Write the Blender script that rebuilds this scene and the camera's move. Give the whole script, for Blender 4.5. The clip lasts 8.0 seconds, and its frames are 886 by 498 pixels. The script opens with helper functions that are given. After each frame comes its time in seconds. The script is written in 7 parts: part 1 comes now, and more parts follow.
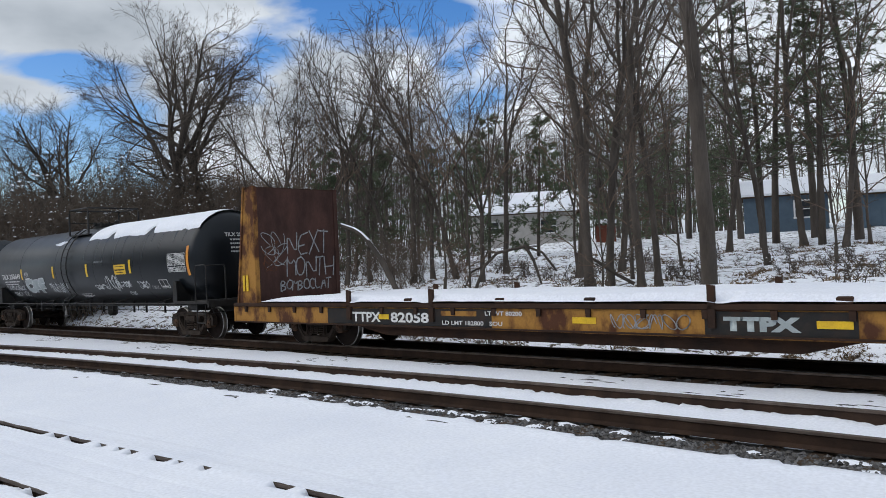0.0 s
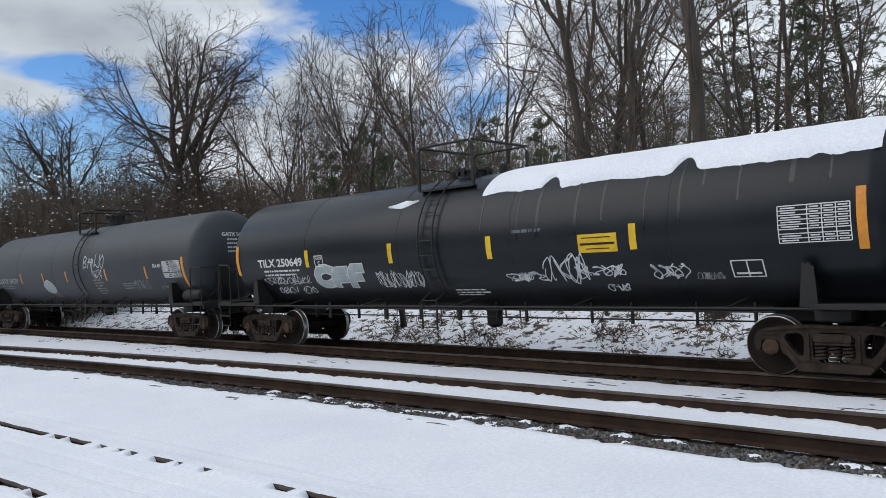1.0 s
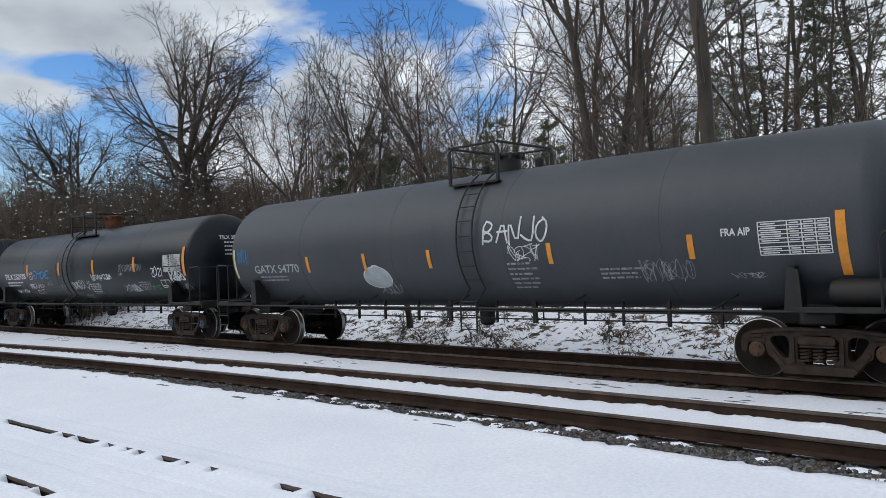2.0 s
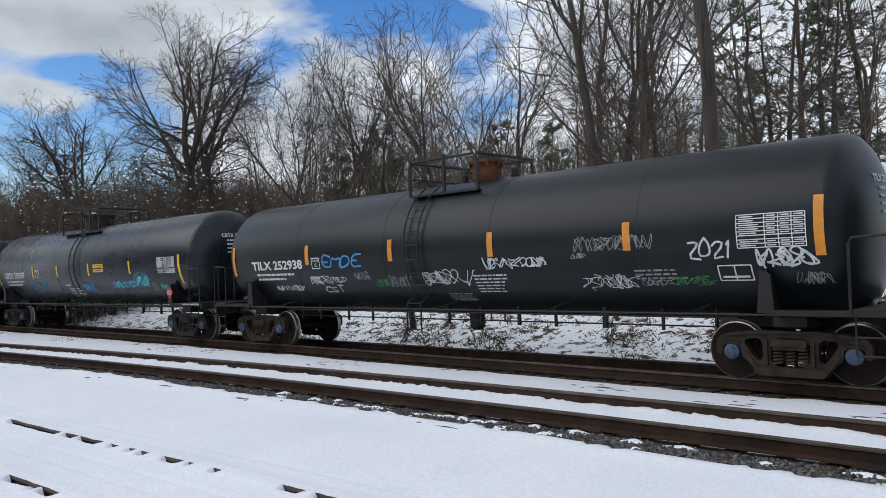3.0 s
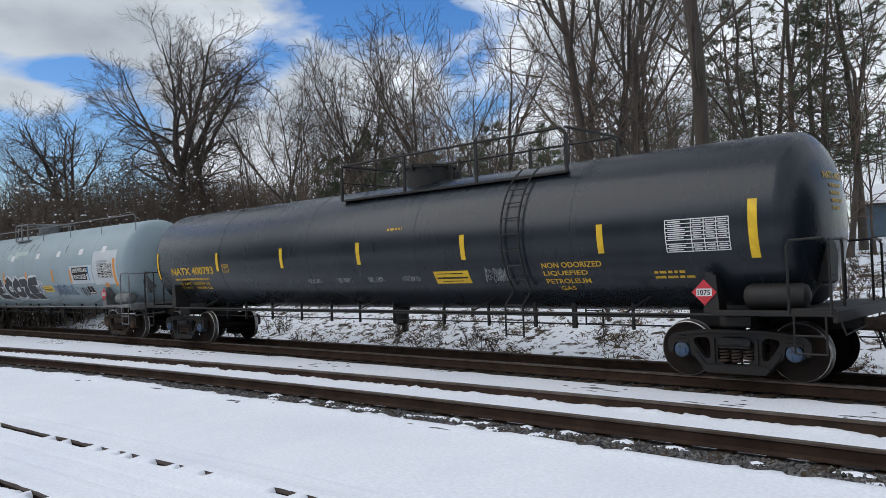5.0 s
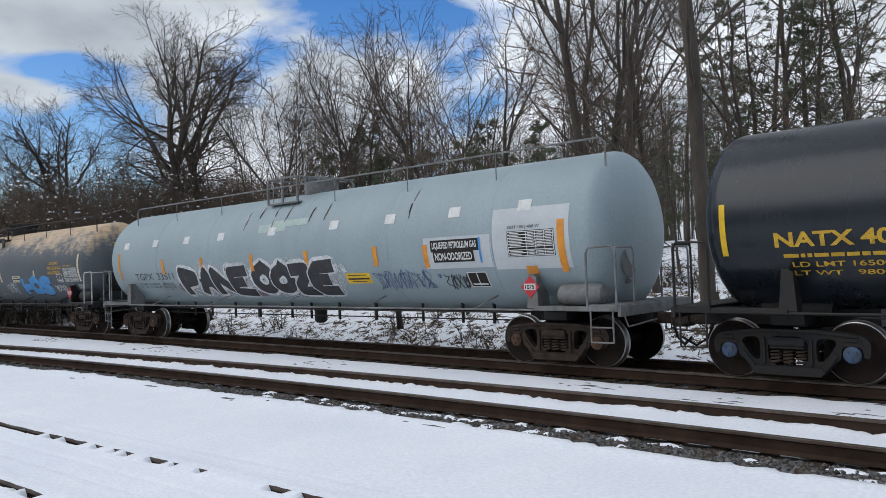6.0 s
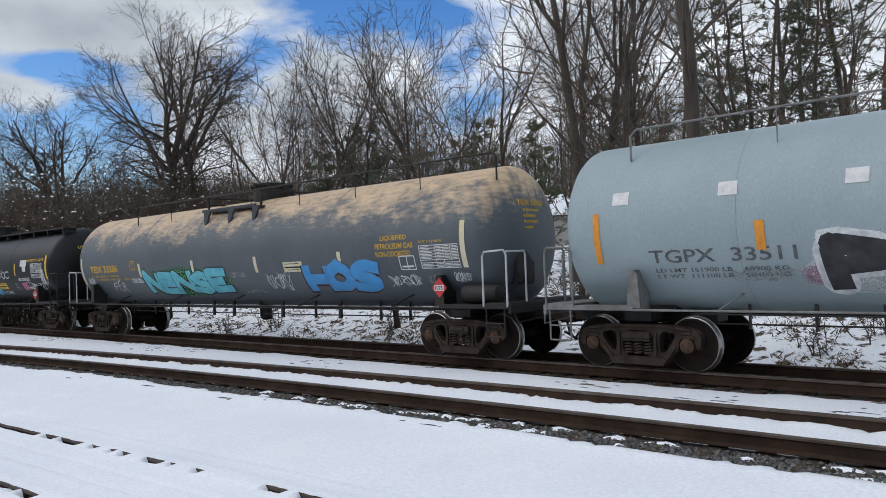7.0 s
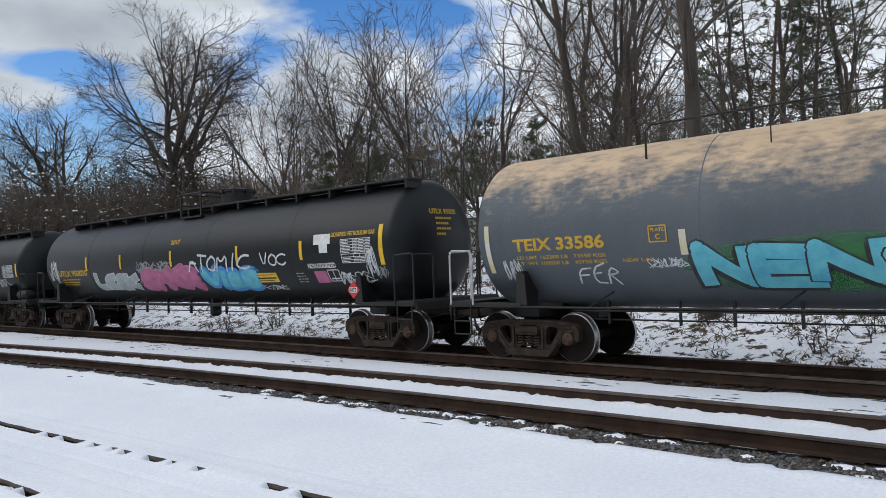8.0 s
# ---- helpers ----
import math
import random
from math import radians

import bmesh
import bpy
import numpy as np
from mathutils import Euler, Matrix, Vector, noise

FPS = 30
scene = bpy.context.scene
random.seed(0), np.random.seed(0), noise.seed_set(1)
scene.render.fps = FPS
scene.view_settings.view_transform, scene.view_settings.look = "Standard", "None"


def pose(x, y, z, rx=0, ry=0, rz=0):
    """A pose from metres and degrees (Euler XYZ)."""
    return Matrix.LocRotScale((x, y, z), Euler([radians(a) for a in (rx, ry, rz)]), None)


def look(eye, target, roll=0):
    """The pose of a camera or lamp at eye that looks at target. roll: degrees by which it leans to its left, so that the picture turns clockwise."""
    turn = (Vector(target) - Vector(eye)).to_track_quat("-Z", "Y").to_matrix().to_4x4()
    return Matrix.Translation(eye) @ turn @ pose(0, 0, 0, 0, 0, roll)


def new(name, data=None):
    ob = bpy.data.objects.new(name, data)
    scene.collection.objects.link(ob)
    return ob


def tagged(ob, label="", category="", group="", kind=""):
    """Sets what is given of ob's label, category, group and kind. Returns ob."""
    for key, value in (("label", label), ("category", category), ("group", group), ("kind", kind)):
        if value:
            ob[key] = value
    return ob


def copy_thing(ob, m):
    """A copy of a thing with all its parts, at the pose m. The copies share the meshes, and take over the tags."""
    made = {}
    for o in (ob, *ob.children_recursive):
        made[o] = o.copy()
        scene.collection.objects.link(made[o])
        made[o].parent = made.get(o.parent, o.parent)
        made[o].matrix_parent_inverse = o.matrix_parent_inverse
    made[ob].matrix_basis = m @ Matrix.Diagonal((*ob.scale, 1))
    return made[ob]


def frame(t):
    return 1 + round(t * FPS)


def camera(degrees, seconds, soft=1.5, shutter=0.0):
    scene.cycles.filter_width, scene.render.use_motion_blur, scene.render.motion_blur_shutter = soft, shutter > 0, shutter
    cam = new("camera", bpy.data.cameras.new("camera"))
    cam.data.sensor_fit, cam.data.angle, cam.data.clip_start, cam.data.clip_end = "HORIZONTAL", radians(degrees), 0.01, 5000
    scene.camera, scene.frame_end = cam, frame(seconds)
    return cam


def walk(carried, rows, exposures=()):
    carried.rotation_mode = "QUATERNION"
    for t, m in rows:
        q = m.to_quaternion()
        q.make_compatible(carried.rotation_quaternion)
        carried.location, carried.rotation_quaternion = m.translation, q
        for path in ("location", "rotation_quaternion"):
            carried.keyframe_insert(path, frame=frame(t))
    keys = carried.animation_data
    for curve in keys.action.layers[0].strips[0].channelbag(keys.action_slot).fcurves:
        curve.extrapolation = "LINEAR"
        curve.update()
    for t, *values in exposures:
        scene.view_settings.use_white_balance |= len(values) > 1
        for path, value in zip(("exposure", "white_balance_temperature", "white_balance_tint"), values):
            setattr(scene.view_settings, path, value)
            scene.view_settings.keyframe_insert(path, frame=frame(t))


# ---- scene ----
cam = camera(59.3, 8.0, soft=0.6)
# seconds, place of the hand-held camera, turn to the left of the track's normal, tilt, roll
PATH = [
    (0.0, 0.002, -0.008, 1.923, 43.177, 1.027, -2.627),
    (0.5, 0.003, -0.009, 1.928, 43.162, 1.117, -2.579),
    (1.0, 0.000, 0.000, 1.918, 43.269, 1.211, -2.456),
    (1.5, 0.002, -0.010, 1.926, 43.506, 1.228, -2.324),
    (3.0, -0.011, -0.016, 1.925, 43.964, 1.448, -1.908),
    (3.5, -0.013, -0.008, 1.929, 43.886, 1.540, -1.957),
    (4.0, -0.007, -0.008, 1.923, 43.752, 1.614, -2.041),
    (4.5, -0.009, -0.007, 1.924, 43.573, 1.609, -2.086),
    (6.0, -0.003, -0.005, 1.927, 43.039, 1.324, -2.039),
    (6.5, -0.011, -0.003, 1.925, 42.898, 1.291, -2.105),
    (7.0, -0.006, -0.001, 1.930, 42.822, 1.233, -2.125),
    (7.5, -0.001, -0.002, 1.933, 42.803, 1.163, -2.133),
    (8.0, 0.003, -0.002, 1.927, 42.902, 1.128, -2.182),
]
walk(cam, [(t, pose(x, y, z, 0, 0, turn) @ pose(0, 0, 0, 90 + tilt) @ pose(0, 0, 0, 0, 0, roll))
           for t, x, y, z, turn, tilt, roll in PATH])
scene.view_settings.exposure = 0.0

# ---- sky and sun ----
SUN_UP, SUN_ROUND = 42.0, 215.0   # degrees: height, and bearing clockwise from +y
world = bpy.data.worlds.new("sky")
scene.world = world
world.use_nodes = True
wn, wl = world.node_tree.nodes, world.node_tree.links
wn.clear()
w_out = wn.new("ShaderNodeOutputWorld")
w_bg = wn.new("ShaderNodeBackground")
w_sky = wn.new("ShaderNodeTexSky")
w_sky.sky_type, w_sky.sun_disc = "NISHITA", False
w_sky.sun_elevation, w_sky.sun_rotation = radians(SUN_UP), radians(SUN_ROUND)
w_sky.air_density, w_sky.dust_density = 1.0, 0.6
w_co = wn.new("ShaderNodeTexCoord")
# broken cloud, drawn out sideways
w_map = wn.new("ShaderNodeMapping")
w_map.inputs["Scale"].default_value, w_map.inputs["Location"].default_value = (4.0, 4.0, 9.0), (0.35, 1.9, 0.4)
wl.new(w_co.outputs["Generated"], w_map.inputs["Vector"])
w_noise = wn.new("ShaderNodeTexNoise")
w_noise.inputs["Scale"].default_value, w_noise.inputs["Detail"].default_value = 1.0, 7.0
w_noise.inputs["Roughness"].default_value, w_noise.inputs["Distortion"].default_value = 0.52, 0.25
wl.new(w_map.outputs[0], w_noise.inputs["Vector"])
w_ramp = wn.new("ShaderNodeValToRGB")
w_ramp.color_ramp.elements[0].position, w_ramp.color_ramp.elements[1].position = 0.37, 0.49
w_sum = w_noise.outputs["Fac"]
# openings in the cloud: heading, size and depth
for way, size, depth in (((-1.04, 0.38, 0.20), 0.20, -0.26), ((-0.97, 0.45, 0.20), 0.13, -0.14), ((-0.73, 0.67, 0.375), 0.145, -0.30), ((-0.98, 0.42, 0.37), 0.20, 0.16), ((-0.75, 0.65, 0.215), 0.17, 0.22), ((-1.06, 0.36, 0.245), 0.07, 0.24), ((-0.40, 0.95, 0.20), 0.45, 0.12)):
    w_far = wn.new("ShaderNodeVectorMath"); w_far.operation = "DISTANCE"
    w_far.inputs[1].default_value = Vector(way).normalized()
    wl.new(w_co.outputs["Generated"], w_far.inputs[0])
    w_fall = wn.new("ShaderNodeMapRange"); w_fall.interpolation_type = "SMOOTHSTEP"
    w_fall.inputs["From Max"].default_value, w_fall.inputs["To Min"].default_value, w_fall.inputs["To Max"].default_value = size, depth, 0.0
    wl.new(w_far.outputs["Value"], w_fall.inputs["Value"])
    w_add = wn.new("ShaderNodeMath"); w_add.operation = "ADD"
    wl.new(w_sum, w_add.inputs[0]); wl.new(w_fall.outputs[0], w_add.inputs[1])
    w_sum = w_add.outputs[0]
# a long, flat slit of blue under the large cloud
w_flat = wn.new("ShaderNodeVectorMath"); w_flat.operation = "MULTIPLY"
w_flat.inputs[1].default_value = (1, 1, 4.5)
wl.new(w_co.outputs["Generated"], w_flat.inputs[0])
w_slit = wn.new("ShaderNodeVectorMath"); w_slit.operation = "DISTANCE"
w_slit.inputs[1].default_value = (-0.914, 0.330, 0.240 * 4.5)
wl.new(w_flat.outputs[0], w_slit.inputs[0])
w_cut = wn.new("ShaderNodeMapRange"); w_cut.interpolation_type = "SMOOTHSTEP"
w_cut.inputs["From Max"].default_value, w_cut.inputs["To Min"].default_value, w_cut.inputs["To Max"].default_value = 0.13, -0.34, 0.0
wl.new(w_slit.outputs["Value"], w_cut.inputs["Value"])
w_add = wn.new("ShaderNodeMath"); w_add.operation = "ADD"
wl.new(w_sum, w_add.inputs[0]); wl.new(w_cut.outputs[0], w_add.inputs[1])
wl.new(w_add.outputs[0], w_ramp.inputs[0])
w_noise2 = wn.new("ShaderNodeTexNoise")
w_noise2.inputs["Scale"].default_value, w_noise2.inputs["Detail"].default_value = 1.6, 5.0
wl.new(w_map.outputs[0], w_noise2.inputs["Vector"])
w_cloud = wn.new("ShaderNodeMix"); w_cloud.data_type = "RGBA"
w_cloud.inputs[6].default_value, w_cloud.inputs[7].default_value = (3.9, 4.4, 5.0, 1), (10.0, 10.6, 11.4, 1)
w_shade = wn.new("ShaderNodeMapRange")
w_shade.inputs["From Min"].default_value, w_shade.inputs["From Max"].default_value = 0.30, 0.66
wl.new(w_noise2.outputs["Fac"], w_shade.inputs["Value"])
# the grey underside of the large cloud
w_base = wn.new("ShaderNodeVectorMath"); w_base.operation = "DISTANCE"
w_base.inputs[1].default_value = Vector((-1.0, 0.40, 0.33)).normalized()
wl.new(w_co.outputs["Generated"], w_base.inputs[0])
w_under = wn.new("ShaderNodeMapRange"); w_under.interpolation_type = "SMOOTHSTEP"
w_under.inputs["From Max"].default_value, w_under.inputs["To Min"].default_value, w_under.inputs["To Max"].default_value = 0.36, 0.36, 1.0
wl.new(w_base.outputs["Value"], w_under.inputs["Value"])
w_tone = wn.new("ShaderNodeMath"); w_tone.operation = "MULTIPLY"
wl.new(w_shade.outputs[0], w_tone.inputs[0]); wl.new(w_under.outputs[0], w_tone.inputs[1])
wl.new(w_tone.outputs[0], w_cloud.inputs[0])
w_mix = wn.new("ShaderNodeMix"); w_mix.data_type = "RGBA"
wl.new(w_ramp.outputs["Color"], w_mix.inputs[0])
w_hsv = wn.new("ShaderNodeHueSaturation")
w_hsv.inputs["Hue"].default_value, w_hsv.inputs["Saturation"].default_value, w_hsv.inputs["Value"].default_value = 0.512, 1.45, 1.5
wl.new(w_sky.outputs["Color"], w_hsv.inputs["Color"])
wl.new(w_hsv.outputs["Color"], w_mix.inputs[6]); wl.new(w_cloud.outputs[2], w_mix.inputs[7])
wl.new(w_mix.outputs[2], w_bg.inputs["Color"])
w_bg.inputs["Strength"].default_value = 0.10
wl.new(w_bg.outputs[0], w_out.inputs["Surface"])

sun = new("sun", bpy.data.lights.new("sun", "SUN"))
sun.data.energy, sun.data.angle, sun.data.color = 1.08, radians(55), (1.0, 0.97, 0.92)
sa, se = radians(SUN_ROUND), radians(SUN_UP)
sun.matrix_world = look((math.sin(sa) * math.cos(se) * 50, math.cos(sa) * math.cos(se) * 50, math.sin(se) * 50), (0, 0, 0))


# ---- materials ----
def mat(name, col, col2=None, rough=0.7, metal=0.0, scale=3.0, grain=40.0, bump=0.15, spread=(0.35, 0.65), streak=1.0, island=0.0):
    """A surface: two tones mixed by a broad stain noise and a fine grain, with relief from the grain."""
    m = bpy.data.materials.new(name)
    m.use_nodes = True
    n, l = m.node_tree.nodes, m.node_tree.links
    b = n["Principled BSDF"]
    b.inputs["Roughness"].default_value, b.inputs["Metallic"].default_value = rough, metal
    b.inputs["Specular IOR Level"].default_value = 0.15 if rough > 0.72 else 0.4
    col2 = col2 or tuple(c * 0.7 for c in col)
    co = n.new("ShaderNodeTexCoord")
    mp = n.new("ShaderNodeMapping")
    mp.inputs["Scale"].default_value = (1.0, 1.0, 1.0 / streak)
    l.new(co.outputs["Object"], mp.inputs["Vector"])
    big = n.new("ShaderNodeTexNoise")
    big.inputs["Scale"].default_value, big.inputs["Detail"].default_value = scale, 6.0
    big.inputs["Roughness"].default_value = 0.6
    fine = n.new("ShaderNodeTexNoise")
    fine.inputs["Scale"].default_value, fine.inputs["Detail"].default_value = grain, 3.0
    l.new(mp.outputs["Vector"], big.inputs["Vector"])
    l.new(mp.outputs["Vector"], fine.inputs["Vector"])
    ramp = n.new("ShaderNodeMapRange")
    ramp.inputs["From Min"].default_value, ramp.inputs["From Max"].default_value = spread
    l.new(big.outputs["Fac"], ramp.inputs["Value"])
    mix = n.new("ShaderNodeMix"); mix.data_type = "RGBA"
    mix.inputs[6].default_value, mix.inputs[7].default_value = (*col, 1), (*col2, 1)
    l.new(ramp.outputs[0], mix.inputs[0])
    gr = n.new("ShaderNodeMapRange")
    gr.inputs["To Min"].default_value, gr.inputs["To Max"].default_value = 0.82, 1.18
    l.new(fine.outputs["Fac"], gr.inputs["Value"])
    mul = n.new("ShaderNodeMix"); mul.data_type = "RGBA"; mul.blend_type = "MULTIPLY"
    mul.inputs[0].default_value = 1.0
    l.new(mix.outputs[2], mul.inputs[6]); l.new(gr.outputs[0], mul.inputs[7])
    last = mul.outputs[2]
    if island:
        gi = n.new("ShaderNodeNewGeometry")
        ir = n.new("ShaderNodeMapRange")
        ir.inputs["To Min"].default_value, ir.inputs["To Max"].default_value = 1 - island, 1 + island
        l.new(gi.outputs["Random Per Island"], ir.inputs["Value"])
        im = n.new("ShaderNodeMix"); im.data_type = "RGBA"; im.blend_type = "MULTIPLY"
        im.inputs[0].default_value = 1.0
        l.new(last, im.inputs[6]); l.new(ir.outputs[0], im.inputs[7])
        last = im.outputs[2]
    l.new(last, b.inputs["Base Color"])
    rr = n.new("ShaderNodeMapRange")
    rr.inputs["To Min"].default_value, rr.inputs["To Max"].default_value = max(0.05, rough - 0.1), min(1.0, rough + 0.1)
    l.new(big.outputs["Fac"], rr.inputs["Value"]); l.new(rr.outputs[0], b.inputs["Roughness"])
    if bump:
        bp = n.new("ShaderNodeBump")
        bp.inputs["Strength"].default_value, bp.inputs["Distance"].default_value = bump, 0.02
        l.new(fine.outputs["Fac"], bp.inputs["Height"]); l.new(bp.outputs[0], b.inputs["Normal"])
    return m


SNOW = mat("snow", (0.84, 0.855, 0.885), (0.78, 0.80, 0.845), 0.75, 0, 0.5, 25.0, 0.05)
BANK = mat("snowy_litter", (0.88, 0.90, 0.93), (0.085, 0.062, 0.042), 0.9, 0, 3.4, 30.0, 0.5, (0.54, 0.61))
BALLAST = mat("ballast_bed", (0.10, 0.095, 0.09), (0.05, 0.04, 0.032), 0.95, 0, 2.5, 28.0, 1.0)
STONE = mat("ballast_stone", (0.15, 0.15, 0.15), (0.075, 0.065, 0.055), 0.9, 0, 6.0, 60.0, 0.5, (0.3, 0.7), 1, 0.55)
RAIL = mat("rusty_rail", (0.060, 0.036, 0.024), (0.032, 0.021, 0.016), 0.8, 0.2, 3.0, 60.0, 0.3)
RAILTOP = mat("worn_rail_head", (0.16, 0.13, 0.11), (0.09, 0.065, 0.05), 0.45, 0.7, 3.0, 60.0, 0.1)
TIE = mat("old_timber", (0.085, 0.058, 0.038), (0.04, 0.029, 0.021), 0.95, 0, 4.0, 50.0, 0.6)
BLACK = mat("black_car_paint", (0.0060, 0.0082, 0.0104), (0.0125, 0.0150, 0.0175), 0.34, 0, 0.8, 45.0, 0.05, (0.35, 0.75), 3.0)
GLOSSBLACK = mat("glossy_black_car_paint", (0.0085, 0.0125, 0.0175), (0.019, 0.024, 0.029), 0.27, 0, 0.8, 45.0, 0.03, (0.35, 0.75), 3.0)
BLACKMAT = mat("dull_black_car_paint", (0.0075, 0.0090, 0.0092), (0.0125, 0.0140, 0.0142), 0.42, 0, 0.8, 45.0, 0.06, (0.35, 0.75), 3.0)
for paint in (BLACK, BLACKMAT):
    paint.node_tree.nodes["Principled BSDF"].inputs["Specular IOR Level"].default_value = 0.3
PALESLATE = mat("faded_blue_slate_paint", (0.072, 0.094, 0.112), (0.100, 0.122, 0.138), 0.5, 0, 0.9, 45.0, 0.08, (0.35, 0.7), 3.0)
SLATE = mat("weathered_slate_paint", (0.036, 0.042, 0.048), (0.052, 0.057, 0.061), 0.5, 0, 0.9, 45.0, 0.08, (0.35, 0.7), 3.0)
GREY = mat("pale_grey_car_paint", (0.300, 0.372, 0.392), (0.252, 0.312, 0.326), 0.5, 0, 0.8, 40.0, 0.05, (0.35, 0.75), 3.0)
STEEL = mat("dirty_black_steel", (0.012, 0.012, 0.012), (0.022, 0.019, 0.016), 0.6, 0.1, 4.0, 60.0, 0.2)
GREYSTEEL = mat("grey_painted_steel", (0.20, 0.21, 0.21), (0.12, 0.11, 0.10), 0.6, 0, 4.0, 60.0, 0.2)
TRUCK = mat("dusty_cast_steel", (0.060, 0.044, 0.034), (0.028, 0.022, 0.018), 0.85, 0.1, 4.0, 70.0, 0.4)
WHEEL = mat("wheel_steel", (0.026, 0.017, 0.013), (0.014, 0.011, 0.010), 0.85, 0.1, 3.0, 60.0, 0.2)
TREAD = mat("bright_tread", (0.42, 0.41, 0.40), (0.28, 0.26, 0.24), 0.35, 0.9, 6.0, 60.0, 0.05)
BARK = mat("brown_grey_bark", (0.108, 0.091, 0.076), (0.054, 0.045, 0.038), 0.95, 0, 2.0, 30.0, 0.8, (0.35, 0.65), 4.0)
TWIG = mat("twig_bark", (0.122, 0.102, 0.085), (0.072, 0.060, 0.050), 0.95, 0, 1.0, 30.0, 0.0)
TWIGRED = mat("reddish_twig_bark", (0.165, 0.120, 0.088), (0.098, 0.072, 0.056), 0.95, 0, 1.0, 30.0, 0.0)
THICKET = mat("thicket_bark", (0.165, 0.135, 0.108), (0.100, 0.080, 0.064), 0.95, 0, 1.0, 30.0, 0.0)
NEEDLE = mat("pine_needles", (0.120, 0.145, 0.085), (0.075, 0.098, 0.060), 0.8, 0, 1.5, 20.0, 0.0, (0.35, 0.65), 1, 0.3)
DRYGRASS = mat("dead_stalks", (0.20, 0.14, 0.085), (0.10, 0.07, 0.045), 0.95, 0, 1.0, 30.0, 0.0, (0.3, 0.7), 1, 0.4)
YELLOW = mat("yellow_reflector", (0.78, 0.50, 0.02), (0.62, 0.38, 0.02), 0.4, 0, 6.0, 60.0, 0.02)
ORANGE = mat("amber_reflector", (0.75, 0.30, 0.03), (0.58, 0.22, 0.03), 0.4, 0, 6.0, 60.0, 0.02)
WHITE = mat("white_stencil_paint", (0.72, 0.72, 0.70), (0.58, 0.58, 0.56), 0.6, 0, 8.0, 60.0, 0.02)
BLUEWALL = mat("blue_siding", (0.085, 0.125, 0.165), (0.07, 0.105, 0.14), 0.7, 0, 2.0, 30.0, 0.1)


# ---- mesh helpers ----
def mesh_of(name, verts, faces, material=None, smooth=False):
    me = bpy.data.meshes.new(name)
    me.from_pydata(verts, [], faces)
    if smooth:
        me.polygons.foreach_set("use_smooth", [True] * len(me.polygons))
    if material:
        me.materials.append(material)
    me.update()
    return me


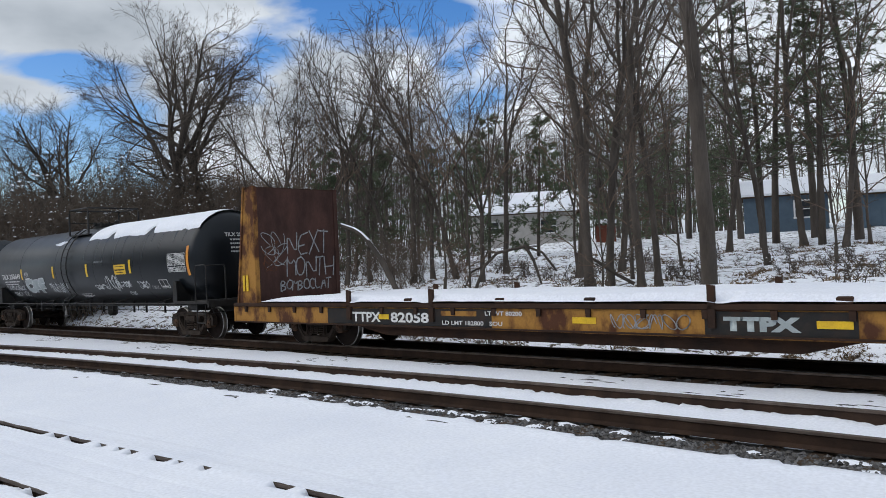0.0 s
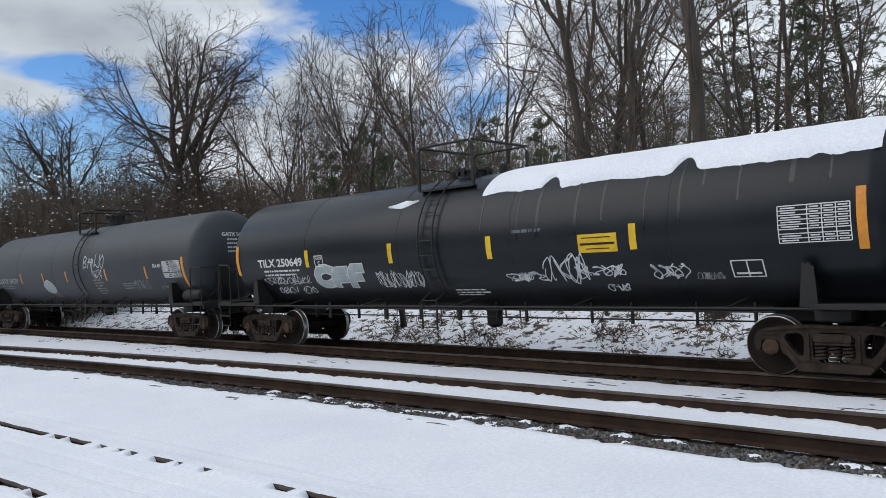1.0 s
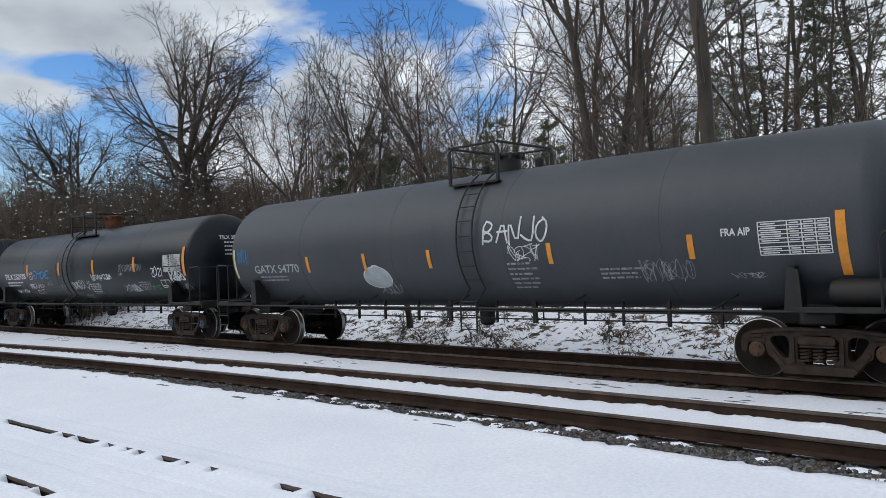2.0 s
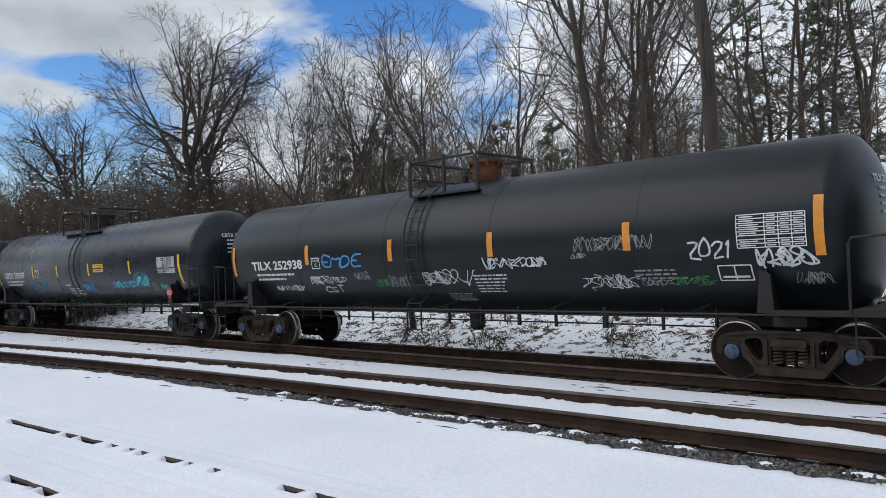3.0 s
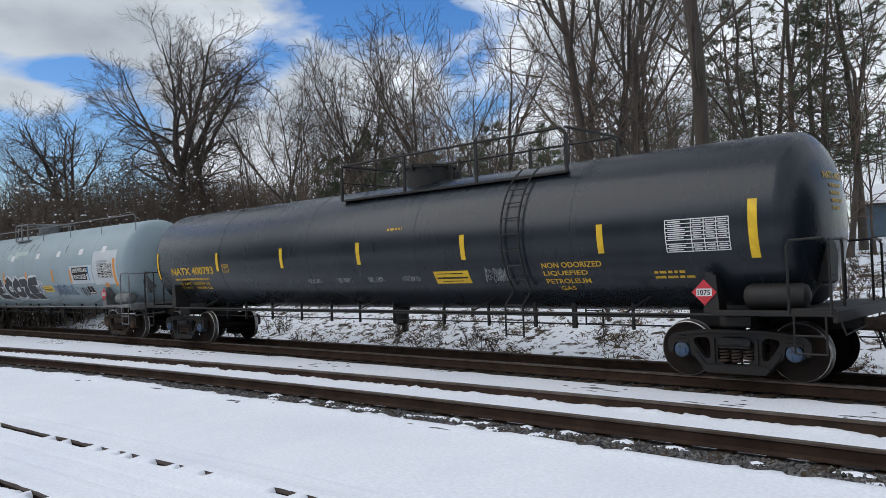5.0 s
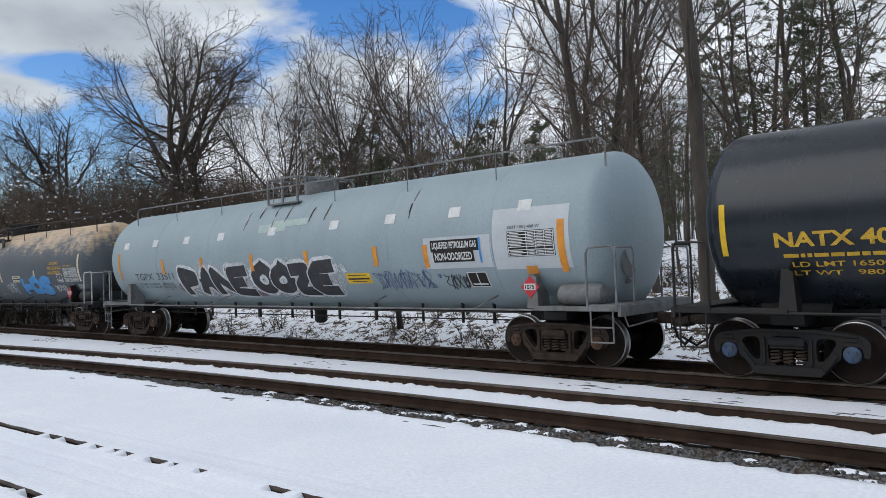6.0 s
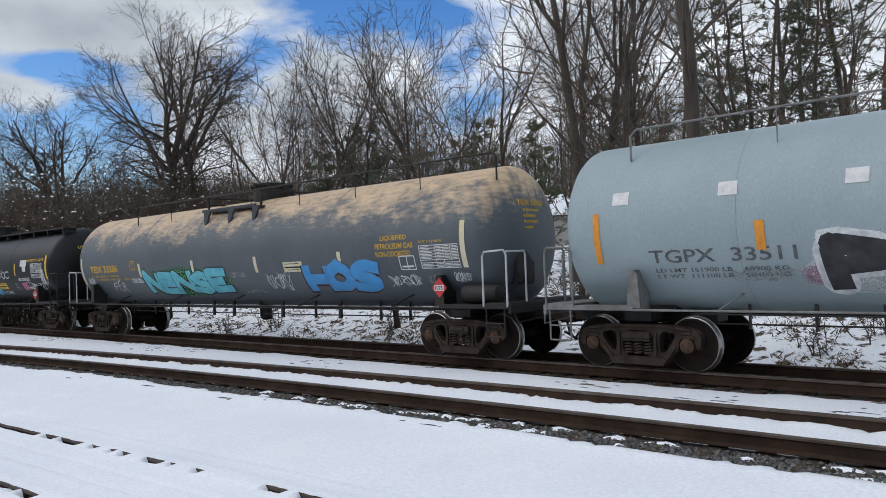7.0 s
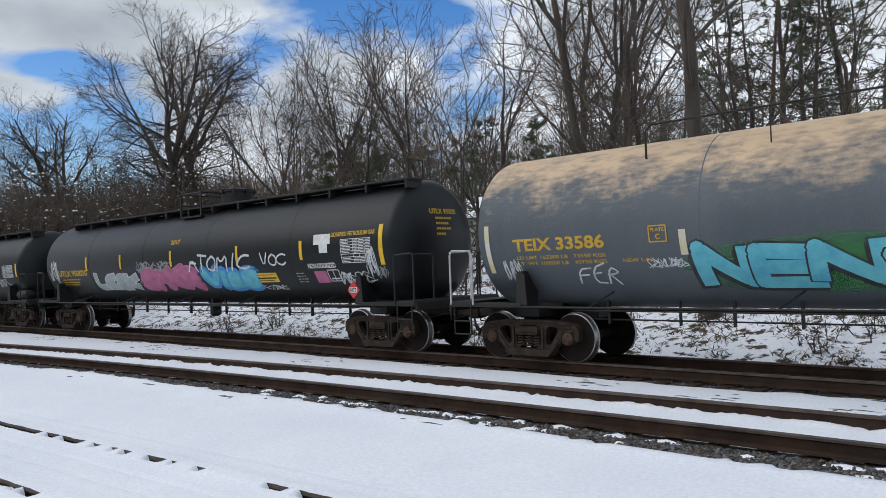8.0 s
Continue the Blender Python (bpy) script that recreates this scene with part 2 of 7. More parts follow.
class Geo:
    """Vertices and faces of one mesh, gathered piece by piece."""

    def __init__(self):
        self.v, self.f = [], []

    def add(self, verts, faces):
        o = len(self.v)
        self.v += [tuple(p) for p in verts]
        self.f += [tuple(i + o for i in q) for q in faces]
        return self

    def box(self, cx, cy, cz, sx, sy, sz, bev=0.0):
        x, y, z = sx / 2, sy / 2, sz / 2
        if not bev:
            vs = [(cx + i * x, cy + j * y, cz + k * z) for i in (-1, 1) for j in (-1, 1) for k in (-1, 1)]
            return self.add(vs, [(0, 1, 3, 2), (4, 6, 7, 5), (0, 4, 5, 1), (2, 3, 7, 6), (0, 2, 6, 4), (1, 5, 7, 3)])
        b = min(bev, x * 0.9, y * 0.9, z * 0.9)
        ring = lambda ax, ay, zz: [(cx - ax, cy - ay, zz), (cx + ax, cy - ay, zz), (cx + ax, cy + ay, zz), (cx - ax, cy + ay, zz)]
        vs = ring(x - b, y - b, cz - z) + ring(x, y, cz - z + b) + ring(x, y, cz + z - b) + ring(x - b, y - b, cz + z)
        fs = [(3, 2, 1, 0), (12, 13, 14, 15)]
        for r in range(3):
            for i in range(4):
                j = (i + 1) % 4
                fs.append((r * 4 + i, r * 4 + j, r * 4 + 4 + j, r * 4 + 4 + i))
        return self.add(vs, fs)

    def tube(self, pts, rad, n=8, caps=True):
        pts = [Vector(p) for p in pts]
        rad = rad if isinstance(rad, (list, tuple)) else [rad] * len(pts)
        d0 = (pts[1] - pts[0]).normalized()
        ref = Vector((0, 0, 1)) if abs(d0.z) < 0.9 else Vector((1, 0, 0))
        vs = []
        u = d0.cross(ref).normalized()
        for i, p in enumerate(pts):
            a = pts[min(i + 1, len(pts) - 1)] - pts[max(i - 1, 0)]
            a = a.normalized() if a.length > 1e-9 else d0
            u = (u - a * u.dot(a)).normalized()
            w = a.cross(u)
            for k in range(n):
                t = 2 * math.pi * k / n
                vs.append(p + (u * math.cos(t) + w * math.sin(t)) * rad[i])
        fs = []
        for i in range(len(pts) - 1):
            for k in range(n):
                j = (k + 1) % n
                fs.append((i * n + k, i * n + j, (i + 1) * n + j, (i + 1) * n + k))
        if caps:
            fs += [tuple(range(n - 1, -1, -1)), tuple((len(pts) - 1) * n + k for k in range(n))]
        return self.add(vs, fs)

    def lathe(self, prof, axis="x", n=32, at=(0, 0, 0)):
        """prof: (along, radius) pairs, turned about an axis through at."""
        vs, fs = [], []
        for a, r in prof:
            for k in range(n):
                t = 2 * math.pi * k / n
                c, s = r * math.cos(t), r * math.sin(t)
                p = {"x": (a, c, s), "y": (s, a, c), "z": (c, s, a)}[axis]
                vs.append((p[0] + at[0], p[1] + at[1], p[2] + at[2]))
        for i in range(len(prof) - 1):
            for k in range(n):
                j = (k + 1) % n
                fs.append((i * n + k, (i + 1) * n + k, (i + 1) * n + j, i * n + j))
        fs.append(tuple(range(n)))
        fs.append(tuple((len(prof) - 1) * n + k for k in range(n - 1, -1, -1)))
        return self.add(vs, fs)

    def plate(self, outline, y0, y1):
        """An outline in x and z, given depth from y0 to y1."""
        n = len(outline)
        vs = [(x, y0, z) for x, z in outline] + [(x, y1, z) for x, z in outline]
        fs = [tuple(range(n)), tuple(range(2 * n - 1, n - 1, -1))]
        fs += [(i, n + i, n + (i + 1) % n, (i + 1) % n) for i in range(n)]
        return self.add(vs, fs)

    def mesh(self, name, material, smooth=False):
        me = mesh_of(name, self.v, self.f, material, smooth)
        bm = bmesh.new()
        bm.from_mesh(me)
        bmesh.ops.recalc_face_normals(bm, faces=bm.faces)
        if smooth:
            for e in bm.edges:
                if len(e.link_faces) == 2 and e.calc_face_angle(0) > 0.7:
                    e.smooth = False
        bm.to_mesh(me)
        bm.free()
        return me


def part(name, geo, material, parent, label="", smooth=False):
    ob = new(name, geo.mesh(name, material, smooth) if isinstance(geo, Geo) else geo)
    ob.parent = parent
    return tagged(ob, label)


def thing(name, label, category, group="", kind="", at=(0, 0, 0)):
    ob = new(name)
    ob.location = at
    return tagged(ob, label, category, group, kind)


def spot(bearing, d):
    """The place at a distance from the camera, at degrees to the left of the track's normal."""
    return -math.sin(radians(bearing)) * d, math.cos(radians(bearing)) * d


# ---- the lie of the land and the tracks ----
YA, KA = 13.146, -1 / 876.0      # main track: offset and curvature
YB, KB = 9.22, -1 / 213.7        # siding


def on_a(s, lat=0.0):
    """The place and heading at arc length s on the main track, lat metres to the camera's side."""
    h = KA * s
    return math.sin(h) / KA + math.sin(h) * lat, YA + (1 - math.cos(h)) / KA - math.cos(h) * lat, h


def on_b(s, lat=0.0):
    q = max(s, -42.0)
    h = KB * q
    x, y = math.sin(h) / KB, (1 - math.cos(h)) / KB
    x, y = x + math.cos(h) * (s - q), y + math.sin(h) * (s - q)
    return x + math.sin(h) * lat, YB + y - math.cos(h) * lat, h


def on_c(s, lat=0.0):
    """The snowed-in track; s is measured as x."""
    y = 3.76 + 0.070 * (s + 5.6)
    h = math.atan(0.070)
    return s + math.sin(h) * lat, y - math.cos(h) * lat, h


def offset_a(x, y):
    return y - (YA + 0.5 * KA * x * x)


def offset_b(x, y):
    q = max(x, -42.0)
    return (y - (YB + 0.5 * KB * q * q + (x - q) * KB * q)) * math.cos(KB * q)


def offset_c(x, y):
    return y - (3.76 + 0.070 * (x + 5.6))


BANK_Q = (-400, -1.25, -0.95, 1.5, 2.6, 7.5, 16, 42, 60, 120, 900)
BANK_Z = (-0.17, -0.17, -0.34, -0.36, -0.45, 0.85, 1.45, 3.2, 3.7, 5.0, 6.0)


def fbm(x, y, f, octaves=3):
    return sum(noise.noise((x * f * 2 ** i, y * f * 2 ** i, 7.3 + i)) / 2 ** i for i in range(octaves))


def ground_z(x, y, drift=False):
    q = offset_a(x, y)
    z = float(np.interp(q + 0.12 * noise.noise((x * 1.1, y * 1.1, 2.0)), BANK_Q, BANK_Z))
    near = x * x + y * y < 3600
    if q > 3:
        z += (0.14 * fbm(x, y, 0.35) + 0.05 * noise.noise((x * 1.7, y * 1.7, 0))) * min(1, (q - 3) / 3) if near else 0.5 * noise.noise((x * 0.02, y * 0.02, 0))
    elif q < -1.0 and near:
        z += 0.016 * fbm(x, y, 0.4) + 0.0015 * noise.noise((x * 4, y * 4, 3))
        b = offset_b(x, y)
        edge = -1.55 - 0.16 * noise.noise((x * 0.9, 4.0, 0)) - 0.10 * noise.noise((x * 3.1, 1.0, 0)) + 0.35 * max(0, noise.noise((x * 0.21, 9.0, 0)))
        if x < -13:
            edge += min(0.10, (-13 - x) * 0.02)
        if edge < b < -0.6:
            z -= 0.22 * min(1.0, (b - edge) / 0.12)
        if -3.0 < b < edge:
            z += 0.05 * math.exp(-(b - edge) ** 2 / 0.12)
        c = offset_c(x, y)
        if drift:
            for lat in (0.7, -0.7):
                z -= 0.12 * math.exp(-((c - lat) / 0.26) ** 2)
    return z


def steps(*spans):
    out = []
    for a, b, d in spans:
        n = max(1, round((b - a) / d))
        out += [a + (b - a) * i / n for i in range(n)]
    return out + [spans[-1][1]]


gx = steps((-1500, -300, 150), (-300, -80, 15), (-80, -36, 1.2), (-36, -22, 0.25), (-22, -1, 0.11), (-1, 10, 0.7), (10, 60, 5), (60, 400, 40), (400, 1500, 220))
gy = steps((-1500, -200, 200), (-200, -20, 20), (-20, 1.5, 2.0), (1.5, 5.6, 0.065), (5.6, 9.2, 0.085), (9.2, 13.2, 0.16), (13.2, 24, 0.35), (24, 70, 1.2), (70, 300, 15), (300, 2500, 220))
gv = [(x, y, ground_z(x, y, True)) for y in gy for x in gx]
nx = len(gx)
gf = [(j * nx + i, j * nx + i + 1, (j + 1) * nx + i + 1, (j + 1) * nx + i) for j in range(len(gy) - 1) for i in range(nx - 1)]
gm = mesh_of("ground", gv, gf, SNOW, True)
gm.materials.append(BANK)
gm.polygons.foreach_set("material_index", [1 if offset_a(gv[f[0]][0], gv[f[0]][1]) > 1.2 else 0 for f in gf])
ground = tagged(new("ground", gm), "snow-covered ground rising to a littered woodland bank", "ground", kind="structure")


def sweep(path, prof, s0, s1, ds, name, material, smooth=False):
    """A profile of (lat, z) pairs along a track."""
    ss = steps((s0, s1, ds))
    g, n = Geo(), len(prof)
    vs = []
    for s in ss:
        for lat, z in prof:
            x, y, _ = path(s, lat)
            vs.append((x, y, z))
    fs = [(i * n + k, i * n + k + 1, (i + 1) * n + k + 1, (i + 1) * n + k) for i in range(len(ss) - 1) for k in range(n - 1)]
    return g.add(vs, fs).mesh(name, material, smooth)


GAUGE = 0.70   # half the distance between rail centres
HEAD = [(-0.036, -0.035), (-0.036, -0.006), (-0.028, 0.0), (0.028, 0.0), (0.036, -0.006), (0.036, -0.035)]
WEB = [(0.036, -0.035), (0.010, -0.05), (0.009, -0.15), (0.03, -0.165), (0.074, -0.178), (0.074, -0.186),
       (-0.074, -0.186), (-0.074, -0.178), (-0.03, -0.165), (-0.009, -0.15), (-0.010, -0.05), (-0.036, -0.035)]


def rails(owner, path, s0, s1, top=0.0, ds=1.0):
    for lat in (GAUGE, -GAUGE):
        web = part("rail", sweep(path, [(lat + a, top + b) for a, b in WEB], s0, s1, ds, "rail", RAIL), None, owner, "rust-brown steel rail")
        part("rail_head", sweep(path, [(lat + a, top + b) for a, b in HEAD], s0, s1, ds, "rail_head", RAILTOP), None, web, "worn running surface")


tie_geo = Geo().box(0, 0, -0.09, 0.23, 2.5, 0.18, 0.015)
tie_mesh = tie_geo.mesh("tie", TIE)


def ties(owner, path, s0, s1, top):
    s, i = s0, 0
    while s < s1:
        x, y, h = path(s, 0.06 * noise.noise((s * 3.3, 0, 0)))
        ob = new("tie", tie_mesh)
        ob.parent = owner
        ob.matrix_basis = pose(x, y, top + 0.01 * noise.noise((s * 5, 1, 0)), 0, 0, math.degrees(h) + 1.2 * noise.noise((s * 7, 0, 2)))
        s += 0.54


main_track = thing("track_main", "rusty railway track with dark ballast under the train", "railway track", kind="structure")
rails(main_track, on_a, -140, 60)
ties(main_track, on_a, -62, 4, -0.21)
siding = thing("track_siding", "rusty railway track with snow between the rails", "railway track", kind="structure")
rails(siding, on_b, -64, 12, 0.0, 0.8)
ties(siding, on_b, -40, 3, -0.218)
snowed = thing("track_snowed_in", "railway track almost buried in snow", "railway track", kind="structure")
rails(snowed, on_c, -17, 2, -0.142, 0.5)


BARE = {0.7: [(-12.9, -11.25), (-11.1, -10.75), (-10.66, -10.08), (-9.82, -9.7), (-9.38, -9.26), (-9.12, -8.96), (-8.58, -8.22), (-8.12, -8.04), (-7.62, -7.5), (-6.46, -6.14), (-5.95, -5.2)],
        -0.7: [(-9.3, -8.55), (-8.5, -8.15), (-6.9, -6.6)]}   # stretches where the rail's near side shows


def drifts():
    """Snow banked against the buried rails: it caps them, and leaves their near side bare in stretches."""
    gaps = {0.7: [-0.62, -0.5, -0.4, -0.3, -0.22, -0.17, -0.14, -0.115, -0.095, -0.075, -0.06, -0.05, -0.043], 1.0: [-0.037, -0.02, 0.0, 0.02, 0.045, 0.09, 0.15, 0.22, 0.3, 0.4, 0.5, 0.62]}
    for lat in (0.7, -0.7):
        for across in gaps.values():
            ss = steps((-17, 2, 0.03))
            vs = []
            for s in ss:
                sw = s + 0.03 * noise.noise((s * 9, lat * 5, 2.5))
                bare = max(min(1.0, (sw - a + 0.03) / 0.07, (b - sw + 0.03) / 0.07) for a, b in BARE[lat])
                bare = max(0.0, bare)
                bare = bare * bare * (3 - 2 * bare) * min(1.1, 0.85 + 0.5 * noise.noise((s * 3.1, lat, 6)) + 0.3 * noise.noise((s * 13, lat, 7)))
                cap = -0.134 + 0.010 * noise.noise((s * 2.3, lat, 0)) + 0.006 * noise.noise((s * 9, lat, 4))
                for g in across:
                    x, y, _ = on_c(s, -lat - g)
                    base = ground_z(x, y) + 0.004 - 0.03 * max(0, (abs(g) - 0.5) / 0.12)
                    if g < -0.04:
                        k = math.exp(-((g + 0.04) / 0.15) ** 2)
                        slot = math.exp(-((g + 0.04) / 0.075) ** 2)
                        z = base + (cap + 0.006 - base) * k * (1 - bare * slot) - 0.075 * bare * slot
                    else:
                        k = 1.0 if g < 0.045 else math.exp(-((g - 0.045) / 0.16) ** 2)
                        z = base + (cap - base) * k
                    vs.append((x, y, z))
            n = len(across)
            fs = [(i * n + j, (i + 1) * n + j, (i + 1) * n + j + 1, i * n + j + 1) for i in range(len(ss) - 1) for j in range(n - 1)]
            part("snow_drift", mesh_of("snow_drift", vs, fs, SNOW, True), None, snowed, "snow banked against a buried rail")


drifts()

def rail_snow(owner, path, s0, s1, seed):
    """Snow lying between two rails, heaped unevenly against the web of the far one."""
    across = [-.688, -.665, -.63, -.58, -.5, -.38, -.2, 0, .2, .4, .55]
    ss = steps((s0, s1, .06))
    vs = []
    for s in ss:
        heap = -.135 + .035 * noise.noise((s * 1.7, seed, 0)) + .035 * noise.noise((s * 6.1, seed, 2)) + .02 * noise.noise((s * 17, seed, 5))
        for lat in across:
            x, y, _ = path(s, lat)
            k = math.exp(-((lat + .69) / .11) ** 2)
            vs.append((x, y, -.158 + .014 * noise.noise((x * 1.5, y * 1.5, seed)) + (heap + .158) * k))
    n = len(across)
    fs = [(i * n + j, (i + 1) * n + j, (i + 1) * n + j + 1, i * n + j + 1) for i in range(len(ss) - 1) for j in range(n - 1)]
    part("snow_drift", mesh_of("snow_drift", vs, fs, SNOW, True), None, owner, "ragged snow between the rails")


rail_snow(siding, on_b, -45, 6, 3.0)

tagged(new("ballast_main", sweep(on_a, [(2.4, -0.5), (1.35, -0.245), (-1.35, -0.235), (-2.9, -0.62)], -150, 60, 1.0, "ballast_main", BALLAST)),
               "dark grey crushed-stone ballast under the main track", "ballast", kind="structure")
tagged(new("ballast_siding", sweep(on_b, [(2.2, -0.4), (1.75, -0.29), (1.1, -0.235), (-1.3, -0.235), (-1.9, -0.4)], -64, 12, 0.8, "ballast_siding", BALLAST)),
               "grey crushed-stone ballast along the siding", "ballast", kind="structure")


def stones(path, spans, s0, s1, count, name, label, top):
    rng = random.Random(5)
    g = Geo()
    for _ in range(count):
        s = s0 + (s1 - s0) * rng.random()
        a, b = rng.choice(spans)
        x, y, _h = path(s, a + (b - a) * rng.random())
        r = rng.uniform(0.016, 0.04)
        z = top + rng.uniform(-0.015, 0.012)
        vs = []
        rot = rng.random() * 6.28
        for k in range(4):
            t = rot + k * 1.571 + rng.uniform(-0.4, 0.4)
            vs.append((x + r * math.cos(t), y + r * math.sin(t), z + rng.uniform(-0.3, 0.3) * r))
        vs += [(x + rng.uniform(-.5, .5) * r, y + rng.uniform(-.5, .5) * r, z + r * rng.uniform(0.5, 0.9)), (x, y, z - r * 0.8)]
        g.add(vs, [(0, 1, 4), (1, 2, 4), (2, 3, 4), (3, 0, 4), (1, 0, 5), (2, 1, 5), (3, 2, 5), (0, 3, 5)])
    return tagged(new(name, mesh_of(name, g.v, g.f, STONE)), label, "ballast stones", kind="stuff")


stones(on_b, [(0.82, 1.75)], -32, 0, 24000, "ballast_stones", "loose grey ballast stones beside the siding", -0.225)
stones(on_a, [(-0.6, 0.6), (0.8, 1.3)], -40, 2, 5000, "ballast_stones", "loose dark ballast stones of the main track", -0.235)


def lumps(path, spans, count, seed, label):
    """Small crusts of snow left on the ballast."""
    r = random.Random(seed)
    g = Geo()
    for _ in range(count):
        s = r.uniform(*spans[0])
        x, y, h = path(s, r.uniform(*spans[1]))
        lx, ly, lz = r.uniform(.06, .26), r.uniform(.05, .11), r.uniform(.012, .03)
        n = 9
        vs = [(x, y, -0.21 + lz)]
        for ring, up in ((.62, .72), (1.0, 0.0)):
            for k in range(n):
                t = 6.283 * k / n
                w = ring * (1 + .35 * noise.noise((x * 5 + math.cos(t), y * 5 + math.sin(t), ring)))
                vs.append((x + lx * w * math.cos(t), y + ly * w * math.sin(t) + math.tan(h) * lx * w * math.cos(t), -0.225 + lz * up))
        fs = [(0, 1 + k, 1 + (k + 1) % n) for k in range(n)] + [(1 + k, 1 + n + k, 1 + n + (k + 1) % n, 1 + (k + 1) % n) for k in range(n)]
        g.add(vs, fs)
    return tagged(new("snow_crusts", mesh_of("snow_crusts", g.v, g.f, SNOW, True)), label, "snow crusts", kind="stuff")


lumps(on_b, [(-12, -1), (0.82, 1.25)], 46, 12, "small crusts of snow left on the ballast")


def scatter(path, s0, s1, lat0, lat1, count, z, label):
    """Dark stones and bits of bark lying on the snow."""
    r = random.Random(8)
    g = Geo()
    for _ in range(count):
        s = r.uniform(s0, s1)
        x, y, _h = path(s, r.uniform(lat0, lat1))
        if noise.noise((x * .6, y * .6, 3)) < .06:
            continue
        zz = ground_z(x, y) + z
        _x, _y, h = path(s, 0)
        a, b = r.uniform(.04, .11) * r.choice((1, 1, 2.5, 4)), r.uniform(.015, .05)
        c_, s_ = math.cos(h), math.sin(h)
        ring = [(a * r.uniform(.6, 1.1) * math.cos(k * .785), b * r.uniform(.6, 1.2) * math.sin(k * .785)) for k in range(8)]
        vs = [(x + c_ * u - s_ * v, y + s_ * u + c_ * v, zz - .004) for u, v in ring] + [(x, y, zz + .011)]
        g.add(vs, [(k, (k + 1) % 8, 8) for k in range(8)])
    return tagged(new("track_litter", mesh_of("track_litter", g.v, g.f, STONE)), label, "litter", kind="stuff")


scatter(on_a, -45, 0, 1.15, 2.4, 620, 0.0, "dark stones and bark bits on the snow beside the track")
scatter(on_b, -40, 0, 1.66, 1.9, 60, 0.0, "dark stones at the edge of the snow")


# ---- trees ----
def limb(g, rng, p, d, length, r, n, sides, lift, wander, end=0.28):
    """One tapering branch; returns its points and headings."""
    pts, dirs = [p.copy()], [d.copy()]
    for i in range(n):
        d = (d + Vector((rng.gauss(0, wander), rng.gauss(0, wander), rng.gauss(0, wander) + lift))).normalized()
        p = p + d * (length / n)
        pts.append(p.copy()); dirs.append(d.copy())
    g.tube(pts, [r * (1 - (1 - end) * i / n) for i in range(n + 1)], sides, False)
    return pts, dirs


def sliver(g, rng, p, way, w=0.014):
    """The finest twig: one thin tapering sliver."""
    o = way.orthogonal().normalized()
    t = rng.random() * 3.14
    o = (o * math.cos(t) + way.normalized().cross(o) * math.sin(t)) * w / 2
    g.add([p - o, p + o, p + way], [(0, 1, 2)])


def side_way(rng, d, angle):
    u = d.orthogonal().normalized()
    t = rng.random() * 6.283
    u = u * math.cos(t) + d.cross(u) * math.sin(t)
    return (d * math.cos(angle) + u * math.sin(angle)).normalized()


def grow(trunk_g, crown, rng, p, d, length, r, level, kids, crook, lift):
    """A limb and all that branches from it; level 0 is a leading limb, level 3 a twig with its finest slivers."""
    n, sides = (8, 6, 4, 2)[level], (7, 5, 4, 3)[level]
    pts, dirs = limb(trunk_g if level == 0 else crown, rng, p, d, length, r, n, sides, lift * (1, 0.9, 0.8, 0.6)[level], crook * (0.8, 1.1, 1.3, 1.4)[level], (0.2, 0.3, 0.4, 0.4)[level])
    if level == 3:
        for _ in range(3):
            sliver(crown, rng, rng.choice((pts[1], pts[2], pts[1].lerp(pts[2], 0.5))), side_way(rng, dirs[2], rng.uniform(0.3, 0.8)) * length * rng.uniform(0.45, 0.9), 0.0125)
        return
    m = kids[level]
    for k in range(m):
        a = 0.2 + 0.8 * (k + rng.random()) / m
        i = min(n - 1, int(a * n))
        grow(trunk_g, crown, rng, pts[i].lerp(pts[i + 1], a * n - i), side_way(rng, dirs[i], rng.uniform(0.4, 0.95)), length * (1.1 - 0.5 * a) * rng.uniform(0.36, 0.68),
             max((0.021, 0.012, 0.0068)[level], r * (1 - 0.75 * a) * rng.uniform(0.45, 0.68)), level + 1, kids, crook, lift)


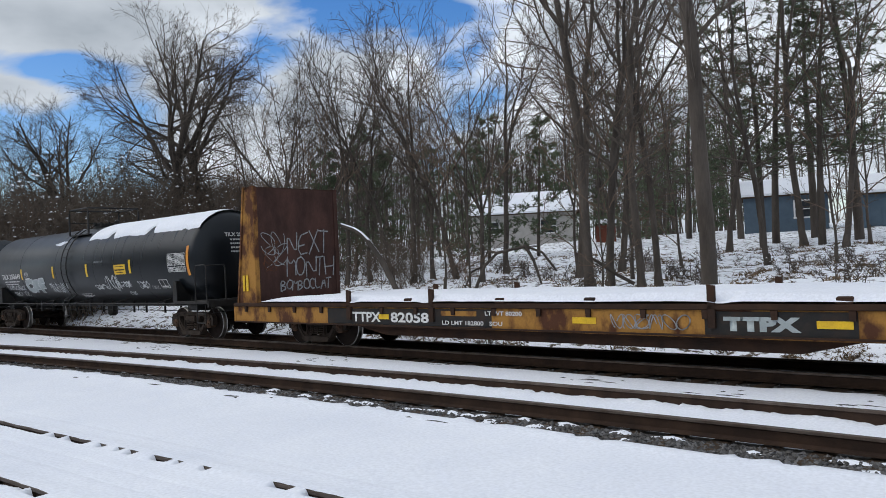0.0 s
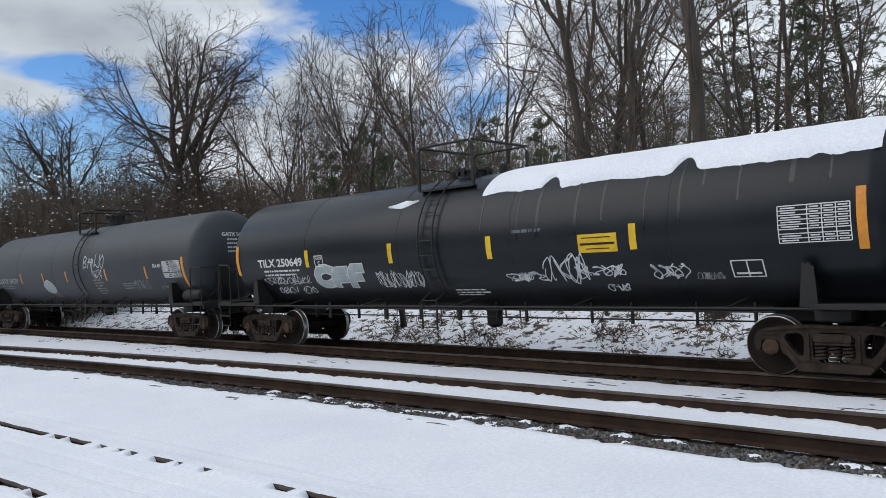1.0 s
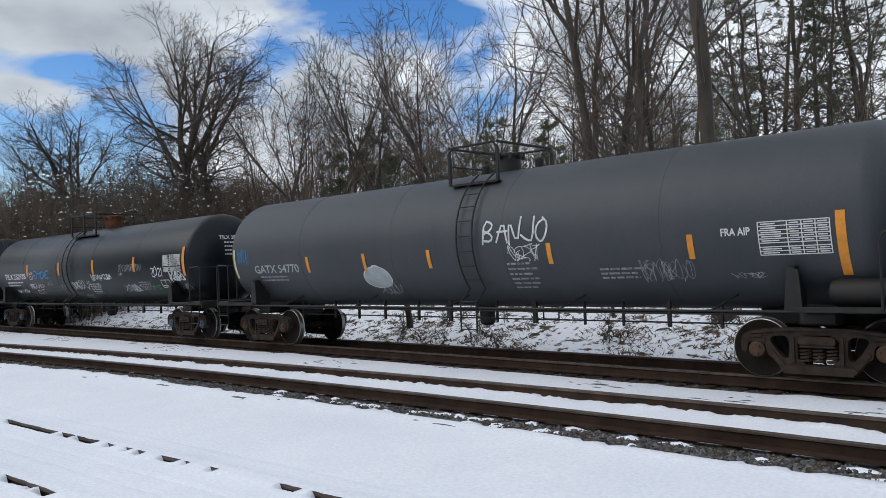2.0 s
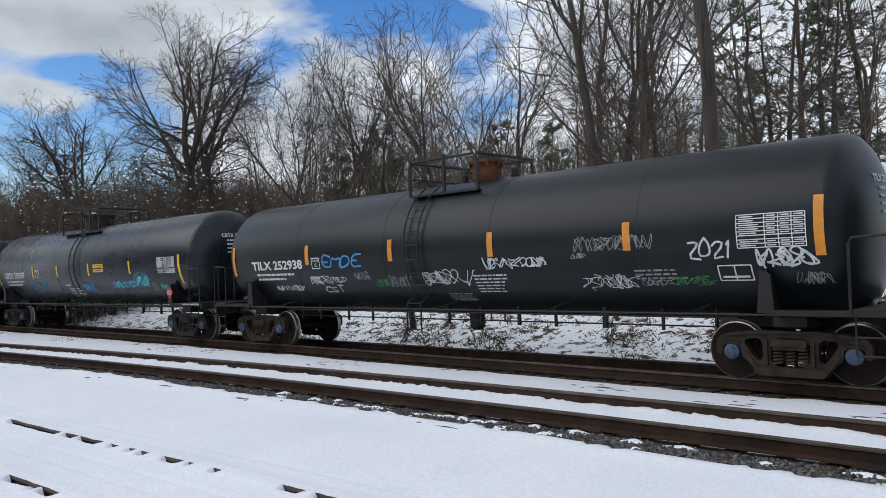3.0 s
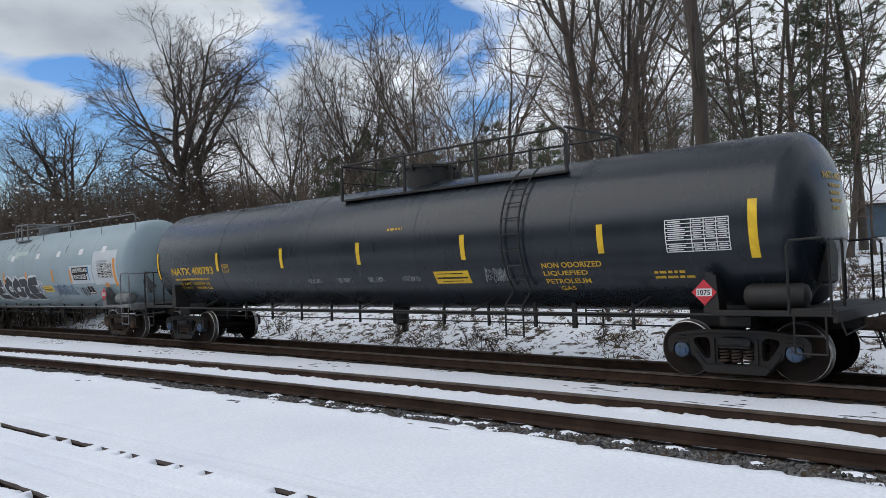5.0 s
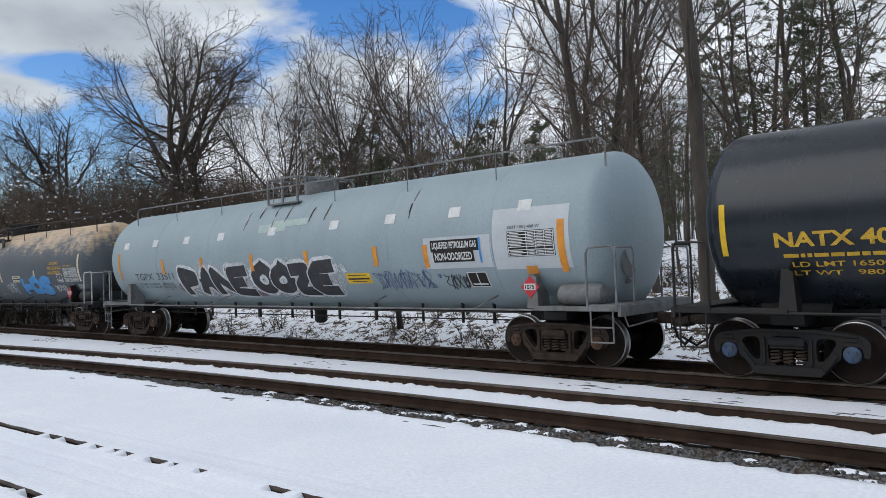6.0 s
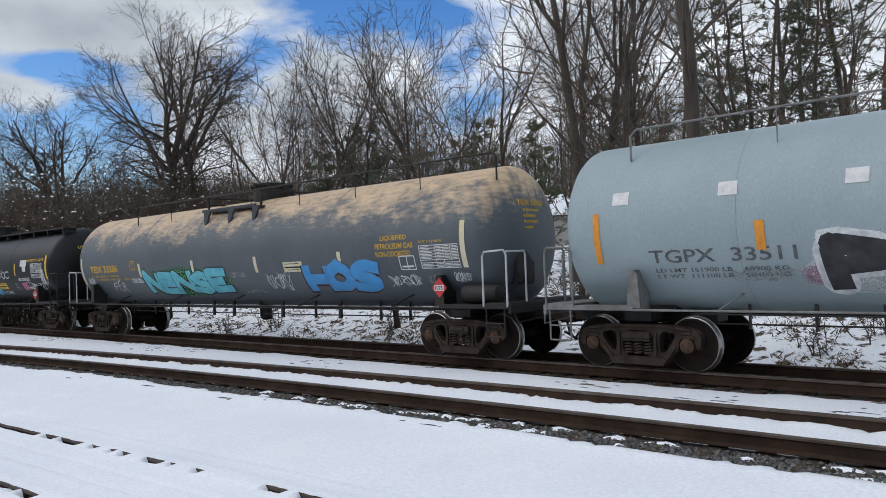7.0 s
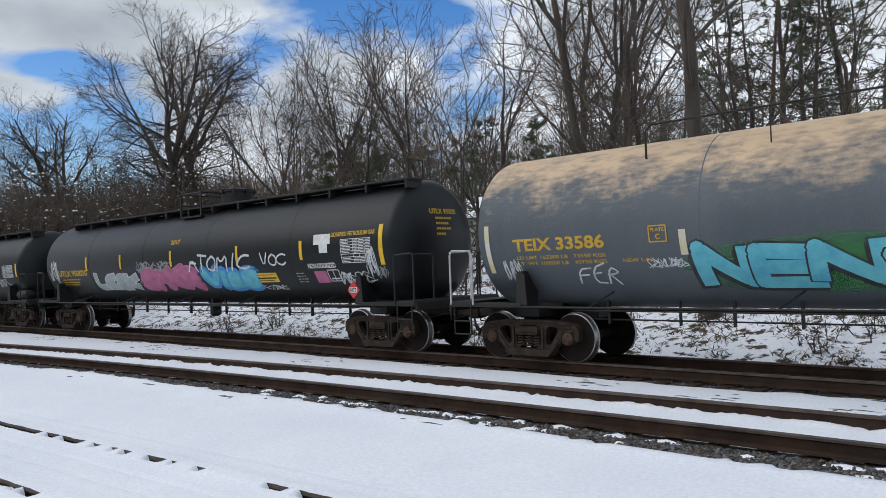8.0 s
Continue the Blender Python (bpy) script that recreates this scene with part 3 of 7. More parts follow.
def bare_tree(seed, height, r, split=0.35, leaders=4, spread=0.5, limbs=6, low=0.2, reach=0.4, kids=(7, 5, 4), crook=0.13, lift=0.05, twig_mat=None):
    """A leafless tree: a trunk that divides into leading limbs, with side limbs below the division."""
    rng = random.Random(seed)
    tree = new("tree")
    trunk_g, crown = Geo(), Geo()
    n = 8
    pts, dirs = limb(trunk_g, rng, Vector((0, 0, -0.5)), Vector((0, 0, 1)), height * split + 0.5, r, n, 9, 0.02, 0.045, 0.74)
    trunk_g.tube([Vector((0, 0, -0.5)), Vector((0, 0, 0.05)), Vector((0, 0, 0.55))], [r * 1.7, r * 1.35, r * 0.9], 9, False)
    turn = rng.random() * 6.283
    for k in range(leaders):
        t = turn + 6.283 * k / leaders + rng.uniform(-0.4, 0.4)
        tip = spread * (rng.uniform(0.05, 0.25) if k == 0 else rng.uniform(0.65, 1.2))
        way = (dirs[n] + Vector((math.cos(t), math.sin(t), 0)) * math.tan(tip)).normalized()
        start = pts[n] if k < 2 else pts[n - 1].lerp(pts[n], rng.random())
        grow(trunk_g, crown, rng, start, way, height * (1 - split) * rng.uniform(0.85, 1.05) * (1.06 if k == 0 else 1), r * (0.66 if k == 0 else rng.uniform(0.38, 0.56)), 0, kids, crook, lift)
    for k in range(limbs):
        f = low / split + (1 - low / split) * (k + rng.random()) / limbs
        i = min(n - 1, int(f * n))
        grow(trunk_g, crown, rng, pts[i].lerp(pts[i + 1], f * n - i), side_way(rng, dirs[i], rng.uniform(0.75, 1.3)), height * reach * rng.uniform(0.6, 1.1), max(0.02, r * rng.uniform(0.16, 0.34)), 1, kids, crook, lift)
    t = new("trunk", mesh_of("trunk", trunk_g.v, trunk_g.f, BARK, True)); t.parent = tree
    c = tagged(new("crown", mesh_of("crown", crown.v, crown.f, twig_mat or TWIG)), kind="stuff"); c.parent = tree
    return tree


def pine_tree(seed, height, r, low=0.35, reach=0.2, dense=1.0):
    rng = random.Random(seed)
    tree = new("pine_tree")
    tg, bg, ng = Geo(), Geo(), Geo()
    pts, dirs = limb(tg, rng, Vector((0, 0, -0.5)), Vector((0, 0, 1)), height, r, 12, 8, 0.03, 0.02, 0.08)
    whorls = int(height * (1 - low) / 0.75)
    for k in range(whorls):
        f = low + (1 - low) * (k + 0.3 * rng.random()) / whorls
        i = min(11, int(f * 12))
        p = pts[i].lerp(pts[i + 1], f * 12 - i)
        for _ in range(rng.randint(3, 5)):
            t = rng.random() * 6.283
            ln = height * reach * (1.1 - 0.85 * (f - low) / (1 - low)) * rng.uniform(0.6, 1.1)
            lp, ld = limb(bg, rng, p, Vector((math.cos(t), math.sin(t), rng.uniform(-0.15, 0.3))).normalized(), ln, r * 0.16, 5, 4, 0.03, 0.09)
            for _ in range(int(9 * dense)):
                a = rng.uniform(0.3, 1.0); j = min(4, int(a * 5))
                q = lp[j].lerp(lp[j + 1], a * 5 - j)
                e = side_way(rng, ld[j], rng.uniform(0.4, 1.2)); e.z += 0.15
                tip = q + e * rng.uniform(0.2, 0.55) * (0.5 + ln / 4)
                bg.tube([q, tip], [0.012, 0.006], 3, False)
                for m in (0.45, 0.75, 1.0):
                    cpos = q.lerp(tip, m)
                    for _ in range(int(7 * dense)):
                        w = Vector((rng.gauss(0, 1), rng.gauss(0, 1), rng.gauss(0.35, 0.8))).normalized() * rng.uniform(0.09, 0.2)
                        o = w.orthogonal().normalized() * 0.018
                        ng.add([cpos - o, cpos + o, cpos + w], [(0, 1, 2)])
    for nm, gg, mm in (("trunk", tg, BARK), ("branchwork", bg, TWIG), ("needles", ng, NEEDLE)):
        o = new(nm, mesh_of(nm, gg.v, gg.f, mm, nm == "trunk")); o.parent = tree
        if nm != "trunk":
            tagged(o, kind="stuff")
    return tree


def shrub(seed, height, stems, spread, twig_mat):
    rng = random.Random(seed)
    ob = new("shrub")
    g, tips = Geo(), []
    for _ in range(stems):
        t = rng.random() * 6.283
        base = Vector((rng.gauss(0, spread * 0.25), rng.gauss(0, spread * 0.25), -0.2))
        d = Vector((math.cos(t) * rng.uniform(0.1, 0.6), math.sin(t) * rng.uniform(0.1, 0.6), 1)).normalized()
        h = height * rng.uniform(0.6, 1.05)
        lp, ld = limb(g, rng, base, d, h, 0.028, 6, 4, 0.0, 0.12)
        for _ in range(9):
            a = rng.uniform(0.15, 1.0); j = min(5, int(a * 6))
            sl = h * rng.uniform(0.15, 0.34)
            sp, sd = limb(g, rng, lp[j].lerp(lp[j + 1], a * 6 - j), side_way(rng, ld[j], rng.uniform(0.4, 1.0)), sl, 0.011, 3, 3, 0.03, 0.16)
            if rng.random() < 0.21:
                tips.append(sp[rng.randint(1, 3)])
            for _ in range(7):
                a2 = rng.uniform(0.1, 1.0); j2 = min(2, int(a2 * 3))
                q = sp[j2].lerp(sp[j2 + 1], a2 * 3 - j2)
                e = side_way(rng, sd[j2], rng.uniform(0.4, 1.1))
                sliver(g, rng, q, e * sl * rng.uniform(0.3, 0.7), 0.024)
    m = new("crown", mesh_of("crown", g.v, g.f, twig_mat)); m.parent = ob
    tagged(m, kind="stuff")
    s = Geo()
    for q in tips:
        r = rng.uniform(0.02, 0.065)
        s.add([q + Vector(k) * r for k in ((1.6, 0, 0), (0, 1.4, 0), (-1.5, 0, 0), (0, -1.6, 0), (0, 0, 0.9), (0, 0, -0.5))],
              [(0, 1, 4), (1, 2, 4), (2, 3, 4), (3, 0, 4), (1, 0, 5), (2, 1, 5), (3, 2, 5), (0, 3, 5)])
    c = new("snow_clumps", mesh_of("snow_clumps", s.v, s.f, SNOW)); c.parent = ob
    tagged(c, kind="stuff")
    return ob


def plant(ob, label, category, group, bearing, d, size=1.0, turn=0.0, copy=True, tilt=0.0):
    x, y = spot(bearing, d)
    m = pose(x, y, ground_z(x, y), tilt * math.sin(bearing * 7.1), tilt * math.cos(bearing * 9.7), turn)
    o = copy_thing(ob, m) if copy else ob
    o.matrix_basis = m @ Matrix.Diagonal((size, size, size, 1))
    return tagged(o, label, category, group)


OAK = "bare brown deciduous tree on the snowy bank"
TALL = "tall bare woodland tree with a grey-brown trunk on the snowy bank"
protos = [
    bare_tree(11, 14.2, 0.30, 0.50, 6, 0.60, 11, 0.26, 0.36, (8, 7, 6), 0.17, 0.03),
    bare_tree(12, 14.4, 0.28, 0.54, 5, 0.60, 11, 0.28, 0.34, (8, 7, 6), 0.17, 0.03),
    bare_tree(13, 10.6, 0.12, 0.36, 3, 0.36, 4, 0.2, 0.22, (6, 5, 4), 0.12, 0.06),
    bare_tree(14, 10.6, 0.115, 0.44, 3, 0.32, 5, 0.24, 0.22, (6, 5, 4), 0.12, 0.06),
    bare_tree(15, 9.8, 0.11, 0.30, 4, 0.40, 3, 0.18, 0.24, (6, 5, 4), 0.14, 0.06),
    bare_tree(16, 18.5, 0.165, 0.46, 3, 0.42, 9, 0.24, 0.22, (7, 4, 4), 0.13, 0.045),
    bare_tree(17, 18.0, 0.14, 0.38, 3, 0.40, 8, 0.2, 0.22, (7, 4, 4), 0.13, 0.045),
    bare_tree(18, 7.6, 0.045, 0.25, 3, 0.42, 3, 0.12, 0.28, (5, 4, 3), 0.15, 0.04, TWIGRED),
]
# (kind, bearing, distance, size, turn, label)
TREES = [
    (0, 62.4, 48, 1.03, 215, "large bare oak with a wide crown on the bank"), (1, 60.3, 49, 1.02, 150, "large bare oak with a wide crown on the bank"),
    (0, 68.4, 54, 0.80, 100, OAK), (1, 70.6, 57, 0.72, 80, OAK), (2, 72.2, 56, 0.8, 200, OAK), (4, 66.0, 52, 0.85, 260, OAK), (1, 73.6, 56, 0.55, 20, OAK),
    (2, 56.8, 44, 0.98, 10, OAK), (3, 55.2, 40, 0.95, 120, OAK), (4, 53.4, 39, 1.05, 70, OAK), (2, 52.2, 42, 1.04, 230, OAK), (3, 50.3, 37, 1.0, 300, OAK),
    (4, 48.6, 38, 1.07, 170, OAK), (2, 47.0, 36, 0.98, 60, OAK), (3, 45.4, 33, 0.95, 20, OAK), (4, 44.0, 36, 1.0, 250, OAK), (2, 42.3, 34, 1.0, 100, OAK),
    (4, 40.4, 31, 0.95, 310, OAK), (3, 38.6, 35, 1.1, 200, OAK), (2, 58.4, 52, 0.9, 90, OAK), (3, 64.5, 55, 0.85, 330, OAK),
    (5, 32.6, 24.5, 1.0, 15, TALL), (6, 31.2, 26, 0.95, 100, TALL), (5, 33.3, 30, 0.9, 290, TALL), (6, 30.3, 31, 0.95, 200, TALL),
    (5, 29.0, 24.5, 0.75, 180, TALL), (6, 27.8, 25, 0.8, 275, "forked mossy tree on the snowy bank"), (5, 24.2, 20.5, 1.25, 60, "thick grey-brown trunk of a tall bare tree"),
    (6, 20.6, 30, 0.75, 10, "leaning bare tree with snow on its limbs"), (5, 18.3, 38, 0.95, 130, TALL), (6, 15.8, 36, 0.95, 260, TALL), (3, 31.2, 33, 1.15, 70, OAK), (4, 23.0, 37, 1.2, 210, OAK),
    (7, 41.4, 25, 0.95, 70, "young bare tree with reddish twigs"),
    (7, 51.2, 31, 0.9, 200, "young bare tree with reddish twigs"), (7, 54.2, 33, 0.9, 20, "young bare tree with reddish twigs"),
    (7, 43.2, 28, 1.0, 330, "young bare tree with reddish twigs"), (7, 29.6, 27.0, 1.20, 30, "young bare tree with reddish twigs"), (7, 26.2, 31.0, 1.25, 90, "young bare tree with reddish twigs"), (7, 16.4, 29.0, 1.10, 20, "young bare tree with reddish twigs"), (7, 33.4, 32.0, 1.35, 140, "young bare tree with reddish twigs"), (7, 31.0, 36.0, 1.40, 320, "young bare tree with reddish twigs"), (7, 14.4, 37.0, 1.40, 200, "young bare tree with reddish twigs"), (7, 31.6, 22, 0.8, 210, "young bare tree with reddish twigs"),
]
used = set()
for kind, b, d, size, turn, label in TREES:
    plant(protos[kind], label, "tree", "woodland trees", b, d, size, turn, kind in used, 4.5)
    used.add(kind)

pines = [pine_tree(31, 15.0, 0.2, 0.26, 0.20, 1.15), pine_tree(32, 9.0, 0.12, 0.1, 0.24, 1.3)]
PINES = [
    (1, 52.6, 62, 1.0, 15), (1, 47.2, 60, 1.05, 130), (1, 43.4, 58, 1.0, 220), (1, 40.6, 72, 1.15, 300), (1, 38.2, 74, 1.1, 45), (1, 34.6, 70, 1.1, 170), (1, 33.0, 58, 0.95, 80), (1, 30.4, 66, 1.1, 260), (1, 27.0, 64, 1.1, 20), (1, 24.0, 68, 1.1, 120),
    (0, 17.2, 38, 0.95, 40), (0, 20.8, 40, 0.9, 250),
    (0, 20.0, 42, 1.05, 0), (0, 17.6, 44, 1.1, 90), (0, 15.0, 40, 1.1, 200), (0, 13.2, 48, 1.1, 20), (0, 22.2, 50, 1.05, 150), (0, 25.6, 54, 1.0, 30),  (0, 28.4, 58, 1.0, 90),
    (1, 49.6, 44, 1.0, 40), (1, 48.2, 47, 1.1, 300), (1, 50.8, 50, 0.95, 200), (1, 39.8, 48, 1.1, 60), (1, 54.5, 52, 0.7, 0),
    (1, 36.2, 46, 1.0, 10), (1, 29.4, 50, 1.2, 140), (1, 22.6, 62, 1.3, 300), (1, 41.4, 44, 0.9, 100), (1, 45.0, 50, 0.9, 75), (0, 31.5, 60, 0.9, 260), (1, 57.6, 54, 0.6, 100),
]
used = set()
for kind, b, d, size, turn in PINES:
    plant(pines[kind], "dark green pine with snow-dusted needles behind the bare trees", "pine tree", "woodland pines", b, d, size, turn, kind in used)
    used.add(kind)

shrubs = [shrub(41, 6.0, 20, 3.4, THICKET), shrub(42, 5.0, 20, 3.4, TWIGRED), shrub(43, 1.3, 7, 1.3, TWIG)]
rng = random.Random(77)
used = set()
for k in range(112):
    b = 75.5 - 20.5 * (k + rng.random()) / 100 if k < 100 else rng.uniform(40, 55)
    kind = rng.choice((0, 1))
    d = (27 + 0.95 * (b - 40) + rng.uniform(-2, 12)) if b < 54 else rng.uniform(43, 66)
    big = 1.2 if b > 57 else 0.9 if b > 54.5 else 0.42
    plant(shrubs[kind], "dense leafless brown thicket along the railway bank", "shrub", "bank thicket", b, d, big * rng.uniform(0.75, 1.15), rng.uniform(0, 360), kind in used)
    used.add(kind)
for k in range(75):
    b = rng.uniform(13, 60)
    d = rng.uniform(17.5, 34) / max(0.5, math.cos(radians(b - 8)))
    plant(shrubs[2], "low leafless bush poking through the snow", "shrub", "low bushes", b, d, rng.uniform(0.3, 0.7), rng.uniform(0, 360), 2 in used)
    used.add(2)

g = Geo()
for k in range(5200):
    # tufts of dead grass and leaves, denser in some places
    b = rng.uniform(12, 72)
    d = (15.2 + rng.random() ** 1.6 * 22) / max(0.35, math.cos(radians(b))) * 0.98
    x, y = spot(b, d)
    if d > 75 or offset_a(x, y) < 2.2 or noise.noise((x * 0.5, y * 0.5, 4)) < -0.05 + rng.gauss(0, .12):
        continue
    size = rng.uniform(0.07, 0.22)
    for _ in range(rng.randint(7, 16)):
        px, py = x + rng.gauss(0, size * .6), y + rng.gauss(0, size * .6)
        w = Vector((rng.gauss(0, 0.7), rng.gauss(0, 0.7), rng.uniform(.25, 1.0))) * size * rng.uniform(.5, 1.2)
        sliver(g, rng, Vector((px, py, ground_z(px, py) - 0.01)), w, rng.uniform(.015, .05))
tagged(new("dead_weeds", mesh_of("dead_weeds", g.v, g.f, DRYGRASS)), "dead brown weeds and stalks in the snow", "weeds", kind="stuff")

# far woods behind the houses and the thicket
rng = random.Random(90)
g = Geo()
for k in range(1050):
    b = rng.uniform(10, 78) if k < 250 else rng.uniform(54, 78) if k < 540 else rng.uniform(23, 60)
    d = rng.uniform(84, 130) if k < 250 else rng.uniform(66, 100) if k < 540 else rng.uniform(76, 105)
    x, y = spot(b, d)
    base = Vector((x, y, ground_z(x, y)))
    h = rng.uniform(5, 9) if b > 54 else rng.uniform(9, 15)
    top = base + Vector((rng.gauss(0, 0.6), rng.gauss(0, 0.6), h))
    g.tube([base, base.lerp(top, 0.5), top], [0.08, 0.06, 0.02], 4, False)
    for _ in range(26):
        f = rng.uniform(0.15, 1.0)
        t = rng.random() * 6.283
        p = base.lerp(top, f)
        e = p + Vector((math.cos(t), math.sin(t), rng.uniform(0.3, 1.2))) * h * rng.uniform(0.06, 0.15)
        sliver(g, rng, p, e - p, 0.06)
        for _ in range(4):
            q = p.lerp(e, rng.uniform(0.4, 1))
            sliver(g, rng, q, Vector((rng.gauss(0, 0.6), rng.gauss(0, 0.6), rng.uniform(0.1, 1.0))), 0.035)
tagged(new("far_woods", mesh_of("far_woods", g.v, g.f, TWIG)), "distant leafless brown woods behind the bank", "woods", kind="stuff")

# unseen woods added behind the camera: close the place, darken the glossy tanks' reflections
g = Geo()
for k in range(700):
    b = rng.uniform(90, 275)
    d = rng.uniform(38, 60)
    x, y = spot(b, d)
    base = Vector((x, y, -0.3))
    h = rng.uniform(9, 14)
    top = base + Vector((rng.gauss(0, 0.6), rng.gauss(0, 0.6), h))
    g.tube([base, base.lerp(top, 0.5), top], [0.22, 0.16, 0.05], 4, False)
    for _ in range(24):
        f = rng.uniform(0.05, 1.0)
        t = rng.random() * 6.283
        p = base.lerp(top, f)
        sliver(g, rng, p, Vector((math.cos(t), math.sin(t), rng.uniform(0.1, 0.9))) * rng.uniform(1.0, 2.4), 0.35)
tagged(new("far_woods", mesh_of("far_woods", g.v, g.f, TWIG)), "unseen leafless brown woods added behind the camera", "woods", kind="stuff")


# ---- houses on the rise behind the wood ----
BEIGE = mat("beige_siding", (0.42, 0.40, 0.37), (0.36, 0.345, 0.32), 0.8, 0, 2.0, 30.0, 0.1)
REDSHED = mat("red_brown_boards", (0.20, 0.065, 0.04), (0.13, 0.05, 0.035), 0.85, 0, 2.0, 30.0, 0.2)
TRIMWHITE = mat("white_trim", (0.75, 0.75, 0.74), (0.68, 0.68, 0.67), 0.6, 0, 3.0, 40.0, 0.05)
PANE = mat("dark_window_glass", (0.03, 0.035, 0.04), (0.05, 0.055, 0.06), 0.08, 0, 2.0, 10.0, 0.0)


def house(name, label, bearing, d, turn, w, depth, wall_h, roof_h, wall_mat, windows, over=0.35, door=None, drop=0.0):
    """A gabled house; its front wall faces the track. windows: (x, sill height, width, height)."""
    x, y = spot(bearing, d)
    h = thing(name, label, "house", at=(x, y, ground_z(x, y) - drop))
    h.rotation_euler.z = radians(turn)
    g = Geo()
    cuts = sorted(windows + ([door] if door else []))
    t = 0.18
    edges = [-w / 2]
    for cx, s, ww, hh in cuts:
        edges += [cx - ww / 2, cx + ww / 2]
    edges.append(w / 2)
    for i in range(len(edges) - 1):
        a, b = edges[i], edges[i + 1]
        if i % 2 == 0:
            g.box((a + b) / 2, -depth / 2 + t / 2, wall_h / 2 - 0.4, b - a, t, wall_h + 0.8)
        else:
            cx, s, ww, hh = cuts[i // 2]
            if s > 0:
                g.box((a + b) / 2, -depth / 2 + t / 2, s / 2 - 0.4, b - a, t, s + 0.8)
            g.box((a + b) / 2, -depth / 2 + t / 2, (s + hh + wall_h) / 2, b - a, t, wall_h - s - hh)
    part("wall", g, wall_mat, h)
    part("wall", Geo().box(0, depth / 2 - t / 2, wall_h / 2 - 0.4, w, t, wall_h + 0.8), wall_mat, h)
    for e in (-1, 1):
        s = Geo()
        o = [(-depth / 2 + t, -0.8), (depth / 2 - t, -0.8), (depth / 2 - t, wall_h), (0, wall_h + roof_h - 0.08), (-depth / 2 + t, wall_h)]
        x0, x1 = e * w / 2, e * (w / 2 - t)
        n = len(o)
        s.add([(x0, yy, zz) for yy, zz in o] + [(x1, yy, zz) for yy, zz in o],
              [tuple(range(n)), tuple(range(2 * n - 1, n - 1, -1))] + [(i, n + i, n + (i + 1) % n, (i + 1) % n) for i in range(n)])
        part("gable_wall", s, wall_mat, h)
    rl = w / 2 + over
    for e in (-1, 1):
        yo, zo = e * (depth / 2 + over), wall_h - over * roof_h / (depth / 2)
        for nm, m, z0, th in (("roof", TIE, 0.02, 0.10), ("roof_snow", SNOW, 0.124, 0.14)):
            s = Geo()
            s.add([(sx * rl, yy, zz + k) for sx in (-1, 1) for yy, zz in ((yo, zo), (0, wall_h + roof_h)) for k in (z0, z0 + th)],
                  [(0, 1, 3, 2), (4, 6, 7, 5), (0, 4, 5, 1), (2, 3, 7, 6), (0, 2, 6, 4), (1, 5, 7, 3)])
            part(nm, s, m, h, "thick snow on the roof" if nm == "roof_snow" else "")
    for cx, s, ww, hh in windows:
        f = Geo()
        yf = -depth / 2 - 0.012
        for a, b, c, e2 in ((cx, s + hh - 0.04, ww + .1, .1), (cx, s + 0.03, ww + .16, .1), (cx, s + hh / 2, ww, .06)):
            f.box(a, yf, b, c, 0.09, e2)
        for sx in (-1, 1):
            f.box(cx + sx * ww / 2, yf, s + hh / 2, .1, 0.085, hh)
        win = part("window", f, TRIMWHITE, h, "white-framed window")
        part("pane", Geo().box(cx, -depth / 2 + 0.06, s + hh / 2, ww, 0.02, hh), PANE, win)
    if door:
        cx, s, ww, hh = door
        part("door", Geo().box(cx, -depth / 2 + 0.06, s + hh / 2, ww, 0.06, hh, 0.01), BLUEWALL, h)
    return h


house("garden_house", "small blue-sided house with a snowy roof and white window", 19.4, 56, 21, 4.9, 4.6, 2.1, 1.0, BLUEWALL, [(1.0, 0.6, 0.95, 1.15)], over=0.22)
house("garden_house", "small blue-sided house with a snowy roof beside a white post", 13.1, 53, 16, 4.0, 4.0, 1.9, 1.0, BLUEWALL, [], over=0.22, door=(-0.9, 0.0, 0.6, 1.5))
house("family_house", "beige-sided house with a snowy roof behind the trees", 37.0, 68, 34, 8.6, 7.0, 2.5, 1.7, BEIGE, [(2.0, 0.7, 1.3, 1.25), (-2.6, 0.8, 1.1, 1.1)])
house("shed", "low red-brown boarded shed in the snow", 31.3, 60, 30, 1.45, 1.5, 1.15, 0.25, REDSHED, [], over=0.08)


def dead_wood(name, label, limbs, snowy):
    """A broken or fallen tree: a few bent tapering pieces, with a strip of snow along the top of the first."""
    t = thing(name, label, "dead tree")
    for i, (pts, r0, r1) in enumerate(limbs):
        pts = [Vector(p) for p in pts]
        rad = [r0 + (r1 - r0) * k / (len(pts) - 1) for k in range(len(pts))]
        part("trunk" if i == 0 else "limb", Geo().tube(pts, rad, 9), BARK, t, smooth=True)
        if snowy and i == 0:
            k0 = 2
            part("snow_strip", Geo().tube([p + Vector((0, 0, r * 0.8)) for p, r in list(zip(pts, rad))[k0:]], [r * 0.55 for r in rad[k0:]], 7), SNOW, t, smooth=True)
    return t


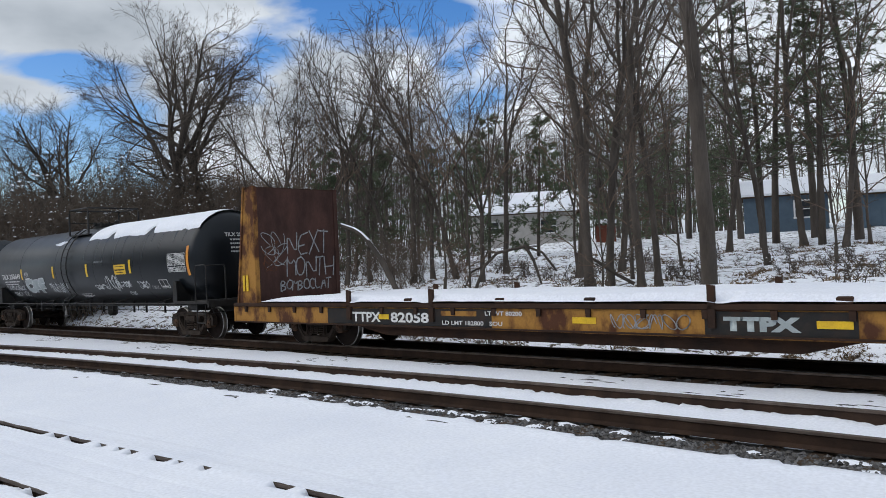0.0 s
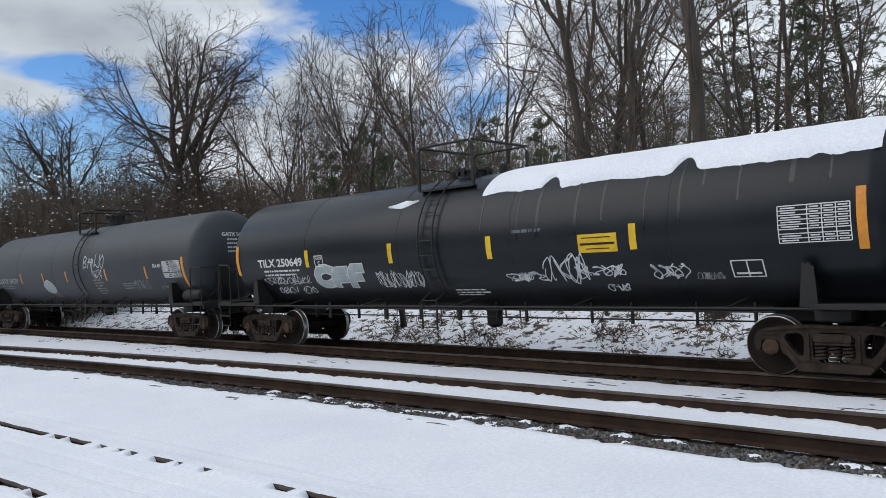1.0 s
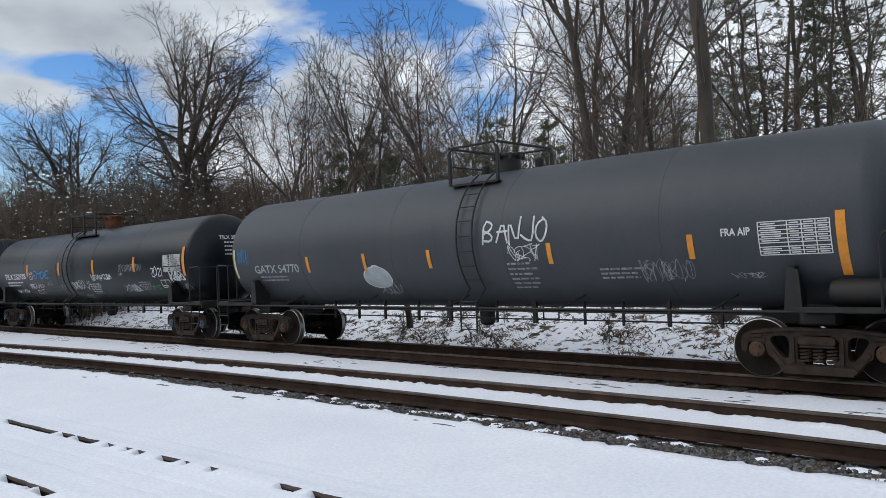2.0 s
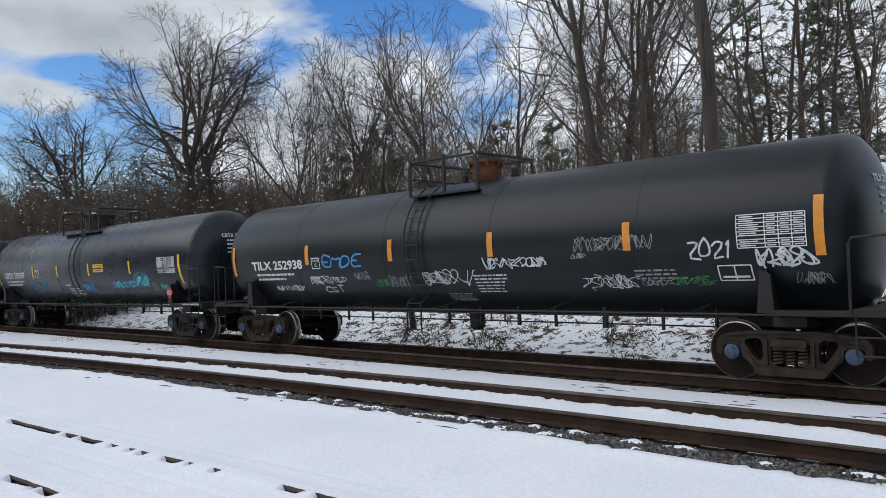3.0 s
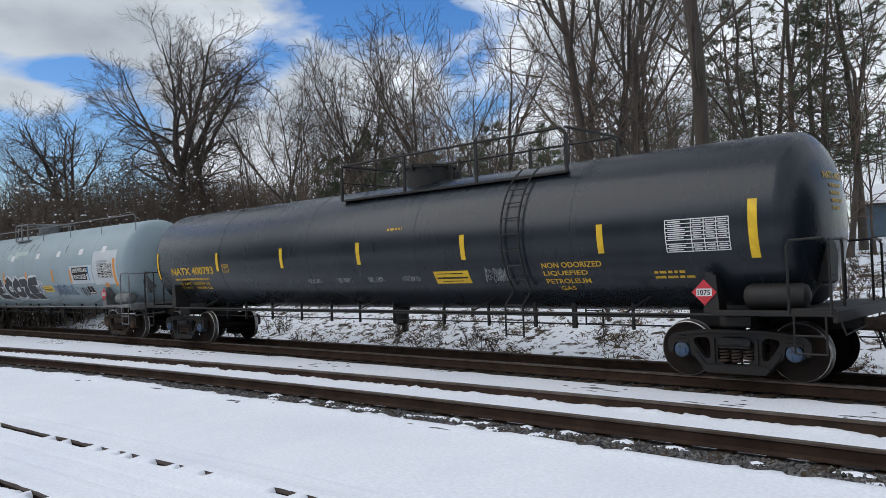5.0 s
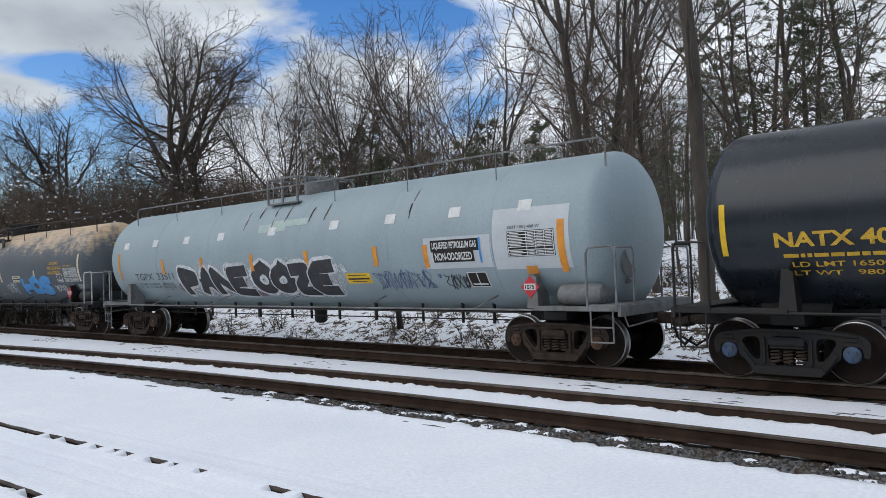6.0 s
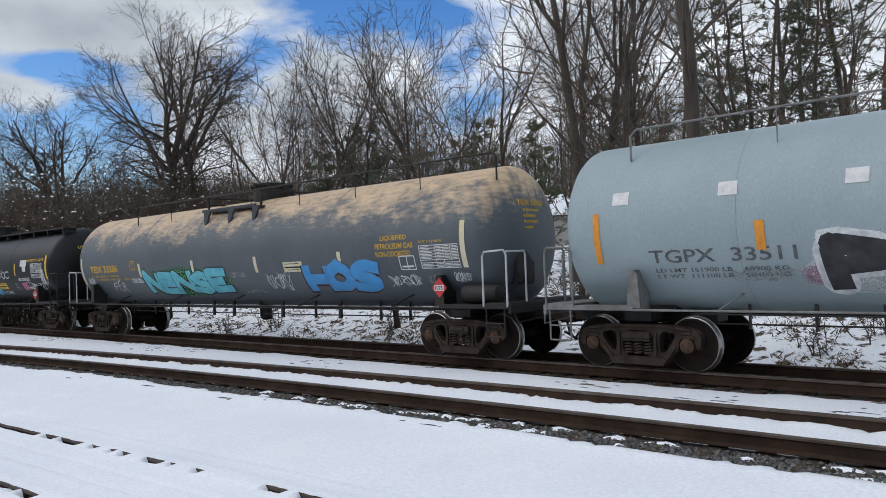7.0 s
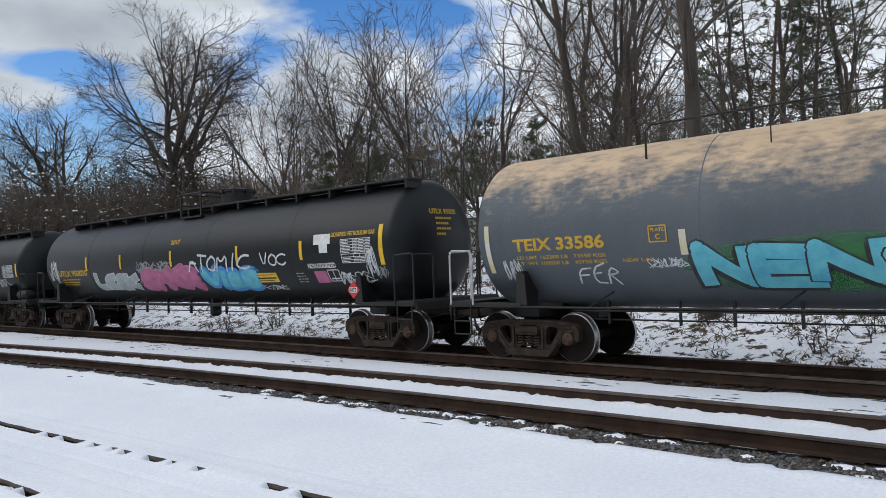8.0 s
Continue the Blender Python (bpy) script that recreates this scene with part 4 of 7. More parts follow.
dead_wood("broken_tree", "broken tree bent over with snow on its stem", [([(-15.2, 14.5, 0.3), (-15.26, 14.42, 1.15), (-15.4, 14.27, 1.62), (-15.57, 14.08, 2.16), (-15.76, 13.87, 2.59), (-16.07, 13.9, 2.8), (-16.35, 13.9, 2.94), (-16.9, 13.9, 3.1)], 0.085, 0.05)], True)
dead_wood("fallen_branch", "curved fallen branch lying on the snowy bank", [([(-16.4, 18.9, 1.0), (-16.12, 19.1, 1.78), (-15.8, 19.36, 2.16), (-15.09, 19.93, 2.34), (-14.66, 20.24, 2.11), (-14.32, 20.49, 1.5)], 0.055, 0.035),
    ([(-15.09, 19.93, 2.34), (-14.89, 20.07, 1.86), (-14.72, 20.2, 1.1)], 0.06, 0.035), ([(-15.8, 19.36, 2.16), (-16.3, 19.5, 2.25), (-16.8, 19.8, 1.9)], 0.04, 0.02), ([(-16.12, 19.1, 1.78), (-16.6, 19.0, 1.6), (-17.0, 19.1, 1.1)], 0.035, 0.02)], False)
dead_wood("fallen_branch", "dark fallen limb in the snow", [([(-13.5, 21.0, 1.95), (-13.21, 21.21, 1.71), (-12.78, 21.48, 1.33), (-12.3, 21.75, 1.0)], 0.04, 0.06)], False)
dead_wood("broken_limb", "snow-covered broken limb caught in the thicket", [([(-42.9, 16.9, 4.7), (-42.59, 17.36, 5.17), (-42.33, 18.0, 5.06), (-42.04, 18.66, 5.45), (-41.78, 19.24, 5.62), (-41.57, 19.69, 5.18), (-41.5, 20.0, 3.5), (-41.5, 20.2, 1.0)], 0.05, 0.12)], True)


# ---- the train ----
SPEED = 17.995
WHEEL_R = 0.457


def wheelset_mesh():
    g = Geo()
    prof = [(0.0, 0.09), (0.0, 0.16), (0.012, 0.20), (0.03, 0.33), (0.012, 0.385), (0.005, 0.40), (0.003, 0.443), (0.012, WHEEL_R), (0.12, WHEEL_R + 0.008), (0.135, WHEEL_R + 0.025), (0.145, 0.40), (0.10, 0.38), (0.08, 0.2), (0.14, 0.15), (0.14, 0.09)]
    for sgn in (-1, 1):
        g.lathe([(sgn * (GAUGE + 0.075 - a), r) for a, r in prof], "y", 40)
        g.lathe([(sgn * (GAUGE + 0.07), 0.075), (sgn * (GAUGE + 0.2), 0.075)], "y", 16)
    g.lathe([(-0.7, 0.085), (0.7, 0.085)], "y", 16)
    me = g.mesh("wheelset", WHEEL, True)
    me.materials.append(TREAD)
    for p in me.polygons:
        r = math.hypot(p.center.x, p.center.z)
        if r > 0.448 and abs(p.center.y) > 0.62:
            p.material_index = 1
    return me


def cap_mesh(material):
    """A roller bearing's end cap on the camera's side of an axle, turned about the axle; sgn picks the side."""
    out = []
    for sgn in (-1, 1):
        g = Geo()
        y = sgn * (GAUGE + 0.2)
        g.lathe([(y - sgn * 0.1, 0.125), (y + sgn * 0.10, 0.125), (y + sgn * 0.125, 0.10), (y + sgn * 0.13, 0.05)], "y", 18)
        for k in range(3):
            t = k * 2.094
            g.lathe([(y + sgn * 0.12, 0.022), (y + sgn * 0.15, 0.022)], "y", 6, (0.065 * math.cos(t), 0, 0.065 * math.sin(t)))
        out.append(g.mesh("bearing_cap", material, True))
    return out


def rounded(pts, times):
    """A closed outline with its corners cut round."""
    for _ in range(times):
        pts = [(p[0] * (1 - f) + q[0] * f, p[1] * (1 - f) + q[1] * f) for p, q in zip(pts, pts[1:] + pts[:1]) for f in (.2, .8)]
    return pts


def cut_plate(g, outer, holes, y0, y1):
    """A plate in x and z with openings through it."""
    bm = bmesh.new()
    loops, edges = [], []
    for loop in [outer] + holes:
        vs = [bm.verts.new((x, 0, z)) for x, z in loop]
        edges += [bm.edges.new((vs[i], vs[(i + 1) % len(vs)])) for i in range(len(vs))]
        loops.append(vs)
    bmesh.ops.triangle_fill(bm, use_beauty=True, edges=edges)
    bm.verts.index_update()
    n = len(bm.verts)
    verts = [(v.co.x, y0, v.co.z) for v in bm.verts] + [(v.co.x, y1, v.co.z) for v in bm.verts]
    tris = [[v.index for v in f.verts] for f in bm.faces]
    faces = [tuple(t) for t in tris] + [tuple(n + i for i in reversed(t)) for t in tris]
    for vs in loops:
        ids = [v.index for v in vs]
        faces += [(ids[i], ids[(i + 1) % len(ids)], n + ids[(i + 1) % len(ids)], n + ids[i]) for i in range(len(ids))]
    bm.free()
    return g.add(verts, faces)


def frame_mesh(material):
    """Both cast side frames and the bolster of a truck; origin on the rail, under the bolster."""
    g = Geo()
    half = [(.40, .80), (.78, .775), (1.06, .72), (1.15, .62), (1.14, .42), (1.06, .40), (1.03, .57), (.77, .57), (.74, .37), (.66, .33), (.50, .125)]
    outer = rounded(half + [(-x, z) for x, z in reversed(half)], 1)
    for sgn in (-1, 1):
        yo, yi = sgn * (GAUGE + .29), sgn * (GAUGE + .14)
        sides = [rounded([(e * .74, .655), (e * .41, .69), (e * .41, .33), (e * .52, .33)], 2) for e in (-1, 1)]
        cut_plate(g, outer, sides + [rounded([(-.29, .69), (.29, .69), (.29, .25), (-.29, .25)], 1)], yo, yi)
        # flanges along the top and the bottom of the casting, spring seat, bearing adapters
        g.plate([(-.98, .735), (-.45, .80), (.45, .80), (.98, .735), (.98, .70), (.42, .755), (-.42, .755), (-.98, .70)], yo + sgn * .03, yo)
        g.plate([(-.55, .19), (-.47, .11), (.47, .11), (.55, .19), (.49, .235), (-.49, .235)], yo + sgn * .05, yi - sgn * .05)
        for e in (-1, 1):
            g.plate([(e * .52, .17), (e * .72, .43), (e * .665, .47), (e * .47, .22)][::e], yo + sgn * .025, yo)
            g.box(e * WB / 2, sgn * (GAUGE + .21), .595, .27, .20, .06, .01)
            g.box(e * WB / 2, yo, .665, .16, .03, .07, .012)
            g.box(e * .345, yo + sgn * .01, .47, .035, .05, .40, .01)
        g.box(0, sgn * (GAUGE + .24), .605, .52, .24, .14, .03)
        g.box(0, sgn * (GAUGE + .355), .61, .30, .03, .075, .012)
        g.box(0, sgn * (GAUGE + .24), .525, .50, .22, .03, .008)
    g.box(0, 0, .60, .40, 2 * GAUGE + .2, .26, .03)
    g.box(0, 0, .40, .12, 2 * GAUGE, .12, .02)
    return g.mesh("side_frames", material)


def spring_mesh():
    """One coil spring, standing on its origin."""
    pts = [(.078 * math.cos(t), .078 * math.sin(t), .27 + .26 * t / 31.4) for t in [i * 31.4 / 40 for i in range(41)]]
    return Geo().tube(pts, .021, 5, False).mesh("spring", TRUCK)


WB = 1.80
DARKCAST = mat("dark_cast_steel", (0.024, 0.026, 0.028), (0.032, 0.027, 0.023), 0.75, 0.1, 4.0, 70.0, 0.3)
WSET, SPRING = wheelset_mesh(), spring_mesh()
FRAMES = {"rust": frame_mesh(TRUCK), "blue": frame_mesh(DARKCAST)}
FRAMES["blue_on_rust"] = FRAMES["rust"]
CAPBLUE = mat("blue_bearing_paint", (0.05, 0.10, 0.19), (0.06, 0.07, 0.08), 0.6, 0.1, 6.0, 60.0, 0.2)
CAPRUST = mat("rusty_bearing_steel", (0.12, 0.065, 0.04), (0.06, 0.045, 0.035), 0.8, 0.2, 6.0, 60.0, 0.2)
CAPS = {"blue": cap_mesh(CAPBLUE), "rust": cap_mesh(CAPRUST)}
CAPS["blue_on_rust"] = CAPS["blue"]
axles, cars = [], []


def truck(car, x, cap="rust"):
    """A two-axle truck under a car, with turning wheelsets."""
    t = part("truck", FRAMES[cap], None, car, "dusty brown cast-steel truck side frames" if cap != "blue" else "dark cast-steel truck side frames")
    t.location.x = x
    for sy in (-1, 1):
        for k in (-.19, 0, .19):
            sp = part("spring", SPRING, None, t)
            sp.location = (k, sy * (GAUGE + .23), 0)
    for e in (-1, 1):
        w = part("wheelset", WSET, None, t, "steel wheels with bright worn treads")
        axles.append((w, e * WB / 2))
        for cm in CAPS[cap]:
            axles.append((part("bearing_cap", cm, None, t), e * WB / 2))


def coupler_geo(g, x, e):
    g.box(x + e * .25, 0, .86, .5, .16, .20, .03)
    g.box(x + e * .58, 0, .86, .22, .28, .30, .05)
    g.box(x + e * .70, .1, .86, .12, .10, .28, .03)


def rod(pts, r=0.017, n=6):
    return Geo().tube(pts, r, n)


def slim(R):
    """How much narrower than high a shell is."""
    return min(1.0, 1.402 / R)


def round_shell(prof, R, zc):
    g = Geo().lathe(prof, "x", 96, (0, 0, zc))
    g.v = [(x, y * slim(R), z) for x, y, z in g.v]
    return g


def arc(R, zc, a, out=0.0, side=-1):
    """The place on a shell at arc height a above its middle, on the camera's side unless side is 1."""
    return side * (R + out) * math.cos(a / R) * slim(R), zc + (R + out) * math.sin(a / R)


def tank_car(label, front, rear, body, R, zc, half, head=0.55, trim=None, ladder=0.0, cap="rust", plat=(-1, 1), rail_h=.82, posts=(), dome=(0, .4, .4), dome_mat=None,
             top_rail=None, top_walk=None, tank_seams=(-.62, -.2, .2, .62), box_end=True, pipe_mat=None, grab_mat=None):
    """front, rear: arc lengths of the two truck centres at the start. plat: span of the top platform; dome: place, radius, height."""
    trim = trim or STEEL
    pipe_mat = pipe_mat or trim
    car = thing("tank_car", label, "tank car", "freight train")
    span = front - rear
    cars.append((car, front, rear))
    prof = [(-half - head * math.sqrt(max(0, 1 - (k / 9) ** 2)), R * k / 9) for k in (0.05, 1, 2, 3, 4, 5, 6, 7, 7.8, 8.5, 8.85)]
    prof += [(-half, R), (half, R)] + [(-a, r) for a, r in reversed(prof)]
    tank = part("tank", round_shell(prof, R, zc), body, car, smooth=True)
    for k in tank_seams:
        x = half * k
        part("weld_seam", round_shell([(x - .014, R - .002), (x - .008, R + .005), (x + .008, R + .005), (x + .014, R - .002)], R, zc), body, tank, smooth=True)
    for e in (-1, 1):
        tx = e * span / 2
        truck(car, tx, cap)
        end = e * (span / 2 + 1.62)
        x0 = tx - e * 1.1
        g = Geo().box((x0 + end) / 2, 0, .95, abs(end - x0), .42, .34, .02).box(tx, 0, .93, .5, 1.9, .2, .03)
        g.plate([(tx - .5, .98), (tx + .5, .98), (tx + .6, zc - R * .75), (tx - .6, zc - R * .75)], -.55, .55)
        part("draft_sill", g, trim, car)
        # side sills with a bracket up the shell
        for sy in (-1, 1):
            xs = tx - e * .18
            g = Geo().box((xs + end) / 2, sy * 1.40, 1.10, abs(end - xs), .06, .085, .008)
            g.box((xs + end) / 2, sy * 1.20, 1.12, abs(end - xs), .36, .03)
            part("side_sill", g, pipe_mat, car)
            g = Geo()
            g.plate([(xs - .13, 1.10), (xs + .13, 1.10), (xs + .09, 1.68), (xs - .07, 1.74)], sy * 1.41, sy * 1.37)
            yy, zz = arc(R, zc, -1.0, 0, sy)
            g.plate([(xs - .03, 1.05), (xs + .03, 1.05), (xs + .03, 1.74), (xs - .03, 1.74)], sy * 1.37, sy * .9)
            part("bracket", g, pipe_mat, car)
        g = Geo()
        coupler_geo(g, end - e * .1, e)
        part("coupler", g, TRUCK, car, "rust-brown knuckle coupler")
        g = Geo().box(end - e * .30, 0, 1.155, .60, 2.84, .04, .01).box(end, 0, 1.06, .06, 2.84, .18, .01)
        part("end_platform", g, pipe_mat, car)
        for sy in (-1, 1):
            y = sy * 1.43
            g = Geo()
            g.tube([(end - e * .62, y, 1.1), (end - e * .62, y, 2.08), (end - e * .57, y, 2.17), (end - e * .10, y, 2.19), (end - e * .04, y, 2.1), (end - e * .04, y, 1.1)], .021, 6)
            g.tube([(end - e * .04, y, 2.16), (end - e * .04, sy * .85, 2.17), (end - e * .04, sy * .8, 2.1), (end - e * .04, sy * .8, 1.15)], .021, 6)
            part("grab_rail", g, grab_mat or pipe_mat, car)
            g = Geo()
            for xx in (end - e * .56, end - e * .12):
                g.tube([(xx, y, 1.08), (xx, y, .52)], .016, 6)
            for zz in (.52, .78):
                g.tube([(end - e * .56, y, zz), (end - e * .12, y, zz)], .016, 6)
            part("sill_step", g, pipe_mat, car)
        part("air_hose", rod([(end + e * .1, .35, .80), (end + e * .22, .3, .48), (end + e * .40, .2, .36), (end + e * .6, .05, .52)], .025), STEEL, car)
        part("cut_lever", rod([(end + e * .05, -1.35, 1.0), (end + e * .1, -1.3, .8), (end + e * .12, -.3, .86)], .014), pipe_mat, car)
        if e > 0 and box_end:
            g = Geo().lathe([(tx + .25, .08), (tx + .29, .17), (tx + .36, .2), (tx + 1.10, .2), (tx + 1.17, .17), (tx + 1.21, .08)], "x", 20, (0, -1.12, 1.34))
            part("air_reservoir", g, pipe_mat, car, "rounded air reservoir", smooth=True)
            g = Geo().box(end - .45, -.35, 1.75, .3, .45, .5, .04)
            g.lathe([(end - .28, .26), (end - .25, .28), (end - .24, .26)], "x", 20, (0, -.55, 1.9))
            g.tube([(end - .4, -.5, 1.6), (end - .5, -.9, 1.3)], .025, 6)
            part("hand_brake", g, pipe_mat, car)
    for sy in (-1, 1):
        g = rod([(-span / 2 + .1, sy * 1.40, 1.07), (span / 2 - .1, sy * 1.40, 1.07)], .02)
        part("side_pipe", g, pipe_mat, car)
        for k in range(5):
            x = span * .40 * (k / 2 - 1)
            y0, z0 = arc(R, zc, -1.35, .0, sy)
            part("pipe_stay", rod([(x, sy * 1.40, 1.07), (x + .22, y0, z0)], .018, 5), pipe_mat, tank)
    g = Geo()
    g.tube([(-span / 2 + .8, .25, .92), (span / 2 - .8, .25, .92)], .03, 6)
    g.tube([(-span / 2 + .9, -.55, .80), (span / 2 - .9, -.55, .80)], .016, 6)
    g.tube([(-span / 2 + .9, -.75, .97), (span / 2 - .9, -.75, .97)], .016, 6)
    part("brake_rod", g, trim, car)
    r3 = random.Random(int(-front * 10))
    for k in range(12):
        x = span * .40 * (k / 5.5 - 1) + r3.uniform(-.3, .3)
        w = r3.choice((.03, .03, .04, .04, .06, .09))
        lo = .72 if w < .1 else .78
        part("hanger", Geo().box(x, -.6, (lo + 1.25) / 2, w, .3 if w > .1 else .06, 1.25 - lo, .008), trim, car)
    part("outlet_valve", Geo().lathe([(zc - R - .42, .10), (zc - R - .36, .17), (zc - R - .1, .17), (zc - R + .06, .24)], "z", 18), trim, car, smooth=True)
    if ladder is not None:
        for side in (-1, 1):
            g = Geo()
            for dx in (-.21, .21):
                pts = [(ladder + dx, side * 1.42, .60), (ladder + dx, side * 1.42, 1.2)]
                pts += [(ladder + dx, *arc(R, zc, a, .09, side)) for a in [-1.05 + .2 * i for i in range(14)]]
                g.tube(pts, .019, 6)
            for zz in (.64, .92, 1.2):
                g.tube([(ladder - .21, side * 1.42, zz), (ladder + .21, side * 1.42, zz)], .013, 5)
            for i in range(8):
                y, z = arc(R, zc, -.82 + .29 * i, .09, side)
                g.tube([(ladder - .21, y, z), (ladder + .21, y, z)], .013, 5)
            part("ladder", g, pipe_mat, car)
    top = zc + R
    if plat:
        p0, p1 = plat
        pc, pl = (p0 + p1) / 2, p1 - p0
        pw = 1.9
        zp = top - .28
        for sy in (-1, 1):
            g = Geo().box(pc, sy * (pw / 2 - .16), zp, pl, .34, .03, .008).box(pc, sy * pw / 2, zp + .004, pl, .03, .045)
            for x in (p0 + .1, p1 - .1):
                g.box(x, sy * (pw / 2 - .2), zp - .06, .08, .08, .2)
            part("top_platform", g, pipe_mat, car)
        g = Geo()
        for sy in (-1, 1):
            y = sy * pw / 2
            g.tube([(p0, y, zp), (p0, y, zp + rail_h - .1), (p0 + .1, y, zp + rail_h), (p1 - .1, y, zp + rail_h), (p1, y, zp + rail_h - .1), (p1, y, zp)], .026, 6)
            for x in (p0, p1):
                g.box(x, y, zp + rail_h / 2 - .06, .06, .05, rail_h - .12)
            for x in posts:
                g.box(x, y, zp + rail_h / 2 + .03, .06, .05, rail_h + .06)
        for x in (p0, p1):
            g.tube([(x, -pw / 2, zp + rail_h), (x, pw / 2, zp + rail_h)], .03, 6)
        g.tube([(p0, -pw / 2, zp + rail_h * .52), (p0, pw / 2, zp + rail_h * .52)], .018, 6)
        part("platform_railing", g, pipe_mat, car)
    dx, dr, dh = dome
    dh += .05
    g = Geo().lathe([(top - .25, dr), (top + dh * .78, dr), (top + dh * .8, dr + .045), (top + dh * .93, dr + .045), (top + dh, dr * .7)], "z", 28, (dx, 0, 0))
    for k in range(8):
        t = k * .785
        g.box(dx + (dr + .05) * math.cos(t), (dr + .05) * math.sin(t), top + dh * .8, .06, .06, .14)
    part("manway", g, dome_mat or trim, car, "rusty manway housing" if dome_mat else "", smooth=True)
    for xx in (-.75, .7):
        g = Geo().lathe([(top - .1, .09), (top + .2, .09), (top + .24, .05)], "z", 12, (dx + xx, .15, 0))
        part("valve", g, trim, car, smooth=True)
    if top_rail:
        r0, r1, hz = top_rail
        y = -.95
        zb = zc + math.sqrt(R * R - y * y)
        g = Geo().tube([(r0, y, zb - .05), (r0, y, hz - .1), (r0 + .12, y, hz), (r1 - .12, y, hz), (r1, y, hz - .1), (r1, y, zb - .05)], .02, 6)
        n = 7
        for k in range(1, n):
            x = r0 + (r1 - r0) * k / n
            g.tube([(x, y, zb - .05), (x, y, hz)], .012, 5)
        part("running_rail", g, pipe_mat, car)
    if top_walk:
        r0, r1 = top_walk
        g = Geo().box((r0 + r1) / 2, -.62, top - .02, r1 - r0, .5, .05, .01)
        for k in range(14):
            x = r0 + .1 + (r1 - r0 - .2) * k / 13
            g.box(x, -.62, top - .12, .06, .5, .2)
        for x in (r0, r1):
            g.tube([(x, -.87, top - .05), (x, -.87, top + .4), (x, -.4, top + .4), (x, -.4, top)], .018, 6)
        part("running_board", g, pipe_mat, car)
    return car, tank, R, zc


CARS = {}
PALEPIPE = mat("white_painted_pipe", (0.55, 0.56, 0.56), (0.38, 0.38, 0.37), 0.6, 0, 6.0, 60.0, 0.1)
RUSTY = mat("rusted_sheet_steel", (0.16, 0.062, 0.032), (0.075, 0.035, 0.022), 0.85, 0.1, 3.0, 50.0, 0.3)
CARS["t1"] = tank_car("black tank car with snow along its top and white graffiti", -21.71, -35.92, BLACK, 1.435, 2.395, 7.74, box_end=False, ladder=-.6, plat=(-1.2, .35), rail_h=.95, dome=(-.4, .32, .10))
CARS["g"] = tank_car("weathered slate-grey tank car with orange reflectors and white graffiti", -40.03, -54.36, SLATE, 1.44, 2.46, 7.90, ladder=.69, plat=(-.1, 1.2), rail_h=.8, dome=(.75, .26, .34))
CARS["t2"] = tank_car("black tank car with amber reflectors and a rusty manway", -58.49, -72.68, BLACK, 1.435, 2.395, 7.74, box_end=False, ladder=-.57, cap="blue_on_rust", plat=(-1.05, .95), rail_h=.76, posts=(0,), dome=(.4, .3, .42), dome_mat=RUSTY)
CARS["c"] = tank_car("glossy black tank car with yellow reflectors and blue graffiti", -76.71, -91.07, GLOSSBLACK, 1.488, 2.497, 7.99, box_end=False, ladder=0.0, cap="blue", plat=(-1.93, 1.2), rail_h=.84, posts=(-.25, .45), dome=(-.85, .53, .46))
CARS["n"] = tank_car("long black gas tank car with yellow lettering", -95.18, -112.26, GLOSSBLACK, 1.45, 2.50, 9.34, ladder=4.5, cap="blue", plat=(-.95, 5.5), rail_h=.84, posts=(1.2, 3.3), dome=(1.1, .55, .36))
CARS["tg"] = tank_car("pale grey gas tank car with bold black and white graffiti", -116.51, -132.71, GREY, 1.515, 2.495, 9.02, trim=STEEL, pipe_mat=GREYSTEEL, grab_mat=GREYSTEEL, ladder=None, plat=(-.88, .38), rail_h=.66, posts=(-.25,), dome=(.16, .43, .36), dome_mat=GREYSTEEL, top_rail=(-8.1, 9.3, 4.16), tank_seams=(-.68, -.36, -.12, .1, .45, .77))
CARS["te"] = tank_car("slate-grey gas tank car with a sand-coloured worn top", -136.79, -153.05, PALESLATE, 1.495, 2.495, 8.83, grab_mat=PALEPIPE, ladder=None, plat=(-1.3, 1.25), rail_h=.42, dome=(.45, .5, .40), top_rail=(-5.5, 9.2, 4.17), tank_seams=(-.5, -.16, .5))
CARS["u"] = tank_car("dull black gas tank car with pink and blue graffiti", -157.29, -173.88, BLACKMAT, 1.44, 2.46, 9.04, box_end=False, ladder=None, plat=(-.2, .9), rail_h=.7, dome=(1.35, .46, .46), top_walk=(-7.9, 9.3))
CARS["x"] = tank_car("dull black tank car coupled at the rear", -178.17, -194.37, BLACKMAT, 1.44, 2.46, 8.73, ladder=None, plat=(-.2, .9), rail_h=.7, dome=(1.8, .6, .5), top_walk=(-7.9, 9.0))


# ---- the flat car ----
OCHRE = mat("rust_streaked_ochre_paint", (0.36, 0.18, 0.045), (0.085, 0.036, 0.020), 0.8, 0, 1.7, 40.0, 0.3, (0.47, 0.60), 1.6)
OXIDE = mat("brown_oxide_boards", (0.082, 0.040, 0.031), (0.042, 0.023, 0.019), 0.8, 0, 2.2, 40.0, 0.25, (0.35, 0.65), 2.0)
DARKRUST = mat("dark_rusted_steel", (0.060, 0.032, 0.020), (0.030, 0.020, 0.016), 0.85, 0.1, 2.0, 50.0, 0.3)
TARBLACK = mat("black_stencil_ground", (0.026, 0.025, 0.024), (0.05, 0.036, 0.028), 0.75, 0, 3.0, 50.0, 0.15, (0.45, 0.7))

